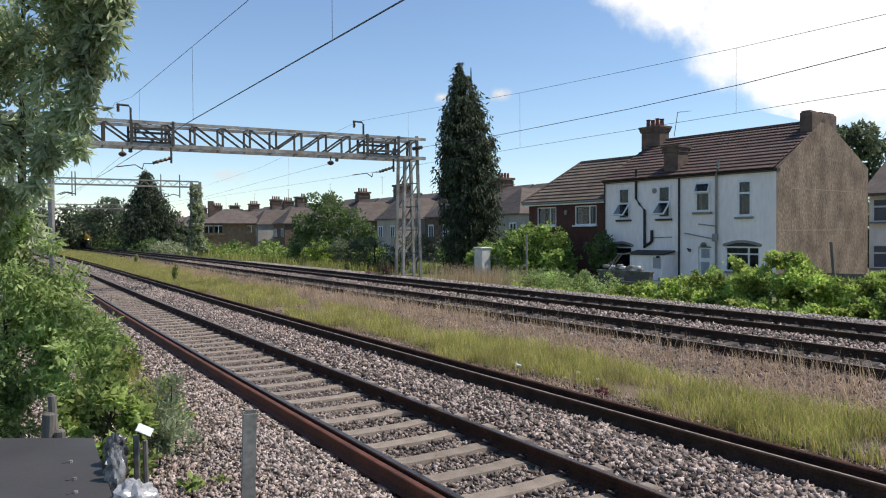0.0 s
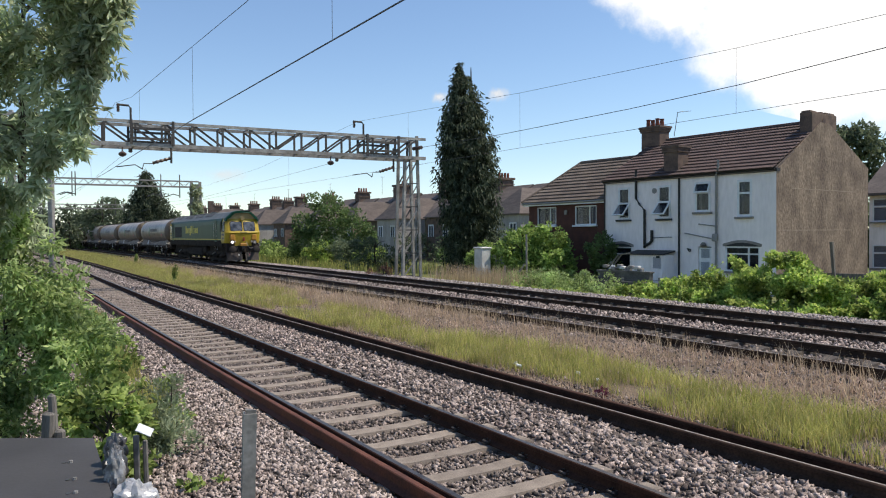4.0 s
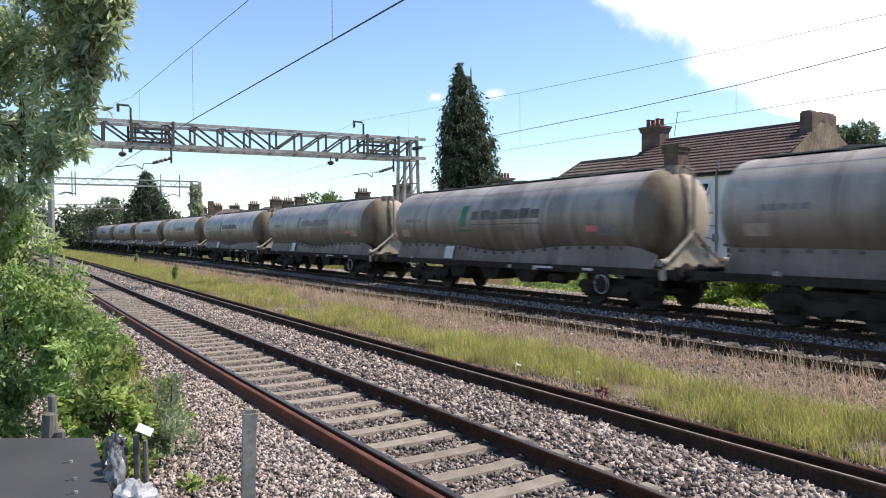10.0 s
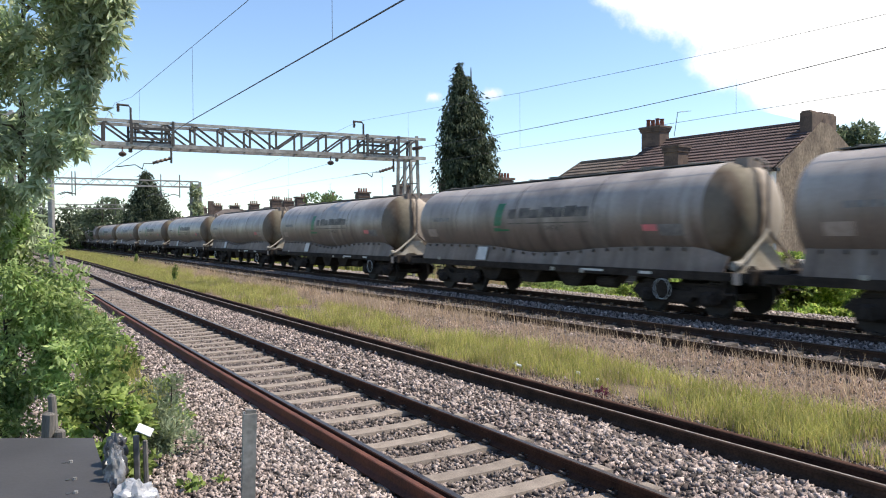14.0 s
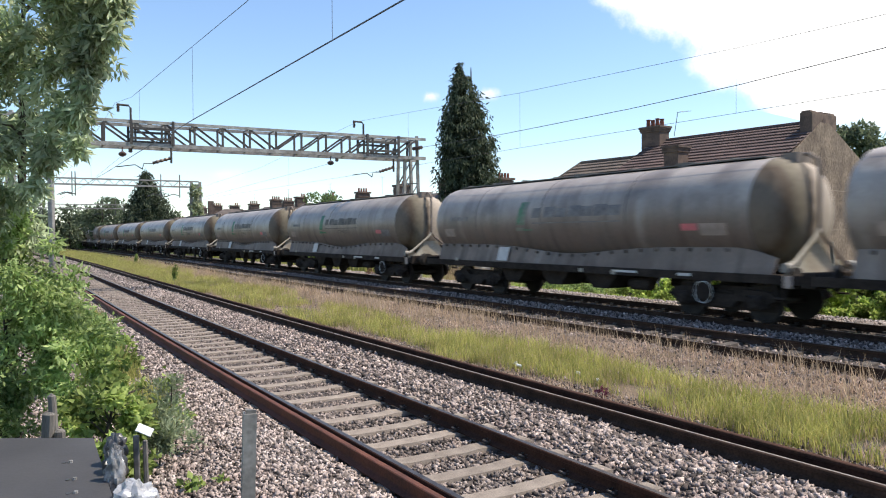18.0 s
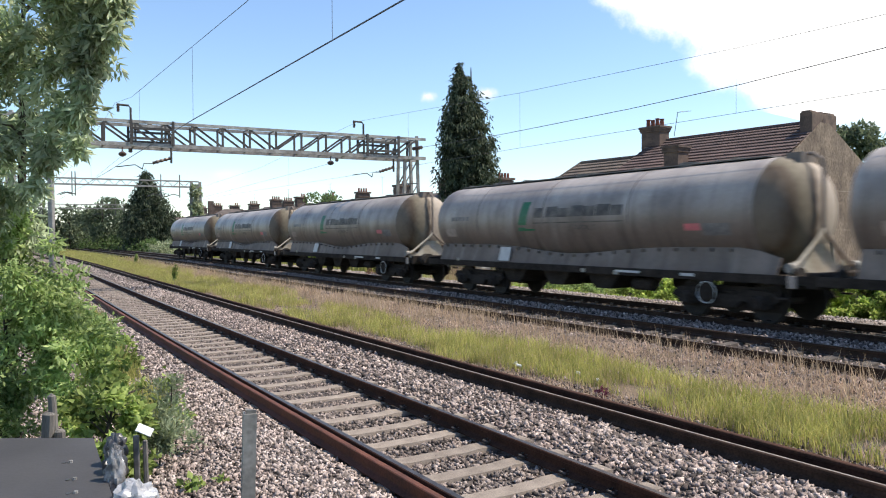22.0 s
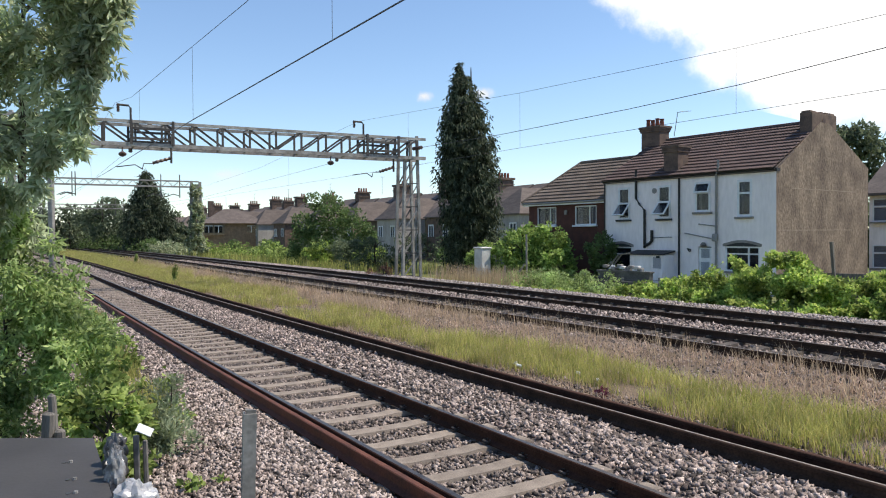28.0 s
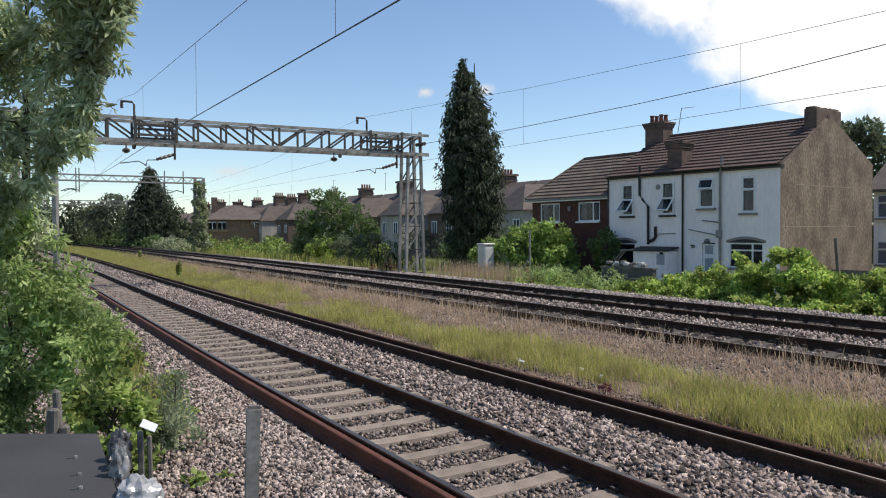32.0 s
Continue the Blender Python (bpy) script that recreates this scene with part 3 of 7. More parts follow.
    s, o = spread(1500, 25, 32, 15.4, 18.0, 1.0)
    blades("dry_grass", "brown dry grass beside the line fence", s, o, 0.95, 0.015, M["straw"], 0.25)
    s, o = spread(5000, 40, 95, 15, 26, 1.0)
    blades("grass", "long grass on the far bank", s, o, 0.8, 0.04, M["grass"], 0.4)


grasses()

# ---------- houses ----------
CORNER = Vector((13.57, 30.0, 0.0))   # near corner of the white pair
FACE = math.degrees(math.atan2(0.8, -0.6))   # way along the rear wall, away from the near corner
GROUND = -0.45


def house_frame(u=0.0, w=0.0):
    """Pose with x along the rear walls (away), y towards the railway is minus, so +y goes into the house after the flip."""
    a = radians(FACE)
    x, y = Vector((math.cos(a), math.sin(a), 0)), Vector((math.sin(a), -math.cos(a), 0))
    p = CORNER + x * u + y * w
    m = Matrix(((x.x, y.x, 0, p.x), (x.y, y.y, 0, p.y), (0, 0, 1, 0), (0, 0, 0, 1)))
    return m


def wall_with_holes(g, u0, u1, z0, z1, w0, w1, holes):
    """A wall slab in the x-z plane between depths w0 and w1 with rectangular openings through it."""
    us = sorted({u0, u1, *[h[0] for h in holes], *[h[1] for h in holes]})
    zs = sorted({z0, z1, *[h[2] for h in holes], *[h[3] for h in holes]})
    for a, b in zip(us, us[1:]):
        for c, d in zip(zs, zs[1:]):
            if not any(h[0] < (a + b) / 2 < h[1] and h[2] < (c + d) / 2 < h[3] for h in holes):
                g.box(((a + b) / 2, (w0 + w1) / 2, (c + d) / 2), (b - a, w1 - w0, d - c))
    return g


def window(parent, u0, u1, z0, z1, w, top=0.34, opened=False, curtain=True, sill="sill", mullion=False, frame=0.065, out=-1):
    """A casement window with frame, panes, sill and, where wanted, an open top light. w is the outer face of the wall."""
    cu, cz = (u0 + u1) / 2, (z0 + z1) / 2
    win = part("window", Geo(), M["pvc"], parent)
    g = Geo()
    y = w + (0.005 if frame > 0.08 else 0.06)
    for c, d in (((u0 + frame / 2, y, cz), (frame, 0.07, z1 - z0)), ((u1 - frame / 2, y, cz), (frame, 0.07, z1 - z0)),
                 ((cu, y, z1 - frame / 2), (u1 - u0 - 2 * frame, 0.068, frame)), ((cu, y, z0 + frame / 2), (u1 - u0 - 2 * frame, 0.068, frame))):
        g.box(c, d)
    zt = z1 - (z1 - z0) * top
    if top:
        g.box((cu, y, zt), (u1 - u0 - 2 * frame, 0.066, frame * 0.9))
    if mullion:
        g.box((u0 + (u1 - u0) * 0.32, y, cz), (frame, 0.064, z1 - z0 - 2 * frame))
    part("window_frame", g, M["pvc"], win)
    if top:
        part("pane", Geo().box((cu, y + 0.01, (zt + z1) / 2), (u1 - u0 - 2 * frame, 0.012, z1 - zt - 1.6 * frame)), M["glass"], win)
    part("pane", Geo().box((cu, y + 0.012, (z0 + (zt if top else z1)) / 2), (u1 - u0 - 2 * frame, 0.012, (zt if top else z1) - z0 - 1.6 * frame)), M["glass"], win)
    # Opaque panel added behind every window to fix how dark the panes look.
    part("pane_backing", Geo().box((cu, w + 0.24, cz), (u1 - u0 - 0.04, 0.02, z1 - z0 - 0.04)), M["pane_backing"], win, "grey net-like panel added to darken the pane")
    if curtain:
        g = Geo()
        for a, b in ((u0 + 0.06, u0 + (u1 - u0) * 0.3), (u1 - (u1 - u0) * 0.3, u1 - 0.06)):
            n = 8
            g.loft([[(a + (b - a) * i / n, w + 0.16 + 0.02 * (i % 2), z) for i in range(n + 1)] + [(a + (b - a) * i / n, w + 0.19 + 0.02 * (i % 2), z) for i in range(n, -1, -1)] for z in (z0 + 0.04, z1 - 0.04)])
        part("curtain", g, M["curtain"], win)
    if sill:
        part("window_sill", Geo().box((cu, w - 0.05, z0 - 0.045), (u1 - u0 + 0.16, 0.2, 0.09), chamfer=0.012), M[sill], win)
    if opened:
        h = (zt - z0) if opened == "low" else (z1 - zt)
        hinge = zt if opened == "low" else z1 - 0.04
        ww = u1 - u0 - 0.04
        q = Geo()
        for c, d in (((0, 0, -0.03), (ww, 0.05, 0.06)), ((0, 0, -h + 0.03), (ww, 0.05, 0.06)), ((-ww / 2 + 0.03, 0, -h / 2), (0.06, 0.05, h - 0.12)), ((ww / 2 - 0.03, 0, -h / 2), (0.06, 0.05, h - 0.12))):
            q.box(c, d)
        ang = -42 if opened == "low" else -22
        sash = part("open_sash", q, M["pvc"], win, "open white top-hung sash", m=pose(cu, w - 0.01, hinge, ang, 0, 0))
        part("pane", Geo().box((0, 0, -h / 2), (ww - 0.12, 0.01, h - 0.12)), M["glass"], sash)
    return win


def roof_tiles(parent, name, u0, u1, wa, za, wb, zb, rows, material, trim=None):
    """Courses of interlocking tiles from the eave (wa, za) up to the ridge (wb, zb); each course is one lapped strip of rolls."""
    ln = math.hypot(wb - wa, zb - za)
    nx, nz = -(zb - za) / ln, (wb - wa) / ln
    if nz < 0:
        nx, nz = -nx, -nz
    for r in range(rows):
        t0, t1 = r / rows, (r + 1.18) / rows
        a, b = u0, u1
        if trim:
            a, b = trim((r + 0.5) / rows)
        n = max(2, int(abs(b - a) / 0.15) * 2)
        rings = []
        for t, lift in ((t0, 0.075), (min(t1, 1.0), 0.012)):
            w, z = wa + (wb - wa) * t, za + (zb - za) * t
            up = [(a + (b - a) * i / n, w + nx * (lift + 0.018 * (i % 2)), z + nz * (lift + 0.018 * (i % 2))) for i in range(n + 1)]
            dn = [(a + (b - a) * i / n, w + nx * (lift - 0.03), z + nz * (lift - 0.03)) for i in range(n, -1, -1)]
            rings.append(up + dn)
        part(name, Geo().loft(rings), material, parent)


def chimney(parent, u0, u1, w0, w1, z0, z1, pots, brick, pot_h=0.38, cap=0.08):
    """A brick stack with oversailing courses and clay pots along u."""
    g = Geo()
    cu, cw, du, dw = (u0 + u1) / 2, (w0 + w1) / 2, abs(u1 - u0), abs(w1 - w0)
    g.box((cu, cw, (z0 + z1 - 0.32) / 2), (du, dw, z1 - 0.32 - z0))
    for i, e in enumerate((0.05, cap, cap + 0.04)):
        g.box((cu, cw, z1 - 0.27 + 0.1 * i), (du + 2 * e, dw + 2 * e, 0.1))
    c = part("chimney", g, brick, parent)
    for i in range(pots):
        q = (i + 0.5) / pots
        x, y = (u0 + (u1 - u0) * q, cw) if du > dw else (cu, w0 + (w1 - w0) * q)
        hh = pot_h * (1 if i % 2 else 0.86)
        part("chimney_pot", Geo().tube([(x, y, z1), (x, y, z1 + 0.06), (x, y, z1 + hh - 0.06), (x, y, z1 + hh - 0.05), (x, y, z1 + hh)], [0.13, 0.12, 0.1, 0.125, 0.12], 10), M["pot"], c, smooth=True)
    return c


def white_pair():
    """The pair of white rendered houses seen from behind; +x runs away along the rear wall, +y into the house."""
    h = thing("house", "white rendered terraced houses with a brown pebbledash gable", "house", "terraced houses", m=house_frame())
    L, DEEP, EV, RW, RZ = 9.02, 8.2, 4.72, 3.95, 7.02
    holes = [(7.4, 8.12, 2.88, 4.45), (5.06, 5.78, 2.88, 4.43), (2.99, 3.78, 3.13, 4.47), (1.05, 1.72, 2.88, 4.44), (0.72, 2.3, 0.55, 1.62), (2.96, 3.62, -0.45, 1.6), (7.3, 8.6, 0.4, 1.55)]
    part("wall", wall_with_holes(Geo(), 0.004, L, GROUND, EV, 0.0, 0.28, holes), M["render"], h, "white painted rear wall with faint stains")
    part("wall", Geo().box((L / 2 + 0.13, DEEP - 0.14, (GROUND + 5.2) / 2), (L - 0.26, 0.28, 5.2 - GROUND)), M["render_brown"], h)
    # Dark sheets added behind the windows; the room's shade is in their colour.
    part("wall", Geo().box((L / 2, 0.9, 0.9), (L - 0.8, 0.1, 2.6)), M["dim"], h, "added inner wall, dark to stand for room shade")
    part("wall", Geo().box((L / 2, 0.9, 3.6), (L - 0.8, 0.1, 2.0)), M["dim"], h, "added inner wall, dark to stand for room shade")
    gable = [(0.005, GROUND), (DEEP, GROUND), (DEEP, 5.2), (5.2, 6.63), (RW + 0.4, RZ - 0.02), (RW - 0.3, RZ - 0.02), (2.9, 6.52), (0.005, EV)]
    part("gable", Geo().prism(gable, 0.0, 0.25, "x"), M["render_brown"], h, "brown pebbledash gable wall, weathered in streaks")
    part("gable", Geo().prism(gable, L - 0.25, L, "x"), M["brick_stock"], h)
    for z, w0_, w1_ in ((4.05, 1.2, 6.8), (2.3, 0.1, 6.6)):
        part("render_joint", Geo().box((0.002, (w0_ + w1_) / 2, z), (0.012, w1_ - w0_, 0.035)), M["crack"], h)
    g = Geo().prism([(-0.02, 4.70), (0.25, 4.70), (0.25, 4.84), (-0.02, 4.84)], -0.03, L, "x")
    part("fascia", g, M["sill_dark"], h, "dark fascia under the eave")
    g = Geo()
    prof = [(0.075 * math.cos(a), 0.075 * math.sin(a)) for a in [math.pi + math.pi * i / 8 for i in range(9)]]
    g.loft([[(x, -0.1 + a, 4.82 + b) for a, b in prof] + [(x, -0.1 + a * 0.88, 4.82 + b * 0.88) for a, b in prof[::-1]] for x in (0.0, L)])
    part("gutter", g, M["pipe_black"], h)
    part("roof_deck", Geo().prism([(-0.12, 4.76), (RW, RZ), (DEEP + 0.1, 5.14), (DEEP + 0.1, 5.09), (RW, RZ - 0.1), (-0.12, 4.7)], 0.03, L, "x"), M["slate"], h)
    roof_tiles(h, "tile_course", 0.06, L, -0.2, 4.80, RW, RZ + 0.03, 13, M["tile"])
    roof_tiles(h, "tile_course", 0.06, L, DEEP + 0.2, 5.10, RW, RZ + 0.03, 12, M["tile"])
    g = Geo()
    n = 22
    for i in range(n):
        a = L * i / n
        g.tube([(a, RW, RZ + 0.05), (a + L / n - 0.02, RW, RZ + 0.05)], 0.12, 8)
    part("ridge_tiles", g, M["tile"], h)
    # stacks
    part("chimney", Geo().box((0.29, 4.02, 6.78), (0.54, 2.2, 1.24), chamfer=0.02), M["brick_stock"], h, "broad soot-stained gable stack")
    g = Geo()
    for i in range(9):
        g.box((0.29 + random.uniform(-0.06, 0.06), 3.05 + i * 0.242, 7.40), (0.40, 0.23, 0.1 + 0.1 * random.random()), chamfer=0.02)
    part("broken_brickwork", g, M["brick_stock"], h, "crumbling bricks on top of the stack")
    chimney(h, 8.15, 9.3, 3.3, 4.1, 6.6, 7.85, 4, M["brick_stock"], 0.42)
    chimney(h, 4.82, 5.6, 0.2, 1.0, 4.7, 6.28, 0, M["brick_stock"], cap=0.07)
    # windows
    window(h, 7.4, 8.12, 2.88, 4.45, 0.0, 0.5, "low", False, "sill_dark", frame=0.1)
    window(h, 5.06, 5.78, 2.88, 4.43, 0.0, 0.5, "low", False, "sill_dark", frame=0.1)
    window(h, 2.99, 3.78, 3.13, 4.47, 0.0, 0.36, "top", True, frame=0.1)
    window(h, 1.05, 1.72, 2.88, 4.44, 0.0, 0.36, False, True, frame=0.1)
    window(h, 0.72, 2.3, 0.55, 1.62, 0.0, 0.3, False, False, "sill", True)
    window(h, 7.3, 8.6, 0.4, 1.55, 0.0, 0.3, False, False, "sill")
    for a, b, z in ((0.62, 2.4, 1.62), (7.2, 8.7, 1.55)):
        pts = [(a + (b - a) * i / 10, 0.16 * math.sin(math.pi * i / 10)) for i in range(11)]
        g = Geo().prism([(x, z + q) for x, q in pts] + [(x, z + q + 0.11) for x, q in pts[::-1]], -0.03, 0.02, "y")
        part("window_arch", g, M["sill"], h)
        g = Geo().prism([(x, z + q) for x, q in pts], -0.004, 0.01, "y")
        part("arch_infill", g, M["sill_dark"], h)
    # back door
    d = part("back_door", Geo().box((3.29, 0.08, 0.55), (0.64, 0.05, 2.0)), M["pvc"], h, "white back door with two panes")
    for z, k in ((1.3, 0.4), (0.62, 0.6)):
        part("pane", Geo().box((3.29, 0.05, z), (0.4, 0.02, k)), M["glass"], d)
    # soil pipes and downpipes
    part("soil_pipe", Geo().tube([(6.99, -0.08, 5.25), (6.99, -0.08, 3.87), (6.8, -0.08, 3.62), (6.49, -0.08, 3.3), (6.49, -0.08, 1.5)], 0.06, 8), M["pipe_black"], h, "black branching soil pipe", smooth=True)
    part("soil_pipe", Geo().tube([(6.49, -0.08, 1.62), (6.2, -0.08, 1.72), (6.07, -0.08, 1.85), (6.07, -0.08, 2.35)], 0.07, 8), M["pipe_black"], h, smooth=True)
    part("waste_pipe", Geo().tube([(6.07, -0.06, 1.99), (4.97, -0.06, 2.02)], 0.022, 6), M["pipe_grey"], h)
    part("downpipe", Geo().tube([(4.58, -0.07, 4.8), (4.58, -0.07, GROUND)], 0.045, 8), M["pipe_black"], h)
    part("downpipe", Geo().tube([(8.95, -0.06, 4.8), (8.95, -0.06, GROUND)], 0.035, 8), M["pipe_black"], h)
    part("soil_pipe", Geo().tube([(2.5, -0.22, 5.35), (2.5, -0.22, 4.98), (2.68, -0.08, 4.7), (2.68, -0.08, GROUND)], 0.055, 8), M["pipe_grey"], h, "grey soil pipe", smooth=True)
    for a, b in (((3.58, -0.05, 2.6), (2.75, -0.05, 2.5)), ((4.28, -0.05, 2.2), (2.75, -0.05, 1.92))):
        part("waste_pipe", Geo().tube([a, b], 0.03, 6), M["pipe_grey"], h)
    part("pipe_hopper", Geo().box((2.72, -0.1, 2.0), (0.24, 0.2, 0.34), chamfer=0.04), M["pipe_grey"], h)
    part("flue_vent", Geo().tube([(5.97, -0.03, 4.2), (5.97, 0.02, 4.2)], 0.13, 12), M["pipe_grey"], h)
    part("wall_lamp", Geo().tube([(3.29, -0.14, 1.6), (3.29, -0.12, 1.66), (3.29, -0.1, 1.78)], [0.14, 0.14, 0.07], 10), M["steel_dark"], h)
    part("cable_bracket", Geo().tube([(4.0, -0.02, 1.45), (4.05, -0.2, 1.5), (3.95, -0.2, 1.38), (4.0, -0.02, 1.4)], 0.03, 6), M["pipe_black"], h)
    part("aerial", Geo().tube([(7.55, 3.7, 7.2), (7.32, 3.7, 8.45)], 0.018, 5).tube([(7.34, 3.7, 8.42), (6.4, 3.5, 8.35)], 0.012, 5).tube([(6.9, 3.55, 8.39), (6.9, 3.3, 8.39)], 0.01, 4), M["steel"], h, "thin television aerial")
    # lean-to
    part("lean_to", wall_with_holes(Geo(), 4.88, 6.7, GROUND, 1.2, -0.9, -0.02, []), M["render"], h, "white rendered lean-to with a felt roof")
    part("lean_to_roof", Geo().prism([(-1.0, 1.2), (-0.02, 1.34), (-0.02, 1.41), (-1.0, 1.26)], 4.8, 6.95, "x"), M["sill_dark"], h)
    part("small_window", Geo().box((5.15, -0.91, 0.85), (0.42, 0.05, 0.5), chamfer=0.01), M["glass"], h)
    part("air_vent", Geo().box((5.1, -0.92, 1.12), (0.16, 0.04, 0.1)), M["sill_dark"], h)


def brown_house():
    """The lower dark brick house at the end of the pair."""
    h = thing("house", "dark brick house with a lichened tiled roof", "house", "terraced houses", m=house_frame(9.06, 0.3))
    L, EV, RW, RZ, DEEP = 5.75, 3.86, 3.3, 6.3, 7.4
    holes = [(0.75, 2.25, 2.66, 3.68), (3.62, 5.1, 2.66, 3.68)]
    part("wall", wall_with_holes(Geo(), 0.0, L, GROUND, EV, 0.0, 0.28, holes), M["brick_dark"], h, "dark red brick wall")
    # Dark sheet added behind the windows, its colour standing for room shade.
    part("wall", Geo().box((L / 2, 0.9, 2.4), (L - 0.6, 0.1, 2.4)), M["dim"], h, "added inner wall, dark to stand for room shade")
    part("gable", Geo().prism([(0.28, GROUND), (DEEP, GROUND), (DEEP, EV), (0.28, EV)], L - 0.28, L, "x"), M["brick_dark"], h)
    part("wall", Geo().box((L / 2, DEEP + 0.14, (GROUND + EV) / 2), (L, 0.28, EV - GROUND)), M["brick_dark"], h)
    part("fascia", Geo().box((L / 2, -0.2, EV - 0.02), (L + 0.5, 0.05, 0.16)), M["pvc"], h, "white fascia board")
    part("gutter", Geo().tube([(-0.05, -0.28, EV + 0.03), (L + 0.3, -0.28, EV + 0.03)], 0.055, 8), M["pipe_grey"], h)
    part("roof_deck", Geo().loft([[(-0.0, -0.2, EV + 0.02), (L + 0.28, -0.2, EV + 0.02), (L + 0.28, 2 * RW + 0.2, EV + 0.02), (0.0, 2 * RW + 0.2, EV + 0.02)],
                                  [(0.0, RW - 0.02, RZ - 0.04), (L - 0.95, RW - 0.02, RZ - 0.04), (L - 0.95, RW + 0.02, RZ - 0.04), (0.0, RW + 0.02, RZ - 0.04)]]), M["slate"], h)
    roof_tiles(h, "tile_course", 0, L, -0.28, EV + 0.06, RW, RZ, 12, M["tile_grey"], trim=lambda t: (0.0, L + 0.3 - 1.25 * t))
    roof_tiles(h, "tile_course", 0, L, 2 * RW + 0.28, EV + 0.06, RW, RZ, 10, M["tile_grey"], trim=lambda t: (0.0, L + 0.3 - 1.25 * t))
    part("hip_tiles", Geo().tube([(L + 0.3, -0.28, EV + 0.12), (L - 0.95, RW, RZ + 0.05)], 0.09, 8).tube([(L - 0.95, RW, RZ + 0.05), (0, RW, RZ + 0.05)], 0.1, 8), M["tile_grey"], h)
    window(h, 0.75, 2.25, 2.66, 3.68, 0.0, 0, False, True, "pvc", True)
    window(h, 3.62, 5.1, 2.66, 3.68, 0.0, 0, False, True, "pvc", True)
    part("bell_box", Geo().box((2.85, -0.06, 3.35), (0.2, 0.1, 0.26), chamfer=0.03), M["sill"], h)
    part("aerial", Geo().tube([(L - 0.2, RW, 5.4), (L - 0.1, RW, 6.05)], 0.015, 5).tube([(L - 0.1, RW, 6.02), (L - 0.6, RW, 6.1)], 0.01, 4), M["steel"], h)


white_pair()
brown_house()


def terrace_house(i, s, o, width, lead):
    """One house of the far terrace, rear face to the line; x runs up the line."""
    h = thing("house", "far brick terraced house with a slate roof", "house", "far terrace", m=pose(*P(s, o, 0.0), 0, 0, heading(s)))
    W, D, EV, RZ = width, 8.0, 4.2 + 0.15 * (i % 2), 7.0 + 0.2 * (i % 3 == 0)
    brick = M["brick_buff"] if i % 3 == 1 else M["brick_stock"]
    holes = [(0.6, 1.6, 2.6, 3.8), (2.9, 3.9, 2.6, 3.8)]
    g = wall_with_holes(Geo(), 0.01, W - 0.01, GROUND, EV, -0.28, 0.0, holes)
    part("wall", g.moved(Matrix.Scale(-1, 4, (0, 1, 0))), brick, h)
    part("wall", Geo().box((W / 2, -D + 0.14, (GROUND + EV) / 2), (W - 0.02, 0.28, EV - GROUND)), brick, h)
    for x in (0.0, W - 0.25):
        part("gable", Geo().prism([(0, GROUND), (-D, GROUND), (-D, EV), (-D / 2, RZ - 0.1), (0, EV)], x + 0.01, x + 0.24, "x"), M["brick_stock"], h)
    part("roof", Geo().prism([(0.25, EV - 0.05), (0.25, EV + 0.06), (-D / 2, RZ + 0.08), (-D - 0.25, EV + 0.06), (-D - 0.25, EV - 0.05), (-D / 2, RZ - 0.06)], 0, W, "x"), M["slate_brown"], h)
    for a, b, c, d in holes:
        w = part("window", Geo().box(((a + b) / 2, -0.12, (c + d) / 2), (b - a, 0.03, d - c)), M["glass"], h)
        f = Geo()
        for x in (a + 0.04, (a + b) / 2, b - 0.04):
            f.box((x, -0.08, (c + d) / 2), (0.08, 0.06, d - c))
        for z in (c + 0.04, c + (d - c) * 0.6, d - 0.04):
            f.box(((a + b) / 2, -0.079, z), (b - a, 0.055, 0.08))
        part("window_frame", f, M["pvc"], w)
    up = 0.25 * math.sin(i * 2.3)
    stack = i and (i % 2 == 0 or i % 5 == 3)
    c = stack and part("chimney", Geo().box((W - 0.1, -D / 2, (RZ + 7.9) / 2 - 0.2), (1.2, 1.7, 8.5 - RZ)).box((W - 0.1, -D / 2, 8.15), (1.45, 1.95, 0.22)).box((W - 0.1, -D / 2, 7.55), (1.35, 1.85, 0.1)), M["brick_stock"], h, m=pose(0, 0, up))
    for k in range((4 if i % 3 else 2) if stack else 0):
        part("chimney_pot", Geo().tube([(W - 0.1, -D / 2 - 0.55 + 0.37 * k, 8.2), (W - 0.1, -D / 2 - 0.55 + 0.37 * k, 8.78)], [0.15, 0.12], 7), M["pot"], c)
    if lead:   # rear wing shared with the neighbour, its hipped roof running into the main one
        pale = M["render_grey"] if i % 4 == 1 else brick
        holes = [(-1.9, -0.9, 2.0, 3.2), (0.9, 1.9, 2.0, 3.2)]
        part("rear_wing", Geo().box((0, 1.77, (GROUND + 3.9) / 2), (4.7, 3.54, 3.9 - GROUND)), pale, h)
        part("wing_roof", Geo().loft([[(-2.6, -0.6, 3.86), (2.6, -0.6, 3.86), (2.6, 3.8, 3.86), (-2.6, 3.8, 3.86)], [(-2.6, -0.6, 3.96), (2.6, -0.6, 3.96), (2.6, 3.8, 3.96), (-2.6, 3.8, 3.96)],
                                      [(-0.04, -2.9, 6.3), (0.04, -2.9, 6.3), (0.04, 1.6, 6.3), (-0.04, 1.6, 6.3)]]), M["slate_brown"], h)
        for a, b, c, d in holes:
            # No opening here: the pane itself carries the dark room tone.
            w = part("window", Geo().box(((a + b) / 2, 3.555, (c + d) / 2), (b - a, 0.03, d - c)), M["dim"], h)
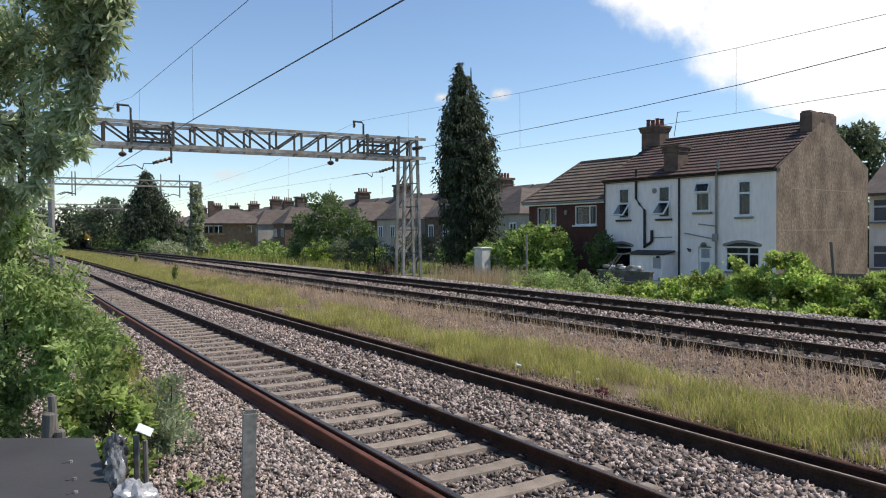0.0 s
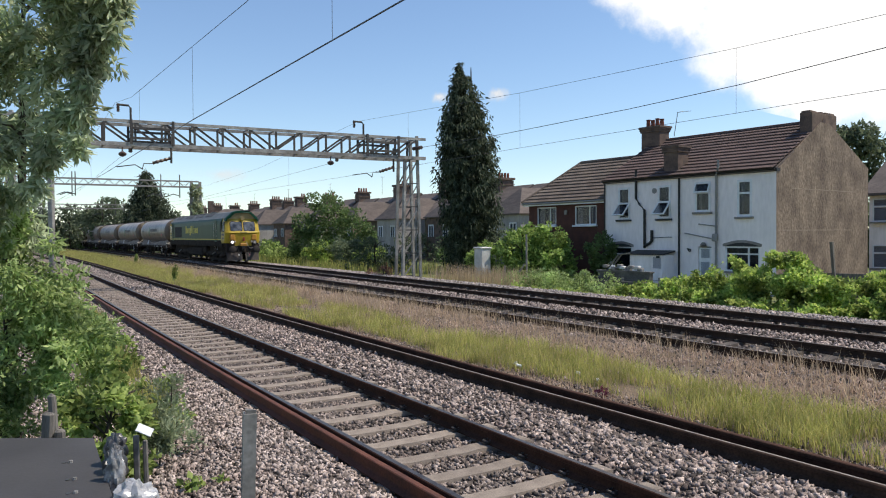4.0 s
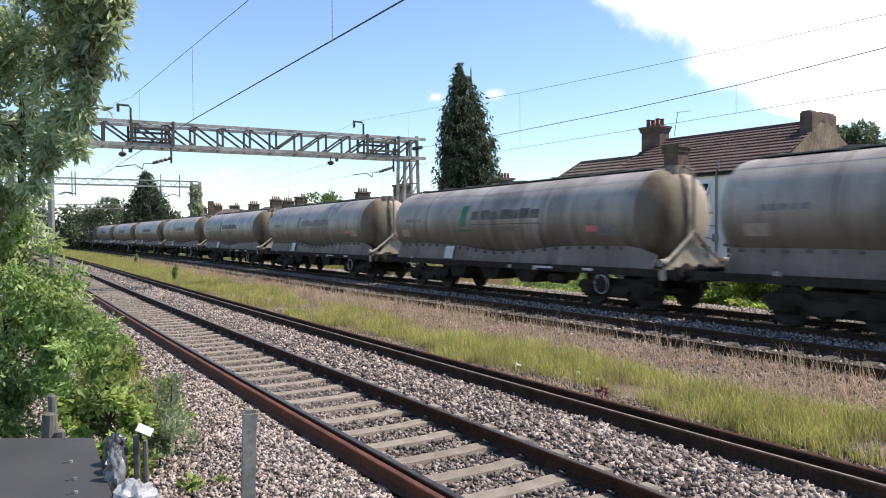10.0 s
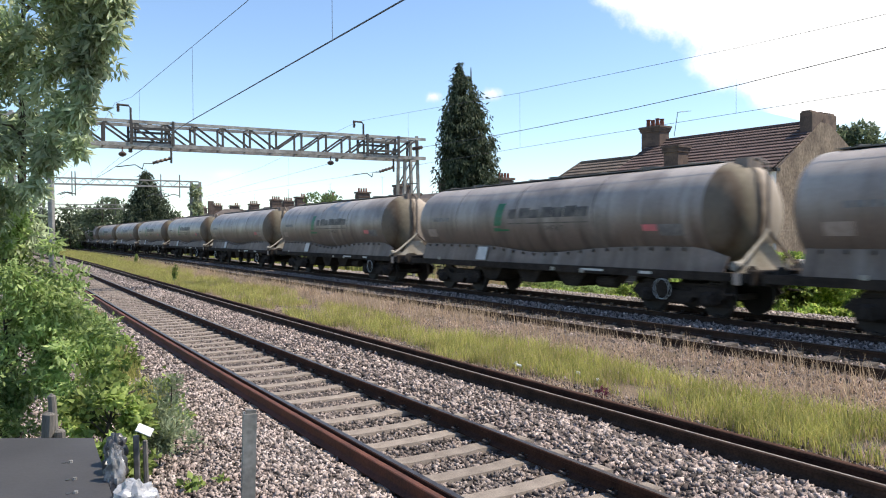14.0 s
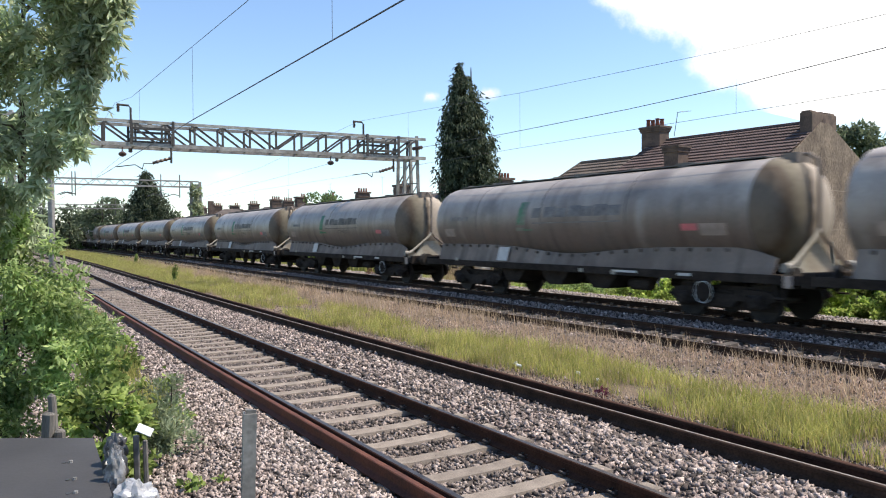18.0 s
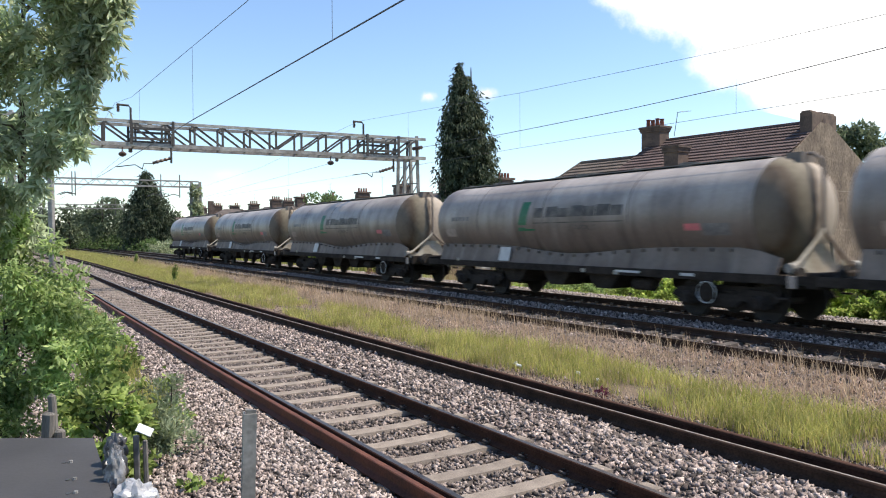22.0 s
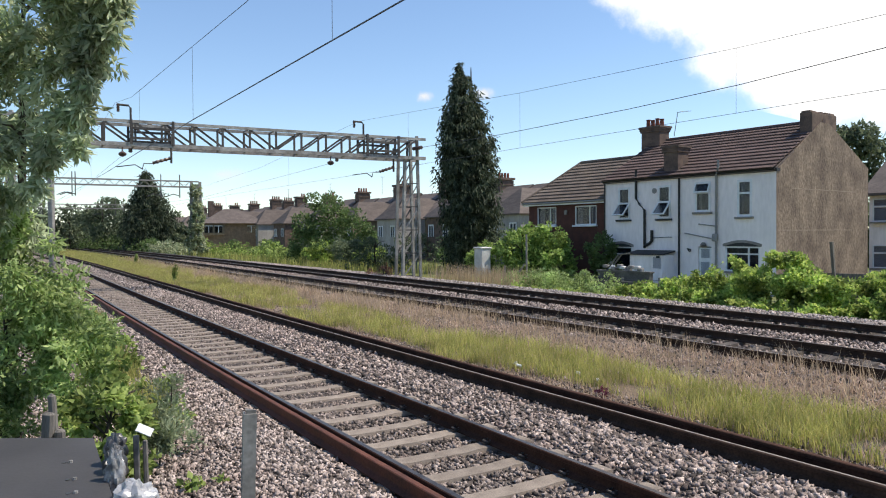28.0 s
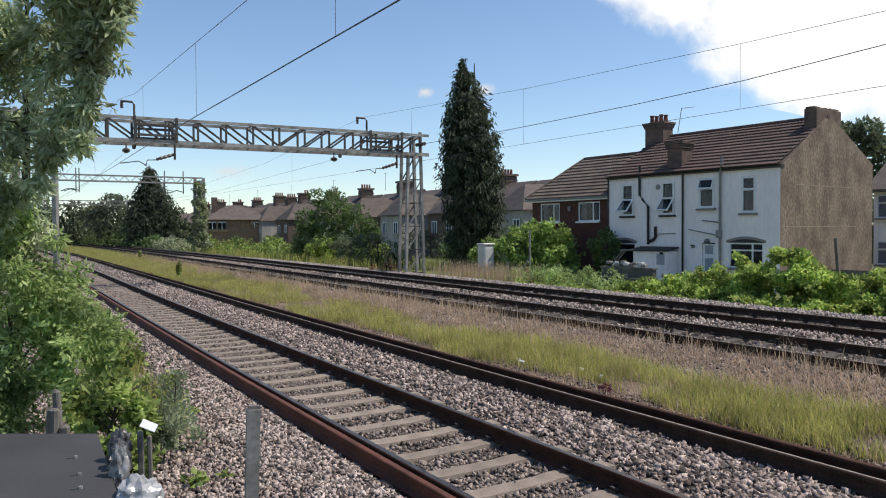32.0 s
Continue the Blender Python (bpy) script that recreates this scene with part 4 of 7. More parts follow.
            part("window_frame", Geo().box((a + 0.05, 3.58, (c + d) / 2), (0.1, 0.06, d - c)).box((b - 0.05, 3.58, (c + d) / 2), (0.1, 0.06, d - c)).box(((a + b) / 2, 3.58, (c + d) / 2), (0.08, 0.05, d - c)).box(((a + b) / 2, 3.579, d - 0.05), (b - a, 0.055, 0.1)), M["pvc"], w)
    if i % 3 == 1 and i > 1:
        part("aerial", Geo().tube([(W - 0.4, -D / 2, 7.6), (W - 0.4, -D / 2, 9.9)], 0.025, 5).tube([(W - 1.1, -D / 2, 9.8), (W + 0.1, -D / 2, 9.85)], 0.018, 4), M["steel"], h)
    return h


def far_terrace():
    s, i = 46.0, 0
    while s < 168:
        o = 41.6 - (s - 58) * 0.05
        terrace_house(i, s, o - 4, 5.1, i % 2)
        s += 5.12
        i += 1


far_terrace()


def hip_house():
    """Brick semi with a hipped roof among the far gardens."""
    h = thing("house", "orange brick semi with a hipped brown roof", "house", m=pose(-36.2, 110, 0, 0, 0, 24))
    part("wall", Geo().box((5, 4, 1.8), (9.4, 7.4, 4.6)), M["brick_orange"], h)
    part("wall", Geo().box((1.9, 0.2, 3.1), (3.2, 0.5, 1.6)), M["brick_buff"], h)
    part("roof", Geo().loft([[(-0.1, -0.4, 4.1), (10.1, -0.4, 4.1), (10.1, 8.4, 4.1), (-0.1, 8.4, 4.1)], [(4.0, 3.9, 6.4), (6.0, 3.9, 6.4), (6.0, 4.1, 6.4), (4.0, 4.1, 6.4)]]), M["slate"], h)
    for x in (1.2, 2.6, 7.5):
        w = part("window", Geo().box((x, -0.1 if x < 4 else 0.28, 3.2), (1.1, 0.06, 1.0)), M["glass"], h)
        part("window_frame", Geo().box((x, -0.13 if x < 4 else 0.25, 3.2), (0.08, 0.05, 1.0)).box((x, -0.131 if x < 4 else 0.249, 3.72), (1.2, 0.05, 0.1)), M["pvc"], w)
    part("chimney", Geo().box((2.0, 4.0, 6.4), (0.8, 1.1, 2.4)), M["brick_stock"], h)


hip_house()


def side_house():
    """House with a grey roof past the gable."""
    h = thing("house", "pale rendered house with a grey tiled roof", "house", m=pose(23.05, 40, 0, 0, 0, -53))
    part("wall", Geo().box((6, 4.2, (4.2 + GROUND) / 2), (12, 8, 4.2 - GROUND)), M["render"], h)
    part("roof", Geo().prism([(-0.3, 4.15), (-0.3, 4.28), (4.2, 7.0), (8.7, 4.28), (8.7, 4.15)], -0.3, 12.3, "x"), M["slate"], h)
    for z in (2.75, 0.25):
        for x in (0.62, 4.0):
            window(h, x - 0.42, x + 0.42, z, z + 1.25, 0.08, 0.35, False, True, "sill")


side_house()

# ---------- overhead line ----------


def gantry():
    """Lattice portal over the four tracks; x runs from the far tower back over the tracks, z up."""
    a, b = P(33.4, 15.4), P(34.7, -2.9)
    ang = math.degrees(math.atan2(b.y - a.y, b.x - a.x))
    g = thing("overhead_line_gantry", "weathered lattice steel gantry carrying overhead wires", "gantry", "gantries", m=pose(a.x, a.y, 0, 0, 0, ang))
    LEN, B, T, W = (b - a).length, 6.05, 7.18, 1.15
    for y in (-W / 2, W / 2):
        for z, k in ((B + 0.09, 0.17), (T - 0.06, 0.13)):
            part("chord", Geo().box((LEN / 2 - 0.2, y, z), (LEN + 0.6, 0.1, k)), M["chord"], g)
    n = 15
    st = LEN / n
    for i in range(n + 1):
        for y in (-W / 2, W / 2):
            part("strut", Geo().bar((i * st, y, B + 0.15), (i * st, y, T - 0.1), 0.085, 0.085), M["lattice"], g)
            if i < n:
                lo, hi = (i * st + st, i * st) if i < 6 else (i * st, i * st + st)
                part("brace", Geo().bar((lo, y, B + 0.15), (hi, y, T - 0.1), 0.075, 0.08), M["lattice"], g)
        part("cross_tie", Geo().bar((i * st, -W / 2, B + 0.1), (i * st, W / 2, B + 0.1), 0.05, 0.05).bar((i * st, -W / 2, T - 0.06), (i * st, W / 2, T - 0.06), 0.05, 0.05), M["chord"], g)
    # towers
    for x0, base in ((0.0, -0.2), (LEN - 0.2, -0.3)):
        lean = 0.24 if x0 == 0 else 0.12
        for sx in (-1, 1):
            for sy in (-1, 1):
                part("tower_leg", Geo().bar((x0 + sx * (lean + 0.28) + 0.25, sy * 0.42, base), (x0 + sx * 0.34 + 0.25, sy * 0.4, T + (0.12 if sx < 0 else -1.0)), 0.15, 0.13), M["steel"], g)
        for k in range(5):
            z0, z1 = base + 0.25 + k * 1.2, base + 0.25 + (k + 1) * 1.2
            for sy in (-0.42, 0.42):
                w0, w1 = lean + 0.26 - k * 0.035, lean + 0.22 - k * 0.035
                part("tower_brace", Geo().bar((x0 + 0.25 - w0, sy, z1), (x0 + 0.25 + w1, sy, z0), 0.06, 0.05), M["steel" if sy > 0 else "lattice"], g)
                part("tower_tie", Geo().bar((x0 + 0.25 - w0, sy, z0), (x0 + 0.25 + w0, sy, z0), 0.05, 0.05), M["lattice"], g)
        part("footing", Geo().box((x0 + 0.25, 0, base - 0.1), (2.0, 1.5, 0.5), chamfer=0.05), M["sill"], g)
    # supports at the two outer tracks
    for x, name in ((15.4 - 13.0, "far"), (15.4 - 2.15, "near")):
        for dx in (-0.75, 0.95):
            for y in (-W / 2 - 0.08, W / 2 + 0.08):
                part("hanger_post", Geo().bar((x + dx - 0.6, y, B + 0.1), (x + dx - 0.6, y, T + 0.03), 0.1, 0.1), M["lattice"], g)
        for z in (B + 0.36, B + 0.78):
            for y in (-W / 2 - 0.08, W / 2 + 0.08):
                part("hanger_rail", Geo().bar((x - 1.35, y, z), (x + 0.35, y, z), 0.08, 0.1), M["lattice"], g)
        part("mast_bracket", Geo().tube([(x + 0.3, 0, T), (x + 0.3, 0, T + 0.6), (x + 0.38, 0, T + 0.7), (x + 0.85, 0, T + 0.72)], 0.05, 6), M["lattice"], g)
        part("insulator", Geo().tube([(x + 0.8, 0, T + 0.72 - 0.035 * i) for i in range(10)], [0.04 if i % 2 else 0.08 for i in range(10)], 8), M["insulator"], g, smooth=False)
        part("drop_tube", Geo().tube([(x - 1.35, 0, B + 0.6), (x - 1.35, 0, B - 0.6)], 0.05, 6), M["lattice"], g)
        part("insulator", Geo().tube([(x - 1.3 + 0.09 * i, 0, B - 0.38 - 0.03 * i) for i in range(9)], [0.05 if i % 2 else 0.085 for i in range(9)], 8), M["insulator"], g)
        part("registration_arm", Geo().tube([(x - 0.58, 0, B - 0.64), (x - 0.2, 0, B - 0.66), (x - 0.14, 0, B - 0.92), (x - 0.08, 0, B - 0.88)], 0.022, 5).tube([(x - 0.16, 0, B - 0.9), (x + 0.15, 0, B - 0.72), (x + 0.9, 0, B - 0.84)], 0.022, 5), M["lattice"], g)
        xi = x + (2.05 if name == "far" else 0.65)
        part("insulator", Geo().tube([(xi, 0, B + 0.02), (xi, 0, B - 0.14)] + [(xi, 0, B - 0.16 - 0.04 * i) for i in range(7)], [0.03, 0.03, 0.03, 0.11, 0.16, 0.17, 0.16, 0.11, 0.03], 10), M["insulator"], g)
        part("clamp", Geo().box((xi - 0.32, 0, B - 0.1), (0.16, 0.12, 0.2), chamfer=0.03), M["lattice"], g)
        for e in (-1.1, -0.55, 0.0, 0.2):
            part("pin_insulator", Geo().tube([(x + e, -W / 2 - 0.1, T + 0.0), (x + e, -W / 2 - 0.1, T + 0.06), (x + e, -W / 2 - 0.1, T + 0.16)], [0.09, 0.11, 0.05], 8), M["insulator"], g)


gantry()


def far_gantry(s, label, top, tower_o, arm=True):
    a, b = P(s, tower_o), P(s + 1, -3.0)
    ang = math.degrees(math.atan2(b.y - a.y, b.x - a.x))
    g = thing("overhead_line_gantry", label, "gantry", "gantries", m=pose(a.x, a.y, 0, 0, 0, ang))
    LEN, B = (b - a).length, top - 0.62
    part("chord", Geo().box((LEN / 2, -0.25, B), (LEN + 0.6, 0.1, 0.14)).box((LEN / 2, 0.25, B), (LEN + 0.6, 0.1, 0.14)), M["steel"], g)
    part("chord", Geo().box((LEN / 2, -0.25, top), (LEN + 0.6, 0.1, 0.12)).box((LEN / 2, 0.25, top), (LEN + 0.6, 0.1, 0.12)), M["steel"], g)
    n = 16
    for i in range(n):
        x0, x1 = LEN * i / n, LEN * (i + 1) / n
        part("brace", Geo().bar((x0, -0.25, B), ((x0 + x1) / 2, -0.25, top), 0.06, 0.06).bar(((x0 + x1) / 2, -0.25, top), (x1, -0.25, B), 0.06, 0.06), M["steel"], g)
    for x in (0.0, LEN - 0.3):
        for sx in (-0.45, 0.45):
            part("tower_leg", Geo().bar((x + sx * 1.3, 0, -0.3), (x + sx, 0, top), 0.14, 0.3), M["steel"], g)
        for k in range(5):
            part("tower_brace", Geo().bar((x - 0.5, 0, 0.5 + k * 1.3), (x + 0.5, 0, 1.8 + k * 1.3), 0.06, 0.06), M["steel"], g)
    if arm:
        for x in (1.7, 3.65, 12.0, 12.3):
            part("drop_tube", Geo().bar((x, 0, top + 0.7), (x, 0, B - 1.2), 0.1, 0.1), M["steel_dark"], g)
            part("registration_arm", Geo().tube([(x, 0, B - 1.0), (x + 0.7, 0, B - 0.8), (x + 1.4, 0, B - 1.1)], 0.05, 5), M["steel_dark"], g)
    return g


far_gantry(84.0, "distant lattice gantry with an ivy-covered tower", 8.25, 15.8)
far_gantry(128.0, "far lattice gantry over the curving tracks", 7.3, 15.6)


def span(name, label, pts, r, droppers=()):
    w = thing(name, label, "overhead wire", "overhead wires")
    fine = []
    for (s0, o0, z0), (s1, o1, z1) in zip(pts, pts[1:]):
        k = max(1, int(abs(s1 - s0) / 6))
        fine += [P(s0 + (s1 - s0) * i / k, o0 + (o1 - o0) * i / k, z0 + (z1 - z0) * i / k) for i in range(k)]
    fine.append(P(*pts[-1]))
    part("wire", Geo().tube(fine, r, 5), M["wire"], w)
    for s, o, za, zb in droppers:
        part("dropper", Geo().tube([P(s, o, za), P(s, o, zb)], 0.004, 4), M["wire"], w)
    return w


def wires():
    span("contact_wire", "black contact wire over the near track", [(-40, 0.75, 4.9), (7.4, 0.75, 4.88), (17.7, 0.75, 4.9), (25.8, 0.78, 4.92), (34.6, 1.0, 5.05), (84, 0.9, 5.2), (128, 0.8, 5.1), (175, 0.8, 5.1)], 0.011)
    span("catenary_wire", "thin catenary wire with droppers over the near track", [(-40, 0.75, 7.0), (0, 0.75, 6.35), (13.3, 0.75, 6.46), (17.5, 0.75, 6.58), (27.8, 0.95, 7.1), (34.4, 1.25, 7.95), (50, 1.1, 7.0), (65, 1.0, 6.7), (84, 0.9, 8.0), (106, 0.9, 6.7), (128, 0.8, 7.2)], 0.0065,
         [(17.55, 0.75, 6.58, 4.9), (9.4, 0.75, 6.42, 4.9), (25.5, 0.85, 6.98, 4.92), (43, 1.1, 7.4, 5.1)])
    span("contact_wire", "thin contact wire over the far track", [(-40, 12.4, 5.1), (8, 12.4, 5.13), (20.2, 12.4, 5.19), (33.6, 12.6, 5.28), (58.9, 12.4, 5.45), (84, 12.4, 5.4), (128, 12.4, 5.3), (175, 12.4, 5.3)], 0.006)
    span("catenary_wire", "thin catenary wire with droppers over the far track", [(-40, 12.4, 7.4), (0, 12.4, 6.62), (8, 12.4, 6.66), (11.5, 12.4, 6.74), (20.2, 12.4, 7.09), (33.5, 12.4, 7.9), (50, 12.4, 6.9), (66, 12.4, 6.6), (84, 12.4, 8.0), (106, 12.4, 6.6), (128, 12.4, 7.2)], 0.006,
         [(11.5, 12.4, 6.74, 5.15), (20.2, 12.4, 7.09, 5.19), (28.3, 12.4, 7.55, 5.25), (44, 12.4, 7.2, 5.35)])
    span("feeder_wire", "thin feeder wire hung from the gantry insulator", [(34.5, 1.55, 5.75), (60, 1.5, 5.2), (84, 1.4, 5.5)], 0.007)
    span("feeder_wire", "thin feeder wire over the running track", [(33.7, 10.95, 5.75), (60, 10.9, 5.3), (84, 10.9, 5.6)], 0.007)
    span("earth_wire", "black aerial wire anchored to the gantry tower", [(-40, 15.5, 7.6), (0, 15.45, 6.95), (9.5, 15.4, 6.7), (13.6, 15.4, 6.52), (18, 15.4, 6.46), (25.4, 15.4, 6.48), (32.6, 15.4, 6.66)], 0.012)


wires()
part("gantry_anchor_insulator", Geo().tube([P(32.4 + 0.08 * i, 15.4, 6.65 + 0.002 * i) for i in range(11)], [0.04 if i % 2 else 0.1 for i in range(11)], 8), M["insulator"])
tagged(bpy.data.objects["gantry_anchor_insulator"], "brown ribbed insulator anchoring the aerial wire", "insulator")

# ---------- plants ----------


def leaves(name, clumps, count, length, width, material, parent=None, label="", hang=0.0, shell=0.55, seed=1, gap=None, gscale=1.7):
    """Folded leaves in clumps (x, y, z, rx, ry, rz); denser towards the outside of each clump."""
    rg = np.random.default_rng(seed)
    c = np.array(clumps, dtype=float)
    vol = (c[:, 3] * c[:, 4] * c[:, 5]) ** 0.75
    pick = rg.choice(len(c), count, p=vol / vol.sum())
    d = rg.normal(size=(count, 3))
    d /= np.linalg.norm(d, axis=1)[:, None]
    r = shell + (1 - shell) * rg.random(count) ** 0.6
    r *= 1 + 0.22 * np.sin(d[:, 0] * 7 + pick) * np.cos(d[:, 2] * 6 + pick * 2)
    p = c[pick, :3] + d * r[:, None] * c[pick, 3:]
    if gap is not None:
        k = np.array([noise.noise(Vector(q) * gscale) for q in p]) > -gap
        p, d, count = p[k], d[k], int(k.sum())
    ax = rg.normal(size=(count, 3)) * 0.7 + d * 0.6
    ax[:, 2] -= hang
    ax /= np.linalg.norm(ax, axis=1)[:, None]
    sd = np.cross(ax, rg.normal(size=(count, 3)) * 0.8 + np.array((0.4, 0.0, 0.7)))
    sd /= np.linalg.norm(sd, axis=1)[:, None] + 1e-9
    nm = np.cross(ax, sd)
    L = length * rg.uniform(0.6, 1.25, count)[:, None]
    W = width * rg.uniform(0.7, 1.25, count)[:, None]
    v = np.stack([p, p + ax * L * 0.45 + sd * W / 2 + nm * W * 0.18, p + ax * L, p + ax * L * 0.45 - sd * W / 2 + nm * W * 0.18], 1)
    f = np.array([(0, 1, 2), (0, 2, 3)])
    faces = (np.arange(count)[:, None, None] * 4 + f[None]).reshape(-1, 3)
    ob = new(name, np_mesh(name, v.reshape(-1, 3), faces, material))
    ob.parent = parent
    return tagged(ob, label)


def clump_cloud(cx, cy, cz, rx, ry, rz, n, k, seed):
    """n smaller clumps filling one rounded mass; k is their size."""
    rg = random.Random(seed)
    out = [(cx, cy, cz, rx * 0.72, ry * 0.72, rz * 0.72)]
    for _ in range(n):
        d = Vector((rg.gauss(0, 1), rg.gauss(0, 1), rg.gauss(0, 1))).normalized()
        q = rg.uniform(0.55, 0.95)
        z = cz + d.z * rz * q
        s = k * rg.uniform(0.6, 1.25)
        out.append((cx + d.x * rx * q, cy + d.y * ry * q, z, s, s, s * 0.85))
    return out


def limbs(base, top, r, n, spread_, seed, parent, up=0.6):
    rg = random.Random(seed)
    a, b = Vector(base), Vector(top)
    mid = a.lerp(b, 0.5) + Vector((rg.uniform(-0.2, 0.2), rg.uniform(-0.2, 0.2), 0)) * (b - a).length * 0.2
    g = Geo().tube([a, a.lerp(mid, 0.5), mid, mid.lerp(b, 0.5), b], [r * 1.25, r, r * 0.8, r * 0.55, r * 0.25], 8)
    part("trunk", g, M["bark"], parent, smooth=True)
    for i in range(n):
        t = rg.uniform(0.3, 0.95)
        p = a.lerp(mid, t * 2) if t < 0.5 else mid.lerp(b, t * 2 - 1)
        an = rg.uniform(0, 6.28)
        e = p + Vector((math.cos(an) * spread_, math.sin(an) * spread_, up * spread_)) * rg.uniform(0.5, 1.0)
        m = p.lerp(e, 0.5) + Vector((0, 0, 0.12 * spread_))
        part("limb", Geo().tube([p, m, e], [r * 0.45, r * 0.28, r * 0.1], 6), M["bark"], parent, smooth=True)


def plant(name, label, category, group=""):
    return thing(name, label, category, group)


def near_willow():
    t = plant("tree", "grey-green willow overhanging the lineside bush", "tree")
    cl = []
    for X, Z, r, Y in ((-4.5, 4.75, 0.75, 7.6), (-3.85, 4.75, 0.55, 7.3), (-4.9, 4.2, 0.7, 8.0), (-4.05, 4.2, 0.55, 7.6), (-3.62, 4.35, 0.34, 7.2), (-4.5, 3.6, 0.6, 7.9), (-3.85, 3.65, 0.45, 7.4), (-3.75, 3.45, 0.22, 7.2),
                       (-4.7, 3.0, 0.55, 7.8), (-4.25, 3.1, 0.32, 7.5), (-4.05, 2.95, 0.14, 7.3), (-4.7, 2.65, 0.34, 7.8), (-4.95, 2.4, 0.5, 8.2), (-4.2, 2.8, 0.13, 7.5), (-5.3, 3.6, 0.9, 8.6), (-3.45, 4.75, 0.36, 7.2), (-3.3, 4.55, 0.2, 7.1), (-3.5, 3.95, 0.3, 7.2), (-3.5, 3.7, 0.22, 7.2), (-3.72, 3.2, 0.2, 7.2), (-3.42, 4.75, 0.3, 7.2), (-3.36, 4.4, 0.26, 7.2), (-3.55, 4.1, 0.26, 7.2), (-3.68, 3.6, 0.22, 7.2), (-3.42, 4.6, 0.26, 7.0)):
        cl += clump_cloud(X, Y, Z, r, r, r, 5, r * 0.45, int(X * 100 + Z * 37))
    out = []
    for X, Z, r, Y in ((-3.3, 4.5, 0.24, 7.2), (-3.16, 4.45, 0.14, 7.2), (-3.42, 4.2, 0.2, 7.2), (-3.2, 4.2, 0.13, 7.1), (-3.5, 3.98, 0.17, 7.2), (-3.52, 3.7, 0.15, 7.2), (-3.6, 3.4, 0.16, 7.2), (-3.58, 3.15, 0.14, 7.2), (-3.9, 3.0, 0.13, 7.3), (-4.0, 2.75, 0.1, 7.3)):
        out += clump_cloud(X, Y, Z, r, r, r, 6, r * 0.5, int(X * 57 + Z * 91))
    leaves("outer_sprays", out, 3600, 0.125, 0.036, M["willow"], t, hang=0.7, shell=0.1, seed=33)
    leaves("crown", cl, 36000, 0.13, 0.038, M["willow"], t, hang=0.55, shell=0.3, seed=3, gap=-0.1, gscale=3.6)
    limbs((-5.2, 8.6, -0.2), (-4.5, 8.0, 5.2), 0.06, 9, 0.42, 5, t)


def near_bush():
    t = plant("bush", "dense bright green bramble and willow bush by the gravel", "bush")
    lo, hi = [], []
    for X, Z, r, Y in ((-4.5, 1.95, 0.3, 8.2), (-4.8, 2.35, 0.28, 8.2), (-4.55, 1.7, 0.42, 8.0), (-5.15, 2.0, 0.5, 8.6), (-4.3, 1.5, 0.6, 8.2), (-5.1, 1.4, 0.8, 8.6), (-4.1, 1.0, 0.55, 8.2), (-3.95, 0.6, 0.5, 8.0), (-4.8, 0.7, 0.7, 8.2), (-5.2, 0.0, 0.8, 7.8)):
        hi += clump_cloud(X, Y, Z, r, r, r, 6, r * 0.4, int(X * 91 + Z * 53))
    for X, Z, r, Y in ((-3.55, 0.45, 0.45, 7.4), (-3.2, 0.5, 0.3, 7.2), (-3.6, -0.05, 0.4, 7.0), (-3.12, 0.12, 0.28, 6.9), (-2.42, -0.16, 0.1, 7.0), (-2.7, -0.16, 0.1, 6.7), (-2.2, -0.17, 0.07, 7.1), (-3.0, 0.36, 0.2, 7.4), (-3.4, 0.8, 0.22, 7.7), (-3.0, -0.05, 0.16, 7.2), (-4.1, 0.9, 0.28, 8.6), (-5.7, 0.2, 0.35, 13.0), (-4.35, 0.0, 0.33, 11.0), (-3.55, 0.0, 0.28, 9.5), (-7.0, 0.3, 0.4, 15.0), (-5.9, 0.5, 0.45, 11.5), (-7.2, 0.9, 0.6, 13.0)):
        lo += clump_cloud(X, Y, Z, r, r, r, 6, r * 0.42, int(X * 71 + Z * 31))
    leaves("willow_leaves", hi, 40000, 0.095, 0.031, M["bush_leaf"], t, hang=0.3, shell=0.3, seed=4, gap=0.02, gscale=2.8)
    leaves("bramble_leaves", lo, 19000, 0.085, 0.066, M["bramble"], t, hang=0.05, shell=0.35, seed=5, gap=-0.03, gscale=3.8)
    limbs((-4.8, 8.3, -0.3), (-4.9, 8.2, 1.3), 0.045, 8, 0.45, 8, t)
    limbs((-3.5, 7.3, -0.3), (-3.2, 7.2, 0.7), 0.025, 8, 0.5, 9, t)


def near_weeds():
    """Grey-green weeds leaning out of the bush over the gravel."""
    for i, (x, y, z, r, h) in enumerate(((-3.22, 8.6, 0.2, 0.26, 0.4), (-2.98, 8.1, 0.0, 0.22, 0.26), (-3.0, 7.7, 0.05, 0.16, 0.22))):
        t = plant("weed", "grey-green weeds leaning over the gravel", "weed", "shoulder weeds")
        leaves("foliage", clump_cloud(x, y, z, r, r, h, 6, r * 0.5, 300 + i), 1500, 0.085, 0.02, M["weed_leaf"], t, hang=-0.5, shell=0.1, seed=300 + i, gap=0.05, gscale=4.0)
        part("stem", Geo().tube([(x, y, -0.35), (x + 0.03, y, z + h * 0.6)], [0.012, 0.006], 5), M["bark"], t)


near_willow()
near_bush()
near_weeds()


def conifer(name, label, x, y, z0, z1, r, n, seed, profile, spray=0.34):
    t = plant(name, label, "tree", "conifers")
    rg = random.Random(seed)
    cl = []
    H = z1 - z0
    for i in range(n):
        q = (i + rg.random()) / n
        q = q ** 0.85
        rad = r * profile(q)
        a = rg.uniform(0, 6.283)
        k = rg.uniform(0.55, 0.98) * rad
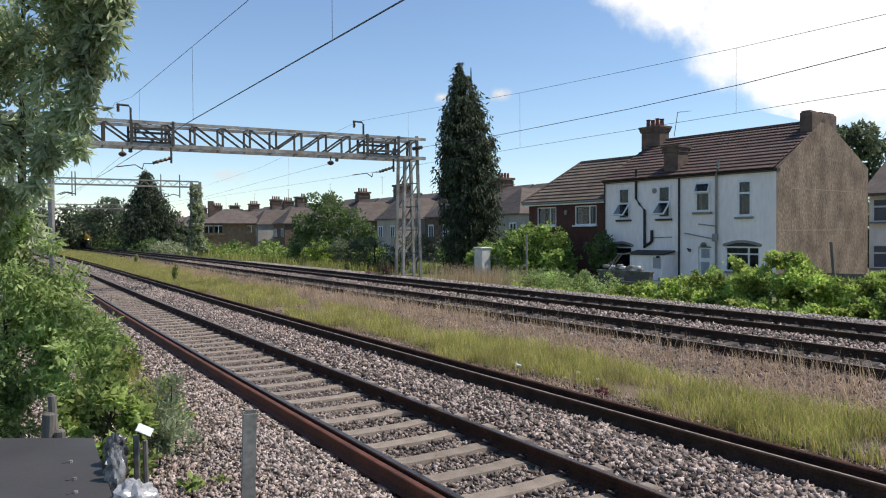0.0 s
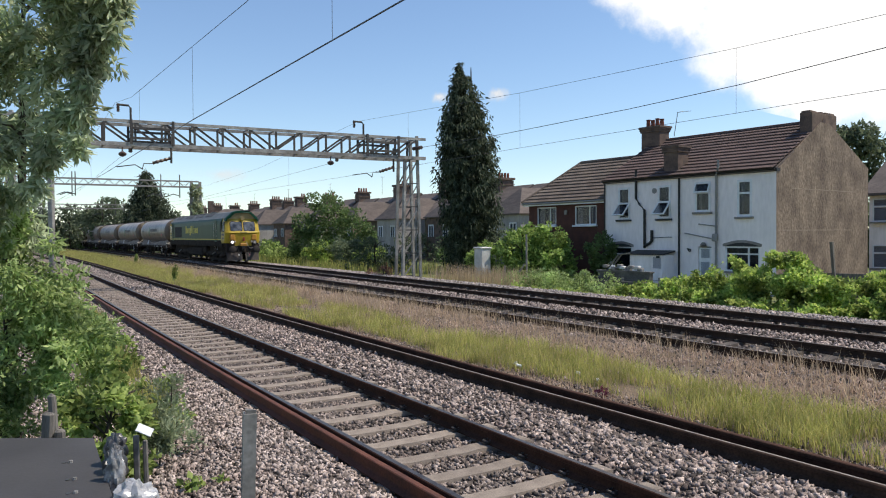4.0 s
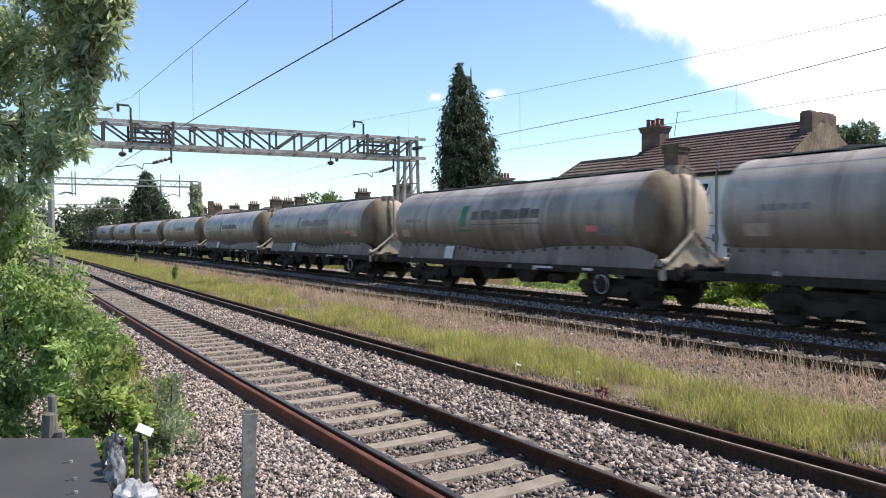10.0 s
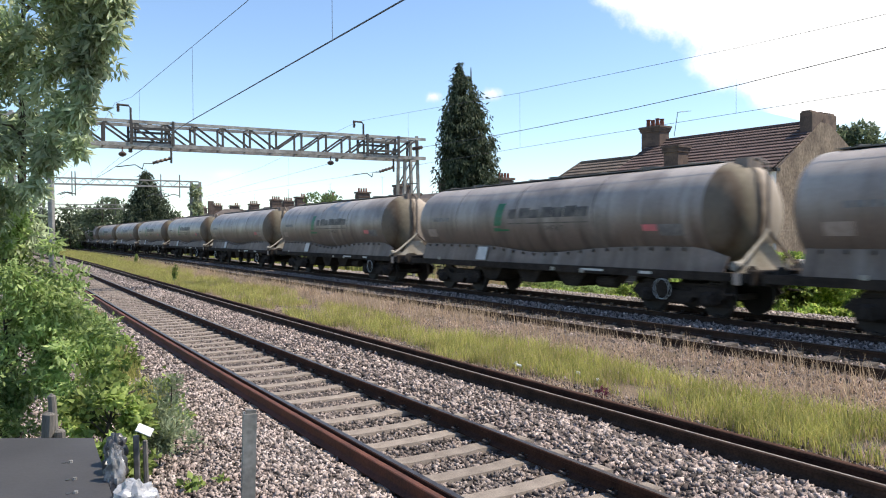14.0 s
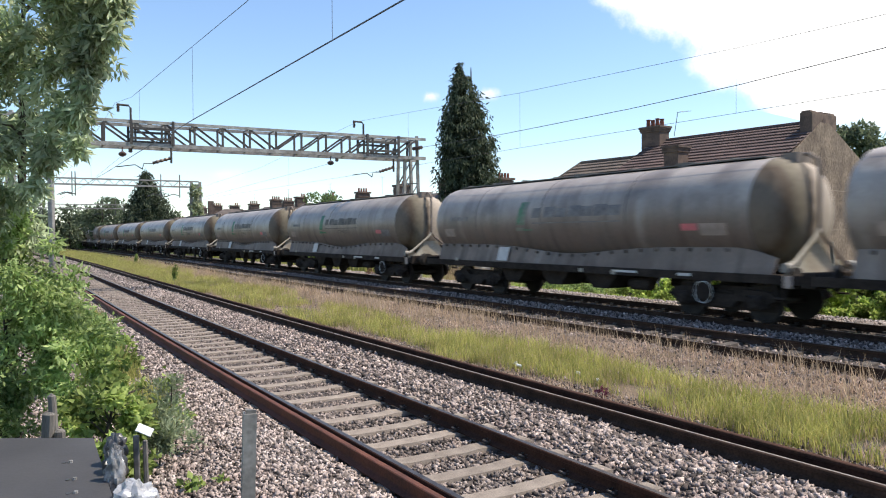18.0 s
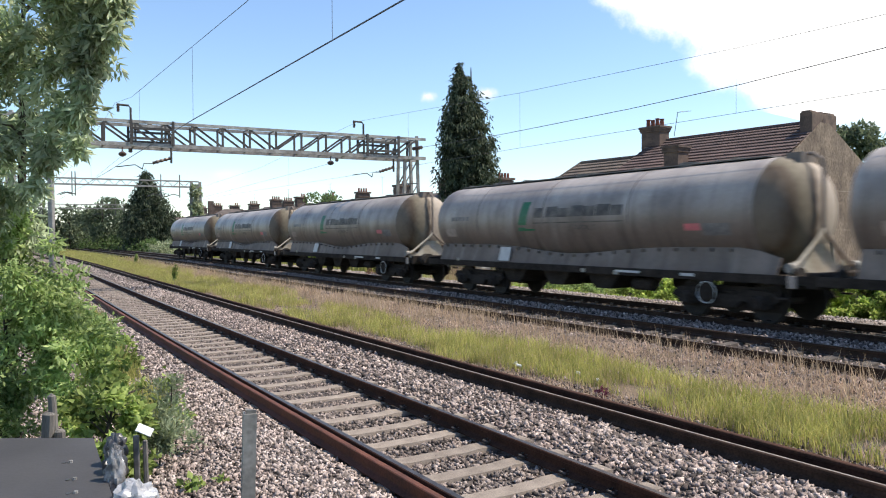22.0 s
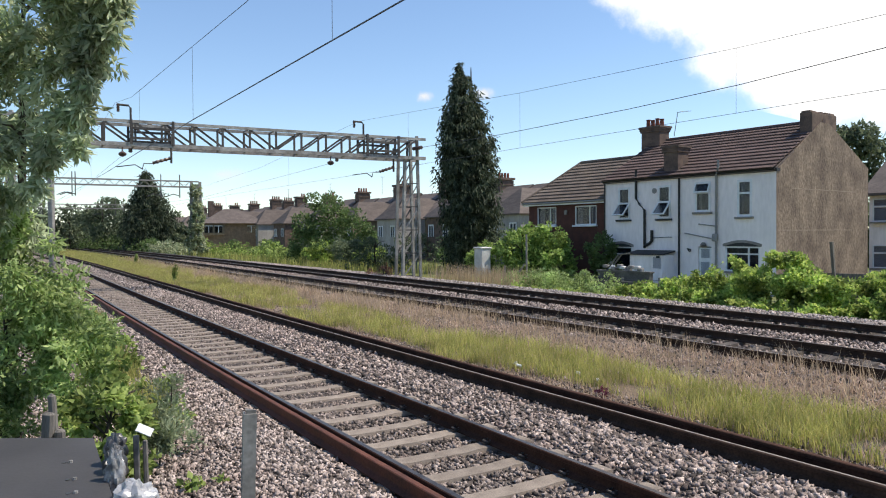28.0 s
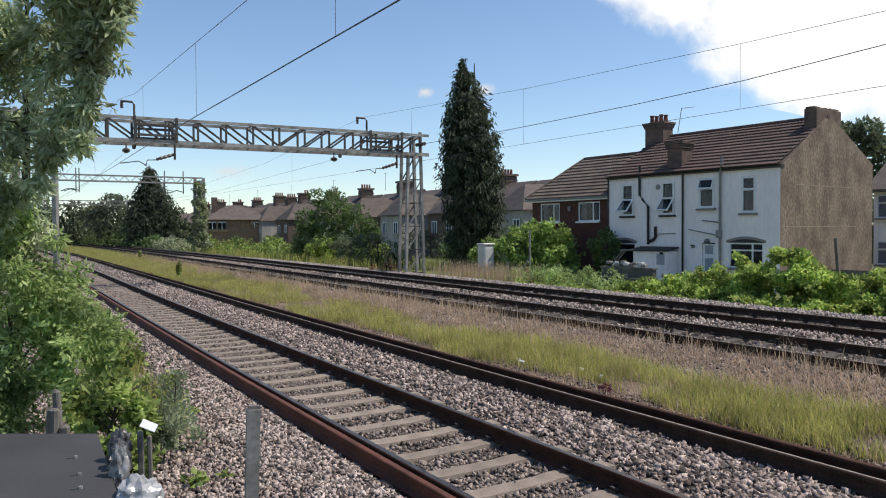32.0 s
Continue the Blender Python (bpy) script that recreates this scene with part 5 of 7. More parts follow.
        s = (0.18 + 0.30 * rad) * rg.uniform(0.6, 1.1)
        b = -0.75 * q * q if H > 12 else 0.0
        cl.append((x + b + math.cos(a) * k, y + math.sin(a) * k, z0 + q * H, s, s, s * 1.5))
        if i % 3 == 0:
            cl.append((x + b, y, z0 + q * H, rad * 0.75, rad * 0.75, 0.5))
    leaves("crown", cl, int(85 * n), spray, spray * 0.3, M["conifer"], t, hang=1.5, shell=0.35, seed=seed, gap=0.16, gscale=1.5)
    part("trunk", Geo().tube([(x, y, z0 - 0.8), (x, y, z0 + H * 0.5), (x, y, z1 - 0.3)], [r * 0.13, r * 0.09, 0.03], 8), M["bark"], t)


conifer("conifer_tree", "tall dark green conifer behind the garden hedge", 1.95, 49.65, -0.3, 13.7, 1.93, 700, 11,
        lambda q: 0.82 + 0.3 * q if q < 0.5 else 0.97 * (1 - ((q - 0.5) / 0.5) ** 1.7) + 0.02)
conifer("conifer_tree", "broad dark conifer beside the curving line", -45.0, 113.5, -0.3, 12.4, 3.5, 480, 12,
        lambda q: 1.0 if q < 0.35 else ((1 - q) / 0.65) ** 0.7, 0.6)


def bush(name, label, masses, n_leaf, length, width, material, seed, gap=0.1, stems=True, category="bush"):
    t = plant(name, label, category)
    cl = []
    for i, (x, y, z, rx, ry, rz) in enumerate(masses):
        cl += clump_cloud(x, y, z, rx, ry, rz, 9, min(rx, rz) * 0.36, seed * 17 + i)
    leaves("foliage", cl, n_leaf, length, width, material, t, hang=0.0, shell=0.45, seed=seed, gap=gap)
    if stems:
        x, y, z, rx, ry, rz = masses[0]
        limbs((x, y, GROUND - 0.2), (x, y, z + rz * 0.5), 0.06 + 0.02 * rz, 6, rx * 0.8, seed, t)
    return t


def on(s, o):
    p = P(s, o)
    return p.x, p.y


def line_bushes():
    x, y = on(30.2, 20.0)
    bush("ivy_bush", "broad domed bush of bright green leaves", [(x + 0.2, y, 1.2, 2.0, 1.9, 1.95), (x + 1.8, y - 0.6, 0.7, 1.6, 1.5, 1.6), (x - 1.1, y + 1.2, 0.8, 1.3, 1.3, 1.5), (x + 0.4, y - 0.9, 0.1, 2.2, 1.2, 1.0)], 26000, 0.19, 0.12, M["laurel"], 21)
    x, y = on(26.3, 22.2)
    bush("shrub", "leafy garden shrub by the block wall", [(x, y, 1.45, 0.85, 0.85, 1.15), (x + 0.2, y, 0.5, 0.95, 0.85, 1.0)], 8000, 0.13, 0.08, M["shrub"], 22)
    ms = []
    for s, o, z, r in ((19.1, 16.4, -0.1, 0.5), (18.2, 16.4, 0.0, 0.55), (17.2, 16.3, 0.1, 0.64), (16.3, 16.3, 0.22, 0.7), (15.5, 16.3, 0.28, 0.72), (14.8, 16.3, 0.42, 0.78), (14.0, 16.2, 0.55, 0.82), (13.3, 16.2, 0.62, 0.85), (12.75, 16.3, 0.85, 0.75), (12.1, 16.3, 0.62, 0.82),
                       (11.5, 16.5, 0.3, 0.65), (10.7, 16.6, 0.4, 0.75), (9.9, 16.8, 0.5, 0.8), (8.8, 17.0, 0.55, 0.85), (7.0, 17.4, 0.6, 0.95), (17.6, 15.8, -0.2, 0.42), (16.6, 15.7, -0.15, 0.5), (15.6, 15.6, -0.1, 0.55), (14.7, 15.5, -0.08, 0.58), (13.8, 15.5, -0.08, 0.58), (12.9, 15.5, -0.08, 0.58), (12.0, 15.6, -0.05, 0.6), (11.1, 15.7, -0.05, 0.6), (10.1, 15.8, 0.0, 0.62), (9.0, 16.0, 0.0, 0.7)):
        x, y = on(s, o)
        ms.append((x, y, z, r * 1.15, r * 1.15, r))
    bush("bramble_thicket", "bright green bramble thicket along the garden fence", ms, 120000, 0.12, 0.085, M["ivy"], 23, gap=0.05)
    ms = []
    for i in range(26):
        x, y = on(3.0 + i * 0.85, 15.3 + 0.35 * math.sin(i * 2.4))
        ms.append((x, y, -0.12, 0.5, 0.5, 0.2 + 0.1 * (i * 7 % 3)))
    bush("bramble_edge", "low bright brambles creeping towards the ballast", ms, 16000, 0.11, 0.08, M["ivy"], 35, gap=0.05, stems=False)
    x, y = on(55.7, 20.0)
    bush("shrub", "large mid-green shrub on the railway bank", [(x - 0.2, y, 3.1, 2.4, 2.2, 2.6), (x + 1.7, y - 0.5, 2.5, 2.1, 2.0, 2.3), (x + 0.5, y - 1.5, 0.9, 2.9, 2.0, 1.6), (x + 3.1, y - 0.6, 1.3, 1.4, 1.6, 1.7), (x - 2.2, y, 1.3, 1.6, 1.7, 2.0)], 20000, 0.26, 0.14, M["shrub"], 24)
    x, y = on(53.2, 19.3)
    bush("shrub", "lighter green shrub in front of darker growth", [(x - 1.0, y - 0.4, 0.6, 1.3, 1.2, 1.1), (x + 2.6, y - 0.6, 0.4, 1.8, 1.2, 1.2)], 7000, 0.22, 0.14, M["ivy"], 25)
    x, y = on(43, 18.5)
    bush("shrub", "grey-green shrub beside the gantry tower", [(x - 0.6, y, 0.9, 1.3, 1.2, 1.3), (x - 2.4, y + 0.6, 1.0, 1.4, 1.3, 1.5), (x + 1.0, y - 0.3, 0.4, 1.0, 1.0, 1.0)], 7000, 0.2, 0.11, M["far_tree"], 26)
    x, y = on(33.8, 15.0)
    bush("dead_shrub", "reddish dead shrub at the gantry foot", [(x - 1.0, y, 0.15, 0.55, 0.5, 0.6), (x - 1.7, y + 0.6, -0.1, 0.6, 0.5, 0.4)], 1600, 0.16, 0.05, M["dead"], 27)
    ms = []
    for s, o, z, r in ((62, 18.5, -0.1, 1.3), (67, 19, 0.1, 1.5), (72, 19.5, 0.1, 1.6), (78, 18.5, 0.2, 1.4), (84, 18.0, 0.3, 1.4), (88, 17.2, 0.6, 1.4)):
        x, y = on(s, o)
        ms.append((x, y, z, r * 1.4, r * 1.4, r))
    bush("hedge", "low rough green scrub along the bank", ms, 12000, 0.3, 0.16, M["bramble"], 28)
    x, y = on(84, 15.8)
    bush("ivy", "ivy growing up the distant gantry tower", [(x, y, 1.2, 1.3, 1.3, 1.8), (x, y, 3.4, 1.05, 1.05, 1.6), (x, y, 5.4, 0.9, 0.9, 1.5), (x - 0.1, y, 7.0, 0.75, 0.75, 1.0)], 12000, 0.26, 0.16, M["variegated"], 29)
    ms = []
    for s, o, z, r in ((92, 16.2, 0.5, 1.3), (98, 15.8, 0.5, 1.4), (104, 15.8, 0.5, 1.4), (88, 16.5, 0.3, 1.1)):
        x, y = on(s, o)
        ms.append((x, y, z, r * 1.5, r * 1.5, r))
    bush("ivy_wall", "pale variegated ivy over a low wall", ms, 8000, 0.26, 0.16, M["variegated"], 30)
    ms = []
    for s, o, z, r in ((128, 12, 3.5, 3.2), (135, 8, 4.2, 3.8), (132, 15, 3.0, 3.0), (145, 4, 3.4, 3.6), (122, 16, 2.0, 2.2), (140, 14, 3.5, 3.0), (150, -3, 4.0, 4.5), (118, 17, 1.5, 1.6)):
        x, y = on(s, o + 5)
        ms.append((x, y, z, r * 1.1, r * 1.1, r * 1.15))
    for i, m_ in enumerate(ms):
        bush("tree", "distant leafy tree beyond the bend", [m_], 3800, 0.55, 0.34, M["far_tree"], 40 + i, category="tree")
    ms = []
    for s, o, z, r in ((112, 16, 0.6, 1.7), (119, 15.5, 0.7, 1.9), (126, 15.2, 0.6, 2.0), (133, 15, 0.8, 2.2), (141, 14.5, 0.8, 2.4), (150, 13, 0.9, 2.6), (160, 11, 1.0, 3.0)):
        x, y = on(s, o)
        ms.append((x, y, z, r * 1.5, r * 1.5, r))
    bush("hedge", "dark undergrowth along the bend of the line", ms, 14000, 0.4, 0.24, M["shrub"], 31, stems=False)
    ms = []
    for s, o, z, r in ((26.5, 16.9, 0.0, 0.6), (24.8, 16.6, 0.1, 0.65), (23.2, 16.5, 0.05, 0.6), (21.8, 16.6, 0.05, 0.55), (20.4, 16.6, 0.05, 0.55), (28.2, 17.0, -0.15, 0.4), (30.0, 17.2, -0.2, 0.4), (24.0, 17.6, 0.1, 0.6), (22.6, 17.6, 0.1, 0.55), (21.4, 17.5, 0.15, 0.5)):
        x, y = on(s, o)
        ms.append((x, y, z, r * 1.3, r * 1.3, r))
    bush("scrub", "low weedy scrub along the line fence", ms, 13000, 0.14, 0.05, M["bush_leaf"], 32, stems=False)
    # gardens in front of the far terrace
    rg = random.Random(5)
    for i in range(16):
        s, o = rg.uniform(44, 118), rg.uniform(25, 34)
        x, y = on(s, o)
        r = rg.uniform(1.1, 2.1)
        bush("garden_shrub", "rounded green shrub in a back garden", [(x, y, r * 0.5, r * 1.1, r * 1.1, r)], 1500, 0.3, 0.18, M["shrub" if i % 2 else "far_tree"], 60 + i, stems=False)
    # far trees past the gable and along the skyline
    for i, (x, y, z, r) in enumerate(((31.2, 56, 9.0, 2.0), (34.6, 57, 7.4, 2.6), (37.5, 58, 5.4, 3.2), (30.6, 56, 4.2, 2.6))):
        bush("tree", "grey-green tree behind the houses", [(x, y, z, r, r, r * 0.95), (x, y, 1.5, r * 0.8, r * 0.8, 2.4)], 6000, 0.4, 0.2, M["far_tree"], 80 + i, category="tree")
    for i in range(14):
        s = 190 + i * 11
        x, y = on(s, 6 + i * 4.5 + 8 * (i % 3))
        bush("tree", "hazy distant tree on the skyline", [(x, y, 4.5, 5.5, 5.5, 5.2)], 2200, 0.9, 0.6, M["far_tree"], 100 + i, category="tree")
    # weeds in the strip
    for i, (s, o, h) in enumerate(((38.9, 4.5, 0.85), (66, 6.7, 0.9))):
        x, y = on(s, o)
        bush("weed", "lone dark green weed in the grass strip", [(x, y, h * 0.4, 0.13, 0.13, h * 0.62)], 420, 0.12, 0.045, M["bramble"], 120 + i, gap=None, stems=False, category="weed")
    for i, (s, o) in enumerate(((12.2, 7.6), (7.8, 4.25), (44.0, 4.0), (11.5, 7.7))):
        x, y = on(s, o)
        bush("flower_clump", "small clump of purple flowers in dry grass", [(x, y, -0.1, 0.1, 0.1, 0.06)], 90, 0.05, 0.025, M["purple"], 130 + i, gap=None, stems=False, category="flowers")


line_bushes()

# ---------- foreground and lineside things ----------


def lineside():
    p = thing("fence_post", "grey galvanised angle post, slightly leaning", "post", m=pose(-1.155, 4.2, -0.25, 0.5, 1.6, 20))
    part("post", Geo().prism([(-0.038, -0.04), (0.036, -0.04), (0.036, -0.03), (-0.025, -0.03), (-0.025, 0.035), (-0.038, 0.035)], 0, 1.44, "z"), M["steel"], p)
    part("post_web", Geo().prism([(-0.025, -0.029), (0.034, -0.029), (-0.02, 0.025)], 0.0, 1.46, "z"), M["steel_dark"], p)
    p = thing("marker_stake", "short dark stake with a white plastic tag", "stake", m=pose(-1.92, 4.62, -0.25, 0, -1, 15))
    part("stake", Geo().box((0, 0, 0.6), (0.035, 0.03, 1.2), chamfer=0.006), M["steel_dark"], p)
    part("stake", Geo().box((0.05, 0.02, 0.58), (0.028, 0.03, 1.16), chamfer=0.006), M["wood_grey"], p)
    part("tag", Geo().box((0.055, -0.02, 1.235), (0.10, 0.006, 0.055), pose(0, 0, 0, -35, 28, 0), chamfer=0.002), M["pvc"], p, "white plastic tag")
    c = thing("equipment_box", "dark grey flat-topped box beside the bush", "box")
    top = [(-3.9, 5.22), (-2.49, 5.2), (-1.84, 4.05), (-1.58, 3.6), (-3.6, 3.3)]
    cx, cy = -2.8, 4.3
    part("body", Geo().prism([(cx + (x - cx) * 0.93, cy + (y - cy) * 0.93) for x, y in top], -0.25, 0.735, "z"), M["slab"], c)
    part("lid", Geo().prism(top, 0.735, 0.775, "z"), M["slab"], c, "dark grey sheet lid")
    for x, y in ((-2.36, 4.63), (-2.17, 4.30), (-2.05, 4.07)):
        part("bolt", Geo().tube([(x, y, 0.77), (x, y, 0.79)], 0.012, 6), M["steel"], c)
        part("bolt_hole", Geo().tube([(x - 0.04, y, 0.77), (x - 0.04, y, 0.778)], 0.016, 6), M["black_bag"], c)

    def crumple(name, label, mat_, x, y, z, rx, ry, rz, seed):
        g = Geo()
        n, k = 30, 22
        rings = []
        for i in range(k + 1):
            a = math.pi * i / k
            ring = []
            for j in range(n):
                b = 6.28319 * j / n
                d = Vector((math.sin(a) * math.cos(b), math.sin(a) * math.sin(b), math.cos(a)))
                q = 1 + 0.4 * noise.noise(d * 2.6 + Vector((seed, 0, 0))) + 0.26 * abs(noise.noise(d * 5 + Vector((0, seed, 0)))) + 0.12 * noise.noise(d * 13 + Vector((0, 0, seed)))
                ring.append((x + d.x * rx * q, y + d.y * ry * q, z + d.z * rz * q))
            rings.append(ring)
        g.loft(rings)
        return tagged(part(name, g, mat_, smooth=True), label, "bag")

    crumple("plastic_bag", "crumpled clear plastic bag", M["polythene"], -1.69, 4.0, 0.76, 0.105, 0.1, 0.09, 3)
    crumple("plastic_bag", "torn clear plastic sheet caught on the stakes", M["polythene_dull"], -1.93, 4.3, 0.8, 0.05, 0.05, 0.13, 6)
    crumple("bin_bag", "torn black plastic bag", M["black_bag"], -2.0, 4.45, 0.80, 0.06, 0.07, 0.12, 9)
    crumple("bin_bag", "black plastic caught in the hedge", M["black_bag"], -2.06, 4.6, 0.87, 0.06, 0.06, 0.09, 12)
    for i, (x, y, h) in enumerate(((-3.42, 6.3, 0.75), (-3.3, 6.3, 0.6), (-3.36, 6.35, 0.9))):
        tagged(part("old_post", Geo().box((x, y, h / 2 - 0.2), (0.1 - 0.02 * i, 0.08, h + 0.3), pose(0, 0, 0, 0, 3 - 3 * i, 20 * i), chamfer=0.02), M["wood_grey"]), "weathered timber post in the hedge", "post", "old posts")

    # relay cabinet and fence beyond the far track
    x, y = on(31.1, 18.3)
    c = thing("relay_cabinet", "pale grey lineside equipment cabinet", "cabinet", m=pose(x, y, -0.2, 0, 0, 32))
    part("body", Geo().box((0, 0, 0.85), (0.62, 0.6, 1.6), chamfer=0.02), M["cabinet"], c)
    part("hood", Geo().box((0, 0, 1.7), (0.72, 0.7, 0.1), chamfer=0.03), M["cabinet"], c)
    part("door", Geo().box((0, -0.31, 0.85), (0.5, 0.02, 1.4), chamfer=0.008), M["cabinet"], c)
    part("plinth", Geo().box((0, 0, 0.0), (0.9, 0.75, 0.2)), M["sill"], c)
    f = thing("line_fence", "sagging chain-link fence on concrete posts", "fence")
    for i in range(15):
        s = 33.5 - i * 2.1
        o = 18.4 if s > 24 else 18.0
        q = P(s, o)
        tall = 0.75 + 0.1 * (i % 3)
        lean = (i * 37 % 7 - 3) * 0.03
        part("fence_post", Geo().bar((q.x, q.y, -0.5), (q.x + lean, q.y, tall - 0.3), 0.09, 0.09), M["sill"], f)
    for z in (0.0, 0.2, 0.4):
        part("fence_wire", Geo().tube([P(33.5 - i * 2.1, 18.4 if 33.5 - i * 2.1 > 24 else 18.0, z + 0.03 * math.sin(i * 2.0)) for i in range(15)], 0.008, 4), M["wire"], f)
    x, y = on(28.6, 18.2)
    tagged(part("leaning_stay", Geo().bar((x, y, -0.3), (x + 0.7, y - 0.3, 0.75), 0.07, 0.07), M["sill"]), "pale concrete stay leaning by the fence", "post")
    x, y = on(27.0, 18.0)
    tagged(part("tall_post", Geo().tube([(x, y, -0.5), (x, y, 2.2)], 0.045, 8), M["steel"]), "tall thin grey metal post", "post")
    x, y = on(43, 21)
    tagged(part("tall_post", Geo().tube([(x, y, -0.5), (x, y, 4.6)], 0.05, 8), M["steel"]), "thin grey pole in the gardens", "post")
    # garden walls behind the brambles
    tagged(part("garden_wall", Geo().box((0, 0, 0.07), (2.6, 0.22, 1.14)).box((0, 0, 0.67), (2.7, 0.3, 0.06)), M["wall_block"], m=house_frame(3.5, -5.2)), "grey block garden wall", "wall")
    tagged(part("garden_wall", Geo().box((0, 0, -0.1), (7.4, 0.22, 0.8)), M["wall_block"], m=house_frame(2.2, -5.6)), "grey garden wall behind brambles", "wall")
    tagged(part("garden_fence", Geo().box((0, 0, 0.0), (9.5, 0.08, 1.0)), M["wood_grey"], m=house_frame(-3.5, 2.5)), "dark timber fence by the gable", "fence")
    tagged(part("gable_post", Geo().box((0, 0, 0.7), (0.12, 0.12, 2.2), pose(0, 0, 0, 3, 3, 0)), M["wood_grey"], m=house_frame(-1.2, 2.3)), "leaning timber post by the gable", "post")
    j = thing("garden_clutter", "pale garden furniture piled on the wall", "clutter", m=house_frame(3.6, -5.2) @ pose(0, 0, 0.0))
    for i in range(9):
        part("crate", Geo().box((-0.9 + i * 0.22, 0.1 * (i % 2), 0.78 + 0.04 * (i % 3)), (0.22, 0.2, 0.12 + 0.05 * (i % 2)), chamfer=0.02), M["cabinet" if i % 3 == 1 else "sill"], j)
    part("frame_bar", Geo().tube([(0.9, 0, 0.6), (0.2, 0, 1.35), (-0.2, 0, 1.4)], 0.03, 6).tube([(0.9, 0.2, 0.6), (0.2, 0.2, 1.35), (-0.2, 0.2, 1.4)], 0.03, 6), M["steel_dark"], j)
    for i, (s, o) in enumerate(((10.1, 4.5), (9.0, 4.9), (8.4, 4.75), (10.3, 4.6))):
        q = P(s, o)
        tagged(part("litter", Geo().box((q.x, q.y, -0.08), (0.12, 0.05, 0.04), pose(0, 0, 0, 10, 15, 40 * i), chamfer=0.01), M["pvc"]), "scrap of white litter in the grass", "litter")
    tagged(part("signal_post", Geo().box((-15.18, 28.6, 3.2), (0.2, 0.2, 7.0), chamfer=0.03), M["steel"]), "pale steel mast rising behind the bush", "post")


lineside()

# ---------- the train ----------


def weathered(name, base, patch, belly, soot, low, high, streak=0.8, rough=0.36):
    """Cement dust over worn paint: patches, dark runs down the side and pale washed runs. The colour turns darker brown
    downwards between the heights high and low.
    """
    m = bpy.data.materials.new(name)
    m.use_nodes = True
    n, link = m.node_tree.nodes, m.node_tree.links.new
    b = n["Principled BSDF"]
    b.inputs["Roughness"].default_value, b.inputs["Specular IOR Level"].default_value = rough, 0.4
    tc, oi = n.new("ShaderNodeTexCoord"), n.new("ShaderNodeObjectInfo")
    sep = n.new("ShaderNodeSeparateXYZ")
    link(tc.outputs["Object"], sep.inputs[0])
    far = n.new("ShaderNodeMath")
    far.operation, far.inputs[1].default_value = "MULTIPLY", 61.0
    link(oi.outputs["Random"], far.inputs[0])
    shift = n.new("ShaderNodeVectorMath")
    link(tc.outputs["Object"], shift.inputs[0])
    link(far.outputs[0], shift.inputs[1])

    def field(scale, stretch, lo, hi, to_lo=0.0, to_hi=1.0, detail=5):
        mp, no, mr = n.new("ShaderNodeMapping"), n.new("ShaderNodeTexNoise"), n.new("ShaderNodeMapRange")
        mp.inputs["Scale"].default_value = stretch
        link(shift.outputs[0], mp.inputs[0])
        no.inputs["Scale"].default_value, no.inputs["Detail"].default_value = scale, detail
        link(mp.outputs[0], no.inputs["Vector"])
        for i, v in ((1, lo), (2, hi), (3, to_lo), (4, to_hi)):
            mr.inputs[i].default_value = v
        link(no.outputs[0], mr.inputs[0])
        return mr.outputs[0], no

    def blend(fac, c0, c1, kind="MIX"):
        x = n.new("ShaderNodeMix")
        x.data_type, x.blend_type = "RGBA", kind
        for v, i in ((fac, 0), (c0, 6), (c1, 7)):
            if isinstance(v, tuple):
                x.inputs[i].default_value = (*v, 1)
            elif isinstance(v, float):
                x.inputs[i].default_value = v
            else:
                link(v, x.inputs[i])
        return x.outputs[2]

    def times(p, q, op="MULTIPLY"):
        x = n.new("ShaderNodeMath")
        x.operation = op
        for v, i in ((p, 0), (q, 1)):
            if isinstance(v, float):
                x.inputs[i].default_value = v
            else:
                link(v, x.inputs[i])
        return x.outputs[0]

    col = blend(field(0.6, (1, 1, 0.6), 0.38, 0.64)[0], base, patch)
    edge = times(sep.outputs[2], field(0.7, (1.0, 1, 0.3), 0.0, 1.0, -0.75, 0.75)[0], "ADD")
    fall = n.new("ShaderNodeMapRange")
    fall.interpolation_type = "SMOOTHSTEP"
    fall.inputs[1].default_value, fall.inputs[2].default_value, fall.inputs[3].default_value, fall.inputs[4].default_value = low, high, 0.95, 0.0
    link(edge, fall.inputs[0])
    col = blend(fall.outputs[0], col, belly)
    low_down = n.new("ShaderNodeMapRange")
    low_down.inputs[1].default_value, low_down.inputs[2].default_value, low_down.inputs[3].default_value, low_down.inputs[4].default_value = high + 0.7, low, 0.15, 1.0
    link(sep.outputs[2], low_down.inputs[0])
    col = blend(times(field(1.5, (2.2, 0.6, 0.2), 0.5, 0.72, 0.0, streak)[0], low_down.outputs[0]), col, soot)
    col = blend(times(field(1.1, (1.3, 0.6, 0.1), 0.6, 0.72, 0.0, 0.5)[0], 0.8), col, (0.47, 0.43, 0.385))
    col = blend(field(0.9, (1, 1, 1), 0.52, 0.7, 0.0, 0.7)[0], col, (0.15, 0.126, 0.11))
    g, no = field(22.0, (1, 1, 0.5), 0.25, 0.75, 0.86, 1.12)
    col = blend(1.0, col, g, "MULTIPLY")
    link(col, b.inputs["Base Color"])
    bp = n.new("ShaderNodeBump")
    bp.inputs["Strength"].default_value, bp.inputs["Distance"].default_value = 0.08, 0.01
    link(no.outputs[0], bp.inputs["Height"])
    link(bp.outputs[0], b.inputs["Normal"])
    return m


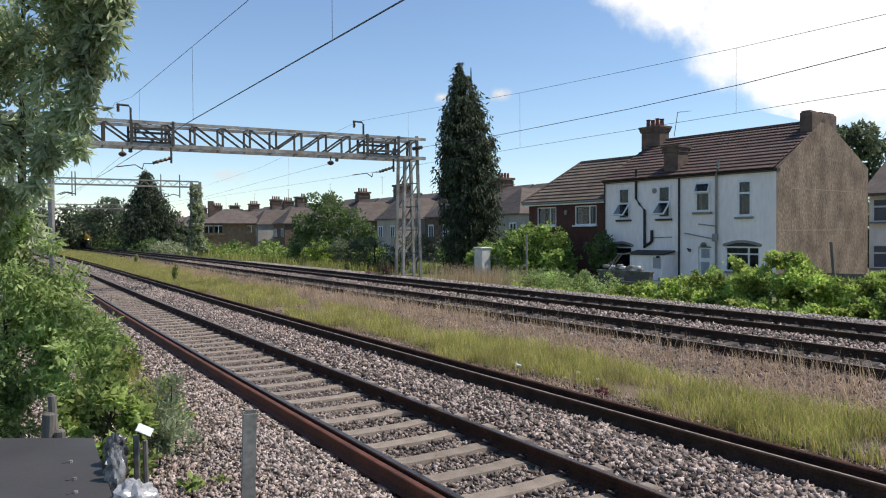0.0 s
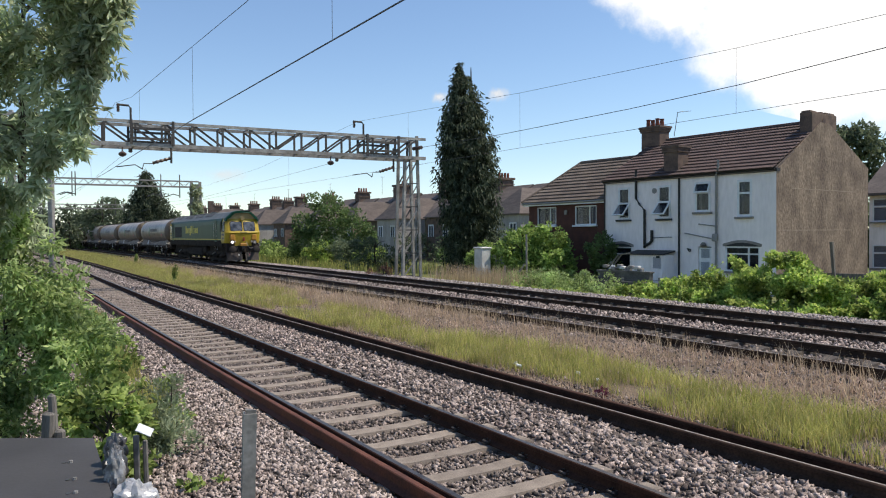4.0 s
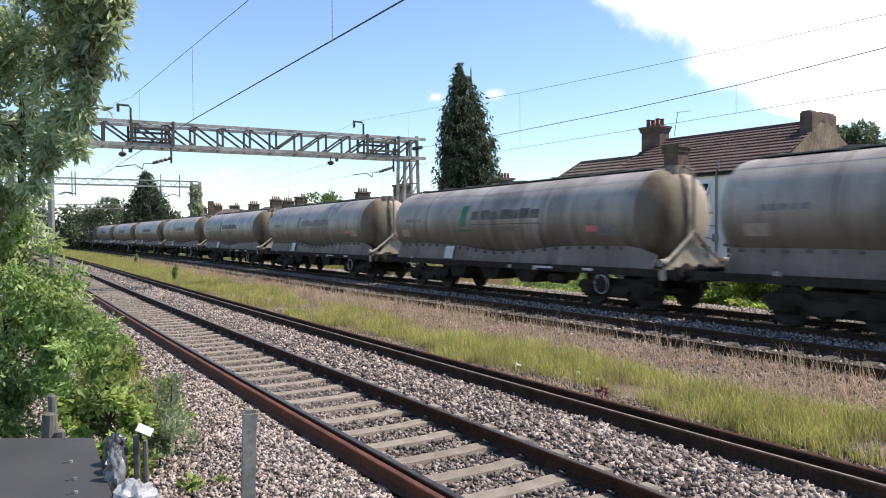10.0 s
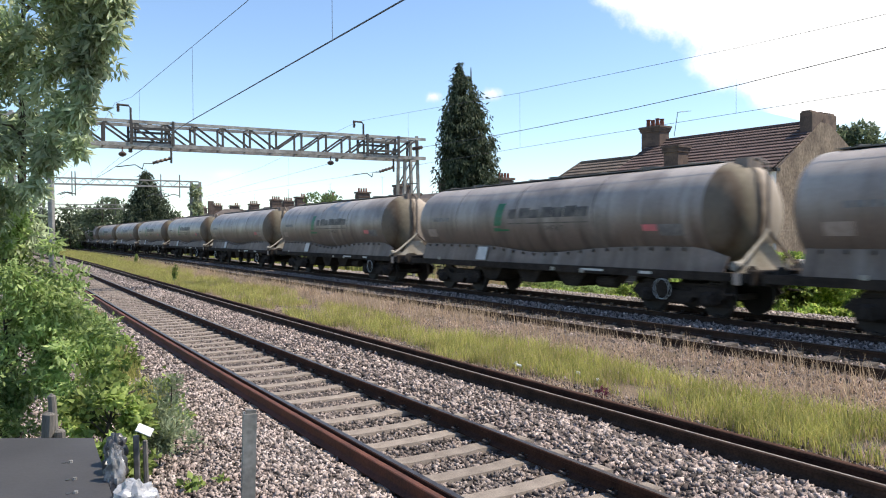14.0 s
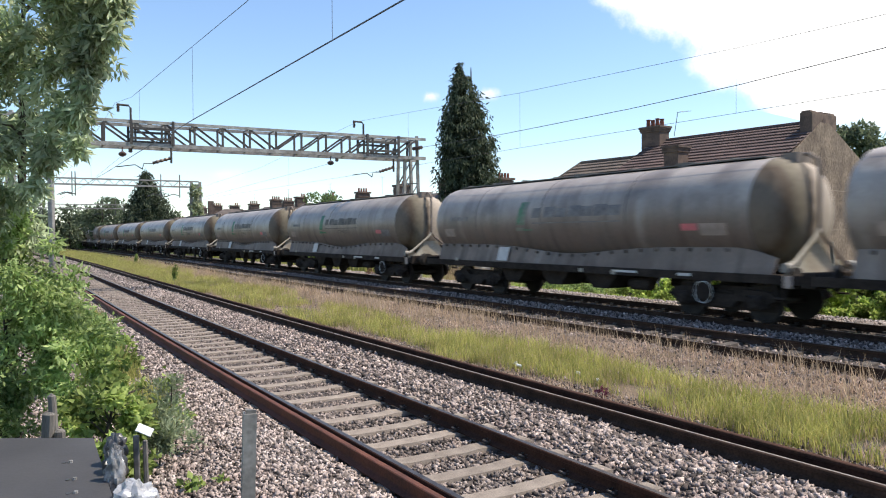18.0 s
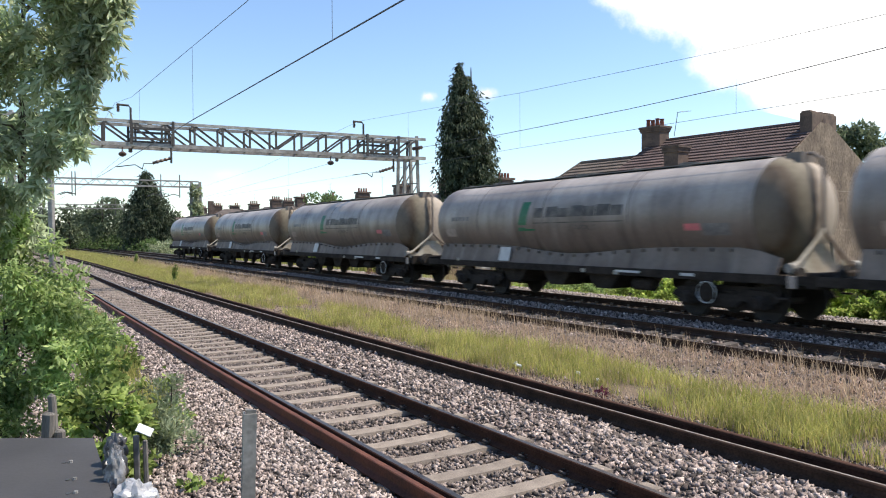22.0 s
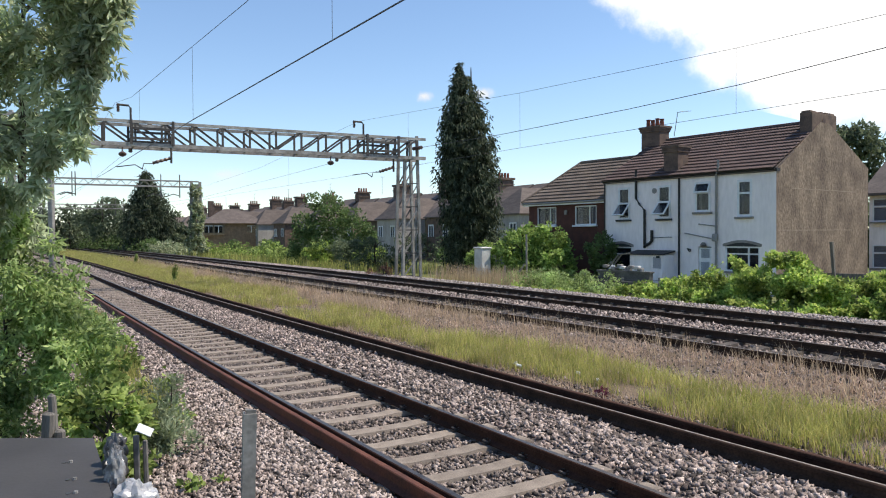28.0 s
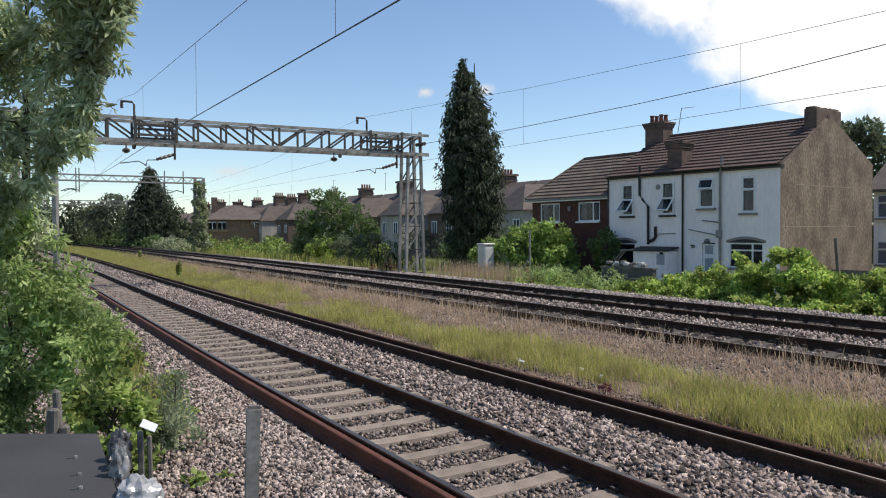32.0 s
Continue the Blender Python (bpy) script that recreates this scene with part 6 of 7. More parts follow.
def end_mat():
    """Domed end: olive-brown grime and painted shade towards one side, pale sunlit cement caked over the middle, with a
    wavy painted shadow as border.
    """
    m = mat("cement_and_shade_tank_end", (0.46, 0.43, 0.385), (0.37, 0.34, 0.295), 1.4, 14, 0.14, 0.75, bump=0.12, stretch=(1, 1, 0.5))
    n, link = m.node_tree.nodes, m.node_tree.links.new
    b = n["Principled BSDF"]
    src = b.inputs["Base Color"].links[0].from_socket
    tc, sep, no = n.new("ShaderNodeTexCoord"), n.new("ShaderNodeSeparateXYZ"), n.new("ShaderNodeTexNoise")
    link(tc.outputs["Object"], sep.inputs[0])
    link(tc.outputs["Object"], no.inputs["Vector"])
    no.inputs["Scale"].default_value, no.inputs["Detail"].default_value = 1.8, 4
    su = n.new("ShaderNodeMath")
    su.operation, su.inputs[1].default_value = "MULTIPLY_ADD", 0.55
    link(no.outputs[0], su.inputs[0])
    link(sep.outputs[1], su.inputs[2])
    ramp = n.new("ShaderNodeValToRGB")
    e = ramp.color_ramp.elements
    e[0].position, e[0].color = 0.25, (0.21, 0.182, 0.15, 1)
    e[1].position, e[1].color = 0.60, (0.50, 0.455, 0.40, 1)
    # The narrow dark stop at 0.545 paints the discharge pipe's shadow.
    for pos, c in ((0.33, (0.13, 0.095, 0.065)), (0.41, (0.24, 0.22, 0.165)), (0.49, (0.29, 0.265, 0.215)), (0.545, (0.15, 0.12, 0.095))):
        x = e.new(pos)
        x.color = (*c, 1)
    mr = n.new("ShaderNodeMapRange")
    mr.inputs[1].default_value, mr.inputs[2].default_value = -1.6, 1.6
    link(su.outputs[0], mr.inputs[0])
    link(mr.outputs[0], ramp.inputs[0])
    mx = n.new("ShaderNodeMix")
    mx.data_type, mx.blend_type = "RGBA", "MULTIPLY"
    mx.inputs[0].default_value = 1.0
    br = n.new("ShaderNodeMix")
    br.data_type, br.blend_type = "RGBA", "MULTIPLY"
    br.inputs[0].default_value, br.inputs[7].default_value = 1.0, (1.7, 1.65, 1.68, 1)
    link(src, br.inputs[6])
    link(br.outputs[2], mx.inputs[6])
    link(ramp.outputs[0], mx.inputs[7])
    link(mx.outputs[2], b.inputs["Base Color"])
    return m


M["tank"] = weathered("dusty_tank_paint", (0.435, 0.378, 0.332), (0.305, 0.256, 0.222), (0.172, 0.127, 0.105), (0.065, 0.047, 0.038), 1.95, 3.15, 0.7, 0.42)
M["tank_end"] = end_mat()
M["skirt"] = weathered("dusty_skirt", (0.25, 0.2, 0.166), (0.175, 0.139, 0.115), (0.16, 0.122, 0.1), (0.05, 0.038, 0.031), 1.0, 1.35, 0.7, 0.8)
M["seam"] = mat("rust_stained_seam", (0.085, 0.07, 0.06), (0.14, 0.118, 0.10), 2, 12, 0.3, 0.7, bump=0.05)
M["stencil"] = mat("faint_stencil_paint", (0.14, 0.13, 0.135), (0.22, 0.205, 0.195), 3, 14, 0.3, 0.6, bump=0)
M["green_worn"] = mat("worn_off_green_paint", (0.06, 0.19, 0.10), (0.19, 0.2, 0.165), 2.2, 12, 0.3, 0.5, bump=0, contrast=0.1)
M["under"] = mat("black_brake_dust", (0.028, 0.023, 0.02), (0.05, 0.04, 0.034), 2.5, 20, 0.3, 0.95, bump=0.2, spec=0.08)
M["cement"] = mat("cement_coated_steel", (0.42, 0.39, 0.33), (0.33, 0.29, 0.23), 2.0, 14, 0.15, 0.8, bump=0.1)
M["wheel"] = mat("dark_wheel_steel", (0.026, 0.022, 0.02), (0.045, 0.037, 0.032), 3, 20, 0.3, 0.75, 0.2, 0.1)
M["green_mark"] = mat("faded_green_paint", (0.012, 0.15, 0.06), (0.04, 0.15, 0.08), 2, 12, 0.3, 0.5, bump=0)
M["letter"] = mat("faded_black_paint", (0.055, 0.05, 0.047), (0.16, 0.138, 0.122), 3, 14, 0.3, 0.6, bump=0)
M["red_label"] = mat("faded_red_label", (0.66, 0.17, 0.19), (0.5, 0.17, 0.17), 5, 20, 0.15, 0.6, bump=0)
M["tan_label"] = mat("dirty_pinkish_label", (0.40, 0.32, 0.275), (0.29, 0.235, 0.2), 5, 20, 0.15, 0.6, bump=0)
M["white_label"] = mat("white_data_panel", (0.62, 0.60, 0.57), (0.52, 0.50, 0.47), 5, 20, 0.1, 0.7, bump=0)
M["ring"] = mat("white_painted_handwheel", (0.66, 0.66, 0.64), None, 5, 20, 0.06, 0.5, bump=0)
M["loco_green"] = mat("dark_green_locomotive_paint", (0.005, 0.043, 0.022), (0.009, 0.054, 0.03), 0.8, 8, 0.2, 0.45, 0, 0.02, spec=0.18)
M["loco_roof"] = mat("dusty_green_roof", (0.10, 0.105, 0.092), (0.165, 0.155, 0.138), 1.0, 8, 0.25, 0.5, 0, 0.05)
M["loco_yellow"] = mat("locomotive_yellow_paint", (0.44, 0.31, 0.025), (0.35, 0.24, 0.03), 1.2, 10, 0.12, 0.4, 0, 0.02)
M["loco_orange"] = mat("warning_yellow_orange_paint", (0.44, 0.21, 0.03), (0.33, 0.16, 0.03), 1.2, 10, 0.12, 0.4, 0, 0.02)
M["mark_yellow"] = mat("pale_yellow_lettering", (0.62, 0.50, 0.05), (0.5, 0.42, 0.06), 3, 12, 0.1, 0.5, 0, 0)
M["cab_glass"] = mat("cab_window_glass", (0.02, 0.024, 0.03), (0.05, 0.058, 0.07), 1.5, 8, 0.2, 0.1, bump=0, spec=0.2)
# Pale patches paint reflections and the light cab interior onto opaque glass.
M["screen_glass"] = mat("windscreen_glass_with_reflections", (0.03, 0.035, 0.045), (0.14, 0.145, 0.155), 2.2, 8, 0.3, 0.12, bump=0, spec=0.6)
M["loco_tan"] = mat("dusty_tan_paint", (0.42, 0.32, 0.15), (0.34, 0.25, 0.11), 1.2, 10, 0.12, 0.5, 0, 0.02)
M["red_dark"] = mat("dull_red_plastic", (0.22, 0.03, 0.025), None, 3, 12, 0.2, 0.5, bump=0)
M["plough"] = mat("dusty_plough_steel", (0.075, 0.062, 0.055), (0.045, 0.038, 0.034), 2.0, 16, 0.3, 0.8, bump=0.1)
M["grille"] = mat("black_radiator_grille", (0.012, 0.012, 0.012), (0.02, 0.02, 0.02), 3, 40, 0.3, 0.7, bump=0.3)
M["rubber"] = mat("black_rubber", (0.012, 0.012, 0.012), None, 3, 40, 0.3, 0.8, bump=0.1)
M["headlight"] = glow_mat("lit_headlight", (1.0, 0.96, 0.86), 3.0)
M["lens"] = mat("marker_lamp_lens", (0.5, 0.45, 0.4), None, 3, 40, 0.1, 0.1, bump=0, spec=0.8)


def wheelset(parent, x, r, gauge=0.75):
    ws = part("wheelset", Geo().tube([(x, -0.95, r), (x, 0.95, r)], 0.08, 8), M["wheel"], parent)
    for y in (-gauge, gauge):
        q = 1 if y > 0 else -1
        g = Geo().tube([(x, y - 0.06 * q, r), (x, y - 0.045 * q, r), (x, y - 0.04 * q, r), (x, y + 0.06 * q, r), (x, y + 0.062 * q, r), (x, y + 0.03 * q, r), (x, y + 0.05 * q, r)],
                       [r + 0.025, r + 0.028, r, r - 0.004, r - 0.07, r - 0.09, 0.12], 24)
        part("wheel", g, M["wheel"], ws, smooth=True)
    return ws


def bogie(parent, x, axles, r, length, heavy=False):
    b = part("bogie", Geo().box((x, 0, r + 0.12), (0.5, 1.9, 0.26), chamfer=0.03), M["under"], parent)
    for q in (-1, 1):
        y = 1.02 * q
        top = [(x - length / 2, r + 0.08), (x - length / 2 + 0.15, r + 0.26), (x - 0.6, r + 0.3), (x - 0.4, r + 0.16), (x + 0.4, r + 0.16), (x + 0.6, r + 0.3), (x + length / 2 - 0.15, r + 0.26), (x + length / 2, r + 0.08),
               (x + length / 2 - 0.2, r - 0.02), (x + 0.5, r + 0.02), (x + 0.35, r - 0.14), (x - 0.35, r - 0.14), (x - 0.5, r + 0.02), (x - length / 2 + 0.2, r - 0.02)]
        part("side_frame", Geo().prism(top, y - 0.06, y + 0.06, "y"), M["under"], b)
        for ax in axles:
            part("axle_box", Geo().box((ax, y + 0.08 * q, r), (0.34, 0.18, 0.34), chamfer=0.05).tube([(ax, y + 0.1 * q, r), (ax, y + 0.22 * q, r)], 0.11, 10), M["under"], b)
            for e in (-0.24, 0.24):
                part("spring", Geo().tube([(ax + e, y + 0.05 * q, r - 0.1), (ax + e, y + 0.05 * q, r + 0.16)], 0.06, 8), M["under"], b)
        part("bogie_apron", Geo().prism([(x - length * 0.46, r - (0.36 if heavy else 0.2)), (x + length * 0.46, r - (0.36 if heavy else 0.2)), (x + length * 0.42, r + 0.34), (x - length * 0.42, r + 0.34)], 0.86 * q, 0.9 * q, "y"), M["under"], b)
        part("brake_block", Geo().box((x, 0.8 * q, r - 0.08), (0.3, 0.2, 0.24), chamfer=0.03), M["under"], b)
        if heavy:
            part("damper", Geo().tube([(x - 0.5, y + 0.12 * q, r + 0.1), (x + 0.3, y + 0.12 * q, r + 0.28)], 0.05, 8), M["steel_dark"], b)
            part("sand_pipe", Geo().tube([(x - length / 2 + 0.2, y, r), (x - length / 2 + 0.05, 0.8 * q, 0.12)], 0.03, 6), M["under"], b)
    for ax in axles:
        wheelset(b, ax, r)
    return b


def buffer(parent, x, y, z, way, r=0.25):
    b = part("buffer", Geo().tube([(x, y, z), (x + 0.3 * way, y, z), (x + 0.3 * way, y, z), (x + 0.48 * way, y, z)], [0.14, 0.14, 0.09, 0.09], 12), M["under"], parent, smooth=True)
    part("buffer_head", Geo().tube([(x + 0.48 * way, y, z), (x + 0.52 * way, y, z), (x + 0.55 * way, y, z)], [r, r, r * 0.8], 16), M["wheel"], b, smooth=True)


def ring_of(radius, x, y, z, r, n=20):
    return [(x + radius * math.cos(6.28319 * i / n), y, z + radius * math.sin(6.28319 * i / n)) for i in range(n + 1)]


def flank(z, zc=2.52, r=1.26):
    """Near side of the barrel at the height z."""
    return -math.sqrt(max(0.0, r * r - (z - zc) ** 2))


def plate(parent, name, x0, x1, z0, z1, material, off=0.006, slant=0.0, label=""):
    """A thin painted panel laid on the curved near flank of the barrel."""
    g = Geo()
    rings = []
    for x, sh in ((x0, 0), (x1, 0)):
        rows_ = [z0 + (z1 - z0) * i / 5 for i in range(6)]
        up = [(x + slant * (z - z0), flank(z) - off, z) for z in rows_]
        dn = [(x + slant * (z - z0), flank(z) + 0.004, z) for z in rows_[::-1]]
        rings.append(up + dn)
    g.loft(rings)
    return part(name, g, material, parent, label)


def brim(x):
    """Top edge of a wagon's skirt, dipping under the belly."""
    return 1.70 - 0.24 * math.exp(-((x + 0.2) / 2.3) ** 2) - max(0.0, x - 5.9) * 0.3


def tank_wagon(label, marks, rear_ring):
    """Bogie cement tank; x forward, y to the left of travel, z up from the rail."""
    w = thing("tank_wagon", label, "tank wagon", "cement train")
    RC, R, A, B = 2.52, 1.26, -7.4, 6.15
    n = 40
    rings = []
    stations = [(A - 0.30, 0.05), (A - 0.285, 0.4), (A - 0.22, 0.72), (A - 0.1, 0.92), (A, 0.985), (A + 0.16, 1.0)] + [(A + 0.16 + (B - A - 0.3) * i / 8, 1.0) for i in range(1, 9)] + [(B, 0.99)]
    for x, k in stations:
        sag = 0.10 * math.exp(-((x + 0.6) / 2.4) ** 2) + 0.03
        rings.append([(x, R * k * math.cos(6.28319 * i / n), RC + R * k * math.sin(6.28319 * i / n) * (1 + (sag if math.sin(6.28319 * i / n) < 0 else 0))) for i in range(n)])
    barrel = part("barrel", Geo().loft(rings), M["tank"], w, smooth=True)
    for x, hh in ((-4.75, 0.003), (-1.2, 0.003), (2.35, 0.003), (B - 0.02, 0.008)):
        part("weld_band", Geo().loft([[(x + d, (R + h) * math.cos(6.28319 * i / n), RC + (R + h) * math.sin(6.28319 * i / n)) for i in range(n)] for d, h in ((-0.02, 0.0), (-0.012, hh), (0.012, hh), (0.02, 0.0))], caps=False), M["seam"], barrel, smooth=True)
    rings = []
    for x, k, dz in ((B, 1.0, 0), (B + 0.12, 0.99, 0), (B + 0.32, 0.95, 0.0), (B + 0.5, 0.86, 0.01), (B + 0.63, 0.72, 0.02), (B + 0.72, 0.5, 0.02), (B + 0.76, 0.2, 0.02)):
        rings.append([(x, R * k * math.cos(6.28319 * i / n), RC + dz + R * k * math.sin(6.28319 * i / n)) for i in range(n)])
    part("tank_end", Geo().loft(rings), M["tank_end"], w, "domed end caked with cement dust, shade painted in", smooth=True)
    part("end_hatch", Geo().prism([(-0.30, 3.25), (0.30, 3.25), (0.24, 3.84), (-0.24, 3.84)], B + 0.1, B + 0.5, "x"), M["skirt"], w)
    # discharge pipes over the front end
    xe = B + 0.86
    part("discharge_pipe", Geo().tube([(B + 0.35, 0, 3.8), (B + 0.6, 0, 3.8), (xe - 0.05, 0, 3.66), (xe, 0, 3.3), (xe, 0, 2.2), (xe + 0.02, 0, 2.05)], 0.042, 10), M["skirt"], w, smooth=True)
    for q in (-1, 1):
        part("discharge_pipe", Geo().tube([(xe, 0, 2.12), (xe, 0.15 * q, 1.95), (xe, 1.0 * q, 1.32), (xe, 1.15 * q, 1.28)], 0.045, 10), M["cement" if q < 0 else "skirt"], w, smooth=True)
        part("gusset_plate", Geo().prism([(0.6 * q, 1.1), (1.1 * q, 1.1), (1.0 * q, 1.4), (0.85 * q, 1.42)], B + 0.76, B + 0.79, "x"), M["cement"], w)
        part("valve", Geo().tube([(xe, 1.12 * q, 1.28), (xe, 1.28 * q, 1.28)], 0.11, 10), M["steel"], w)
    part("end_plate", Geo().prism([(-0.8, 1.12), (0.8, 1.12), (0.28, 1.78), (-0.28, 1.78)], B + 0.74, B + 0.78, "x"), M["cement"], w, "pale cement-coated end plate")
    # hopper skirt along the barrel foot
    for q in (-1, 1):
        rings = []
        for i in range(29):
            x = A + 0.05 + (B + 0.5 - A - 0.05) * i / 28
            zt = brim(x)
            sag = 0.10 * math.exp(-((x + 0.6) / 2.4) ** 2) + 0.03
            yt = max(0.97, R * math.sqrt(1 - ((RC - zt) / (R * (1 + sag))) ** 2)) + 0.015
            rings.append([(x, 1.17 * q, 1.12), (x, yt * q, zt), (x, (yt - 0.04) * q, zt), (x, 1.13 * q, 1.12)])
        part("skirt", Geo().loft(rings), M["skirt"], w, "dusty steel skirt merging into the barrel")
        for i in range(24):
            x = A + 0.4 + i * 0.54
            part("skirt_tab", Geo().box((x, 1.06 * q, brim(x) - 0.06), (0.045, 0.08, 0.08)), M["seam"], w)
        part("sole_bar", Geo().prism([(-0.05, 0.92), (0.05, 0.92), (0.05, 1.12), (-0.05, 1.12)], A - 0.72, B + 1.2, "x").moved(Matrix.Translation((0, 1.17 * q, 0))), M["under"], w)
        part("foot_step", Geo().box((B + 0.7, 1.2 * q, 0.62), (0.3, 0.12, 0.04)).bar((B + 0.58, 1.2 * q, 0.62), (B + 0.58, 1.2 * q, 0.95), 0.03, 0.03).bar((B + 0.82, 1.2 * q, 0.62), (B + 0.82, 1.2 * q, 0.95), 0.03, 0.03), M["under"], w)
        for x in (-3.0, -0.9, 1.1):
            part("under_hopper", Geo().prism([(x - 0.7, 0.95), (x + 0.7, 0.95), (x + 0.3, 0.5), (x - 0.3, 0.5)], 0.15 * q, 0.95 * q, "y"), M["under"], w)
        part("brake_cylinder", Geo().tube([(2.2, 0.8 * q, 0.68), (2.9, 0.8 * q, 0.68)], 0.16, 10), M["under"], w)
        part("lamp_bracket", Geo().box((B + 0.9, 1.22 * q, 0.98), (0.2, 0.05, 0.28), chamfer=0.02), M["tan_label"], w)
    part("end_platform", Geo().box((B + 0.75, 0, 1.06), (0.9, 2.3, 0.1)), M["tank_end"], w)
    part("head_stock", Geo().box((B + 1.26, 0, 1.02), (0.12, 2.4, 0.34), chamfer=0.02), M["under"], w)
    part("head_stock", Geo().box((A - 0.78, 0, 1.02), (0.12, 2.4, 0.34), chamfer=0.02), M["under"], w)
    part("frame", Geo().box(((A + B) / 2 + 0.25, 0, 1.0), (B - A + 1.8, 1.2, 0.2)), M["under"], w)
    for q in (-0.87, 0.87):
        buffer(w, B + 1.28, q, 1.05, 1, 0.24)
        buffer(w, A - 0.8, q, 1.05, -1, 0.24)
    part("coupling", Geo().tube([(B + 1.26, 0, 0.98), (B + 1.85, 0, 0.92)], 0.06, 8).tube([(A - 0.78, 0, 0.98), (A - 1.4, 0, 0.92)], 0.06, 8), M["under"], w)
    part("brake_hose", Geo().tube([(B + 1.28, 0.35, 0.95), (B + 1.45, 0.36, 0.75), (B + 1.65, 0.3, 0.7)], 0.03, 6), M["rubber"], w)
    # walkway and hatches along the crown
    part("walkway", Geo().box(((A + B) / 2, 0, RC + R + 0.03), (B - A - 0.6, 0.5, 0.03)), M["steel_dark"], w)
    for i in range(8):
        x = A + 0.8 + i * 1.65
        part("walkway_bracket", Geo().box((x, 0, RC + R + 0.05), (0.08, 0.6, 0.06)), M["steel_dark"], w)
    for x in (-5.0, -0.6, 3.4):
        part("hatch", Geo().tube([(x, 0.0, RC + R - 0.02), (x, 0.0, RC + R + 0.09)], 0.28, 14), M["steel_dark"], w)
    bogie(w, -5.0, (-6.0, -4.0), 0.46, 3.0)
    bogie(w, 5.2, (4.2, 6.2), 0.46, 3.0)
    # handwheel near the front bogie, data panels and faded marks on the near flank
    for x, on_ in ((4.9, True), (-5.9, rear_ring)):
        if on_:
            part("handwheel", Geo().tube(ring_of(0.255, x, -1.27, 0.64, 0), 0.010, 6), M["ring"], w, "white-painted handbrake wheel", smooth=True)
            part("handwheel_spoke", Geo().bar((x - 0.23, -1.26, 0.64), (x + 0.23, -1.26, 0.64), 0.025, 0.025).bar((x, -1.26, 0.41), (x, -1.26, 0.87), 0.025, 0.025), M["under"], w)
            part("handwheel_bracket", Geo().box((x, -1.2, 0.72), (0.35, 0.1, 0.5)), M["under"], w)
    part("data_panel", Geo().box((-3.26, -1.155, 1.39), (0.58, 0.012, 0.46), pose(0, 0, 0, -15, 0, 0)), M["white_label"], w)
    part("data_panel", Geo().box((2.3, -1.228, 1.03), (0.9, 0.012, 0.06)), M["white_label"], w)
    part("data_panel", Geo().box((4.3, -1.228, 1.03), (0.4, 0.012, 0.07)), M["white_label"], w)
    plate(w, "hazard_label", 4.2, 4.68, 2.10, 2.27, M["red_label"])
    plate(w, "hazard_label", 4.74, 5.5, 1.98, 2.27, M["stencil" if marks == 2 else "tan_label"])
    plate(w, "data_panel", -6.85, -6.2, 1.95, 2.25, M["tan_label"])
    for i in range(5):
        plate(w, "painted_block", -6.4 + i * 0.24, -6.22 + i * 0.24, 2.52, 2.66, M["stencil"])
    for x, z in ((-6.0, 1.15), (0.6, 1.0), (1.9, 0.98)):
        part("cast_label", Geo().box((x, -1.23, z), (0.16, 0.02, 0.1)), M["cement"], w)
    if marks:
        green, black = (M["green_mark"], M["letter"]) if marks > 1 else (M["green_worn"], M["stencil"])
        plate(w, "green_emblem", -2.5, -1.66, 1.95, 2.2, green, 0.008, 0.24)
        plate(w, "green_emblem", -2.5, -2.1, 1.96, 3.05, green, 0.006, 0.24)
        for i in range(7):
            x = -1.62 + i * 0.55
            plate(w, "painted_block", x, x + (0.38, 0.51, 0.49, 0.51, 0.5, 0.51, 0.46)[i], 2.54, (2.84, 2.86, 2.8, 2.86, 2.83, 2.86, 2.82)[i], black, 0.006, (0.12, 0.2, 0.12, 0.2, 0.12, 0.12, 0.12)[i])
        plate(w, "painted_line", -1.62, 2.2, 2.36, 2.395, black)
        if marks > 1:
            cu = bpy.data.curves.new("text", "FONT")
            cu.body, cu.size, cu.extrude, cu.align_x = "CEMENT", 0.3, 0.002, "CENTER"
            tx = new("lettering", cu)
            me = bpy.data.meshes.new_from_object(tx)
            bpy.data.objects.remove(tx)
            me.materials.append(M["letter"])
            for v in me.vertices:
                z = 2.09 + v.co.y
                v.co = Vector((0.55 + v.co.x, flank(z) - 0.008 - v.co.z, z))
            ob = new("lettering", me)
            ob.parent = w
    return w


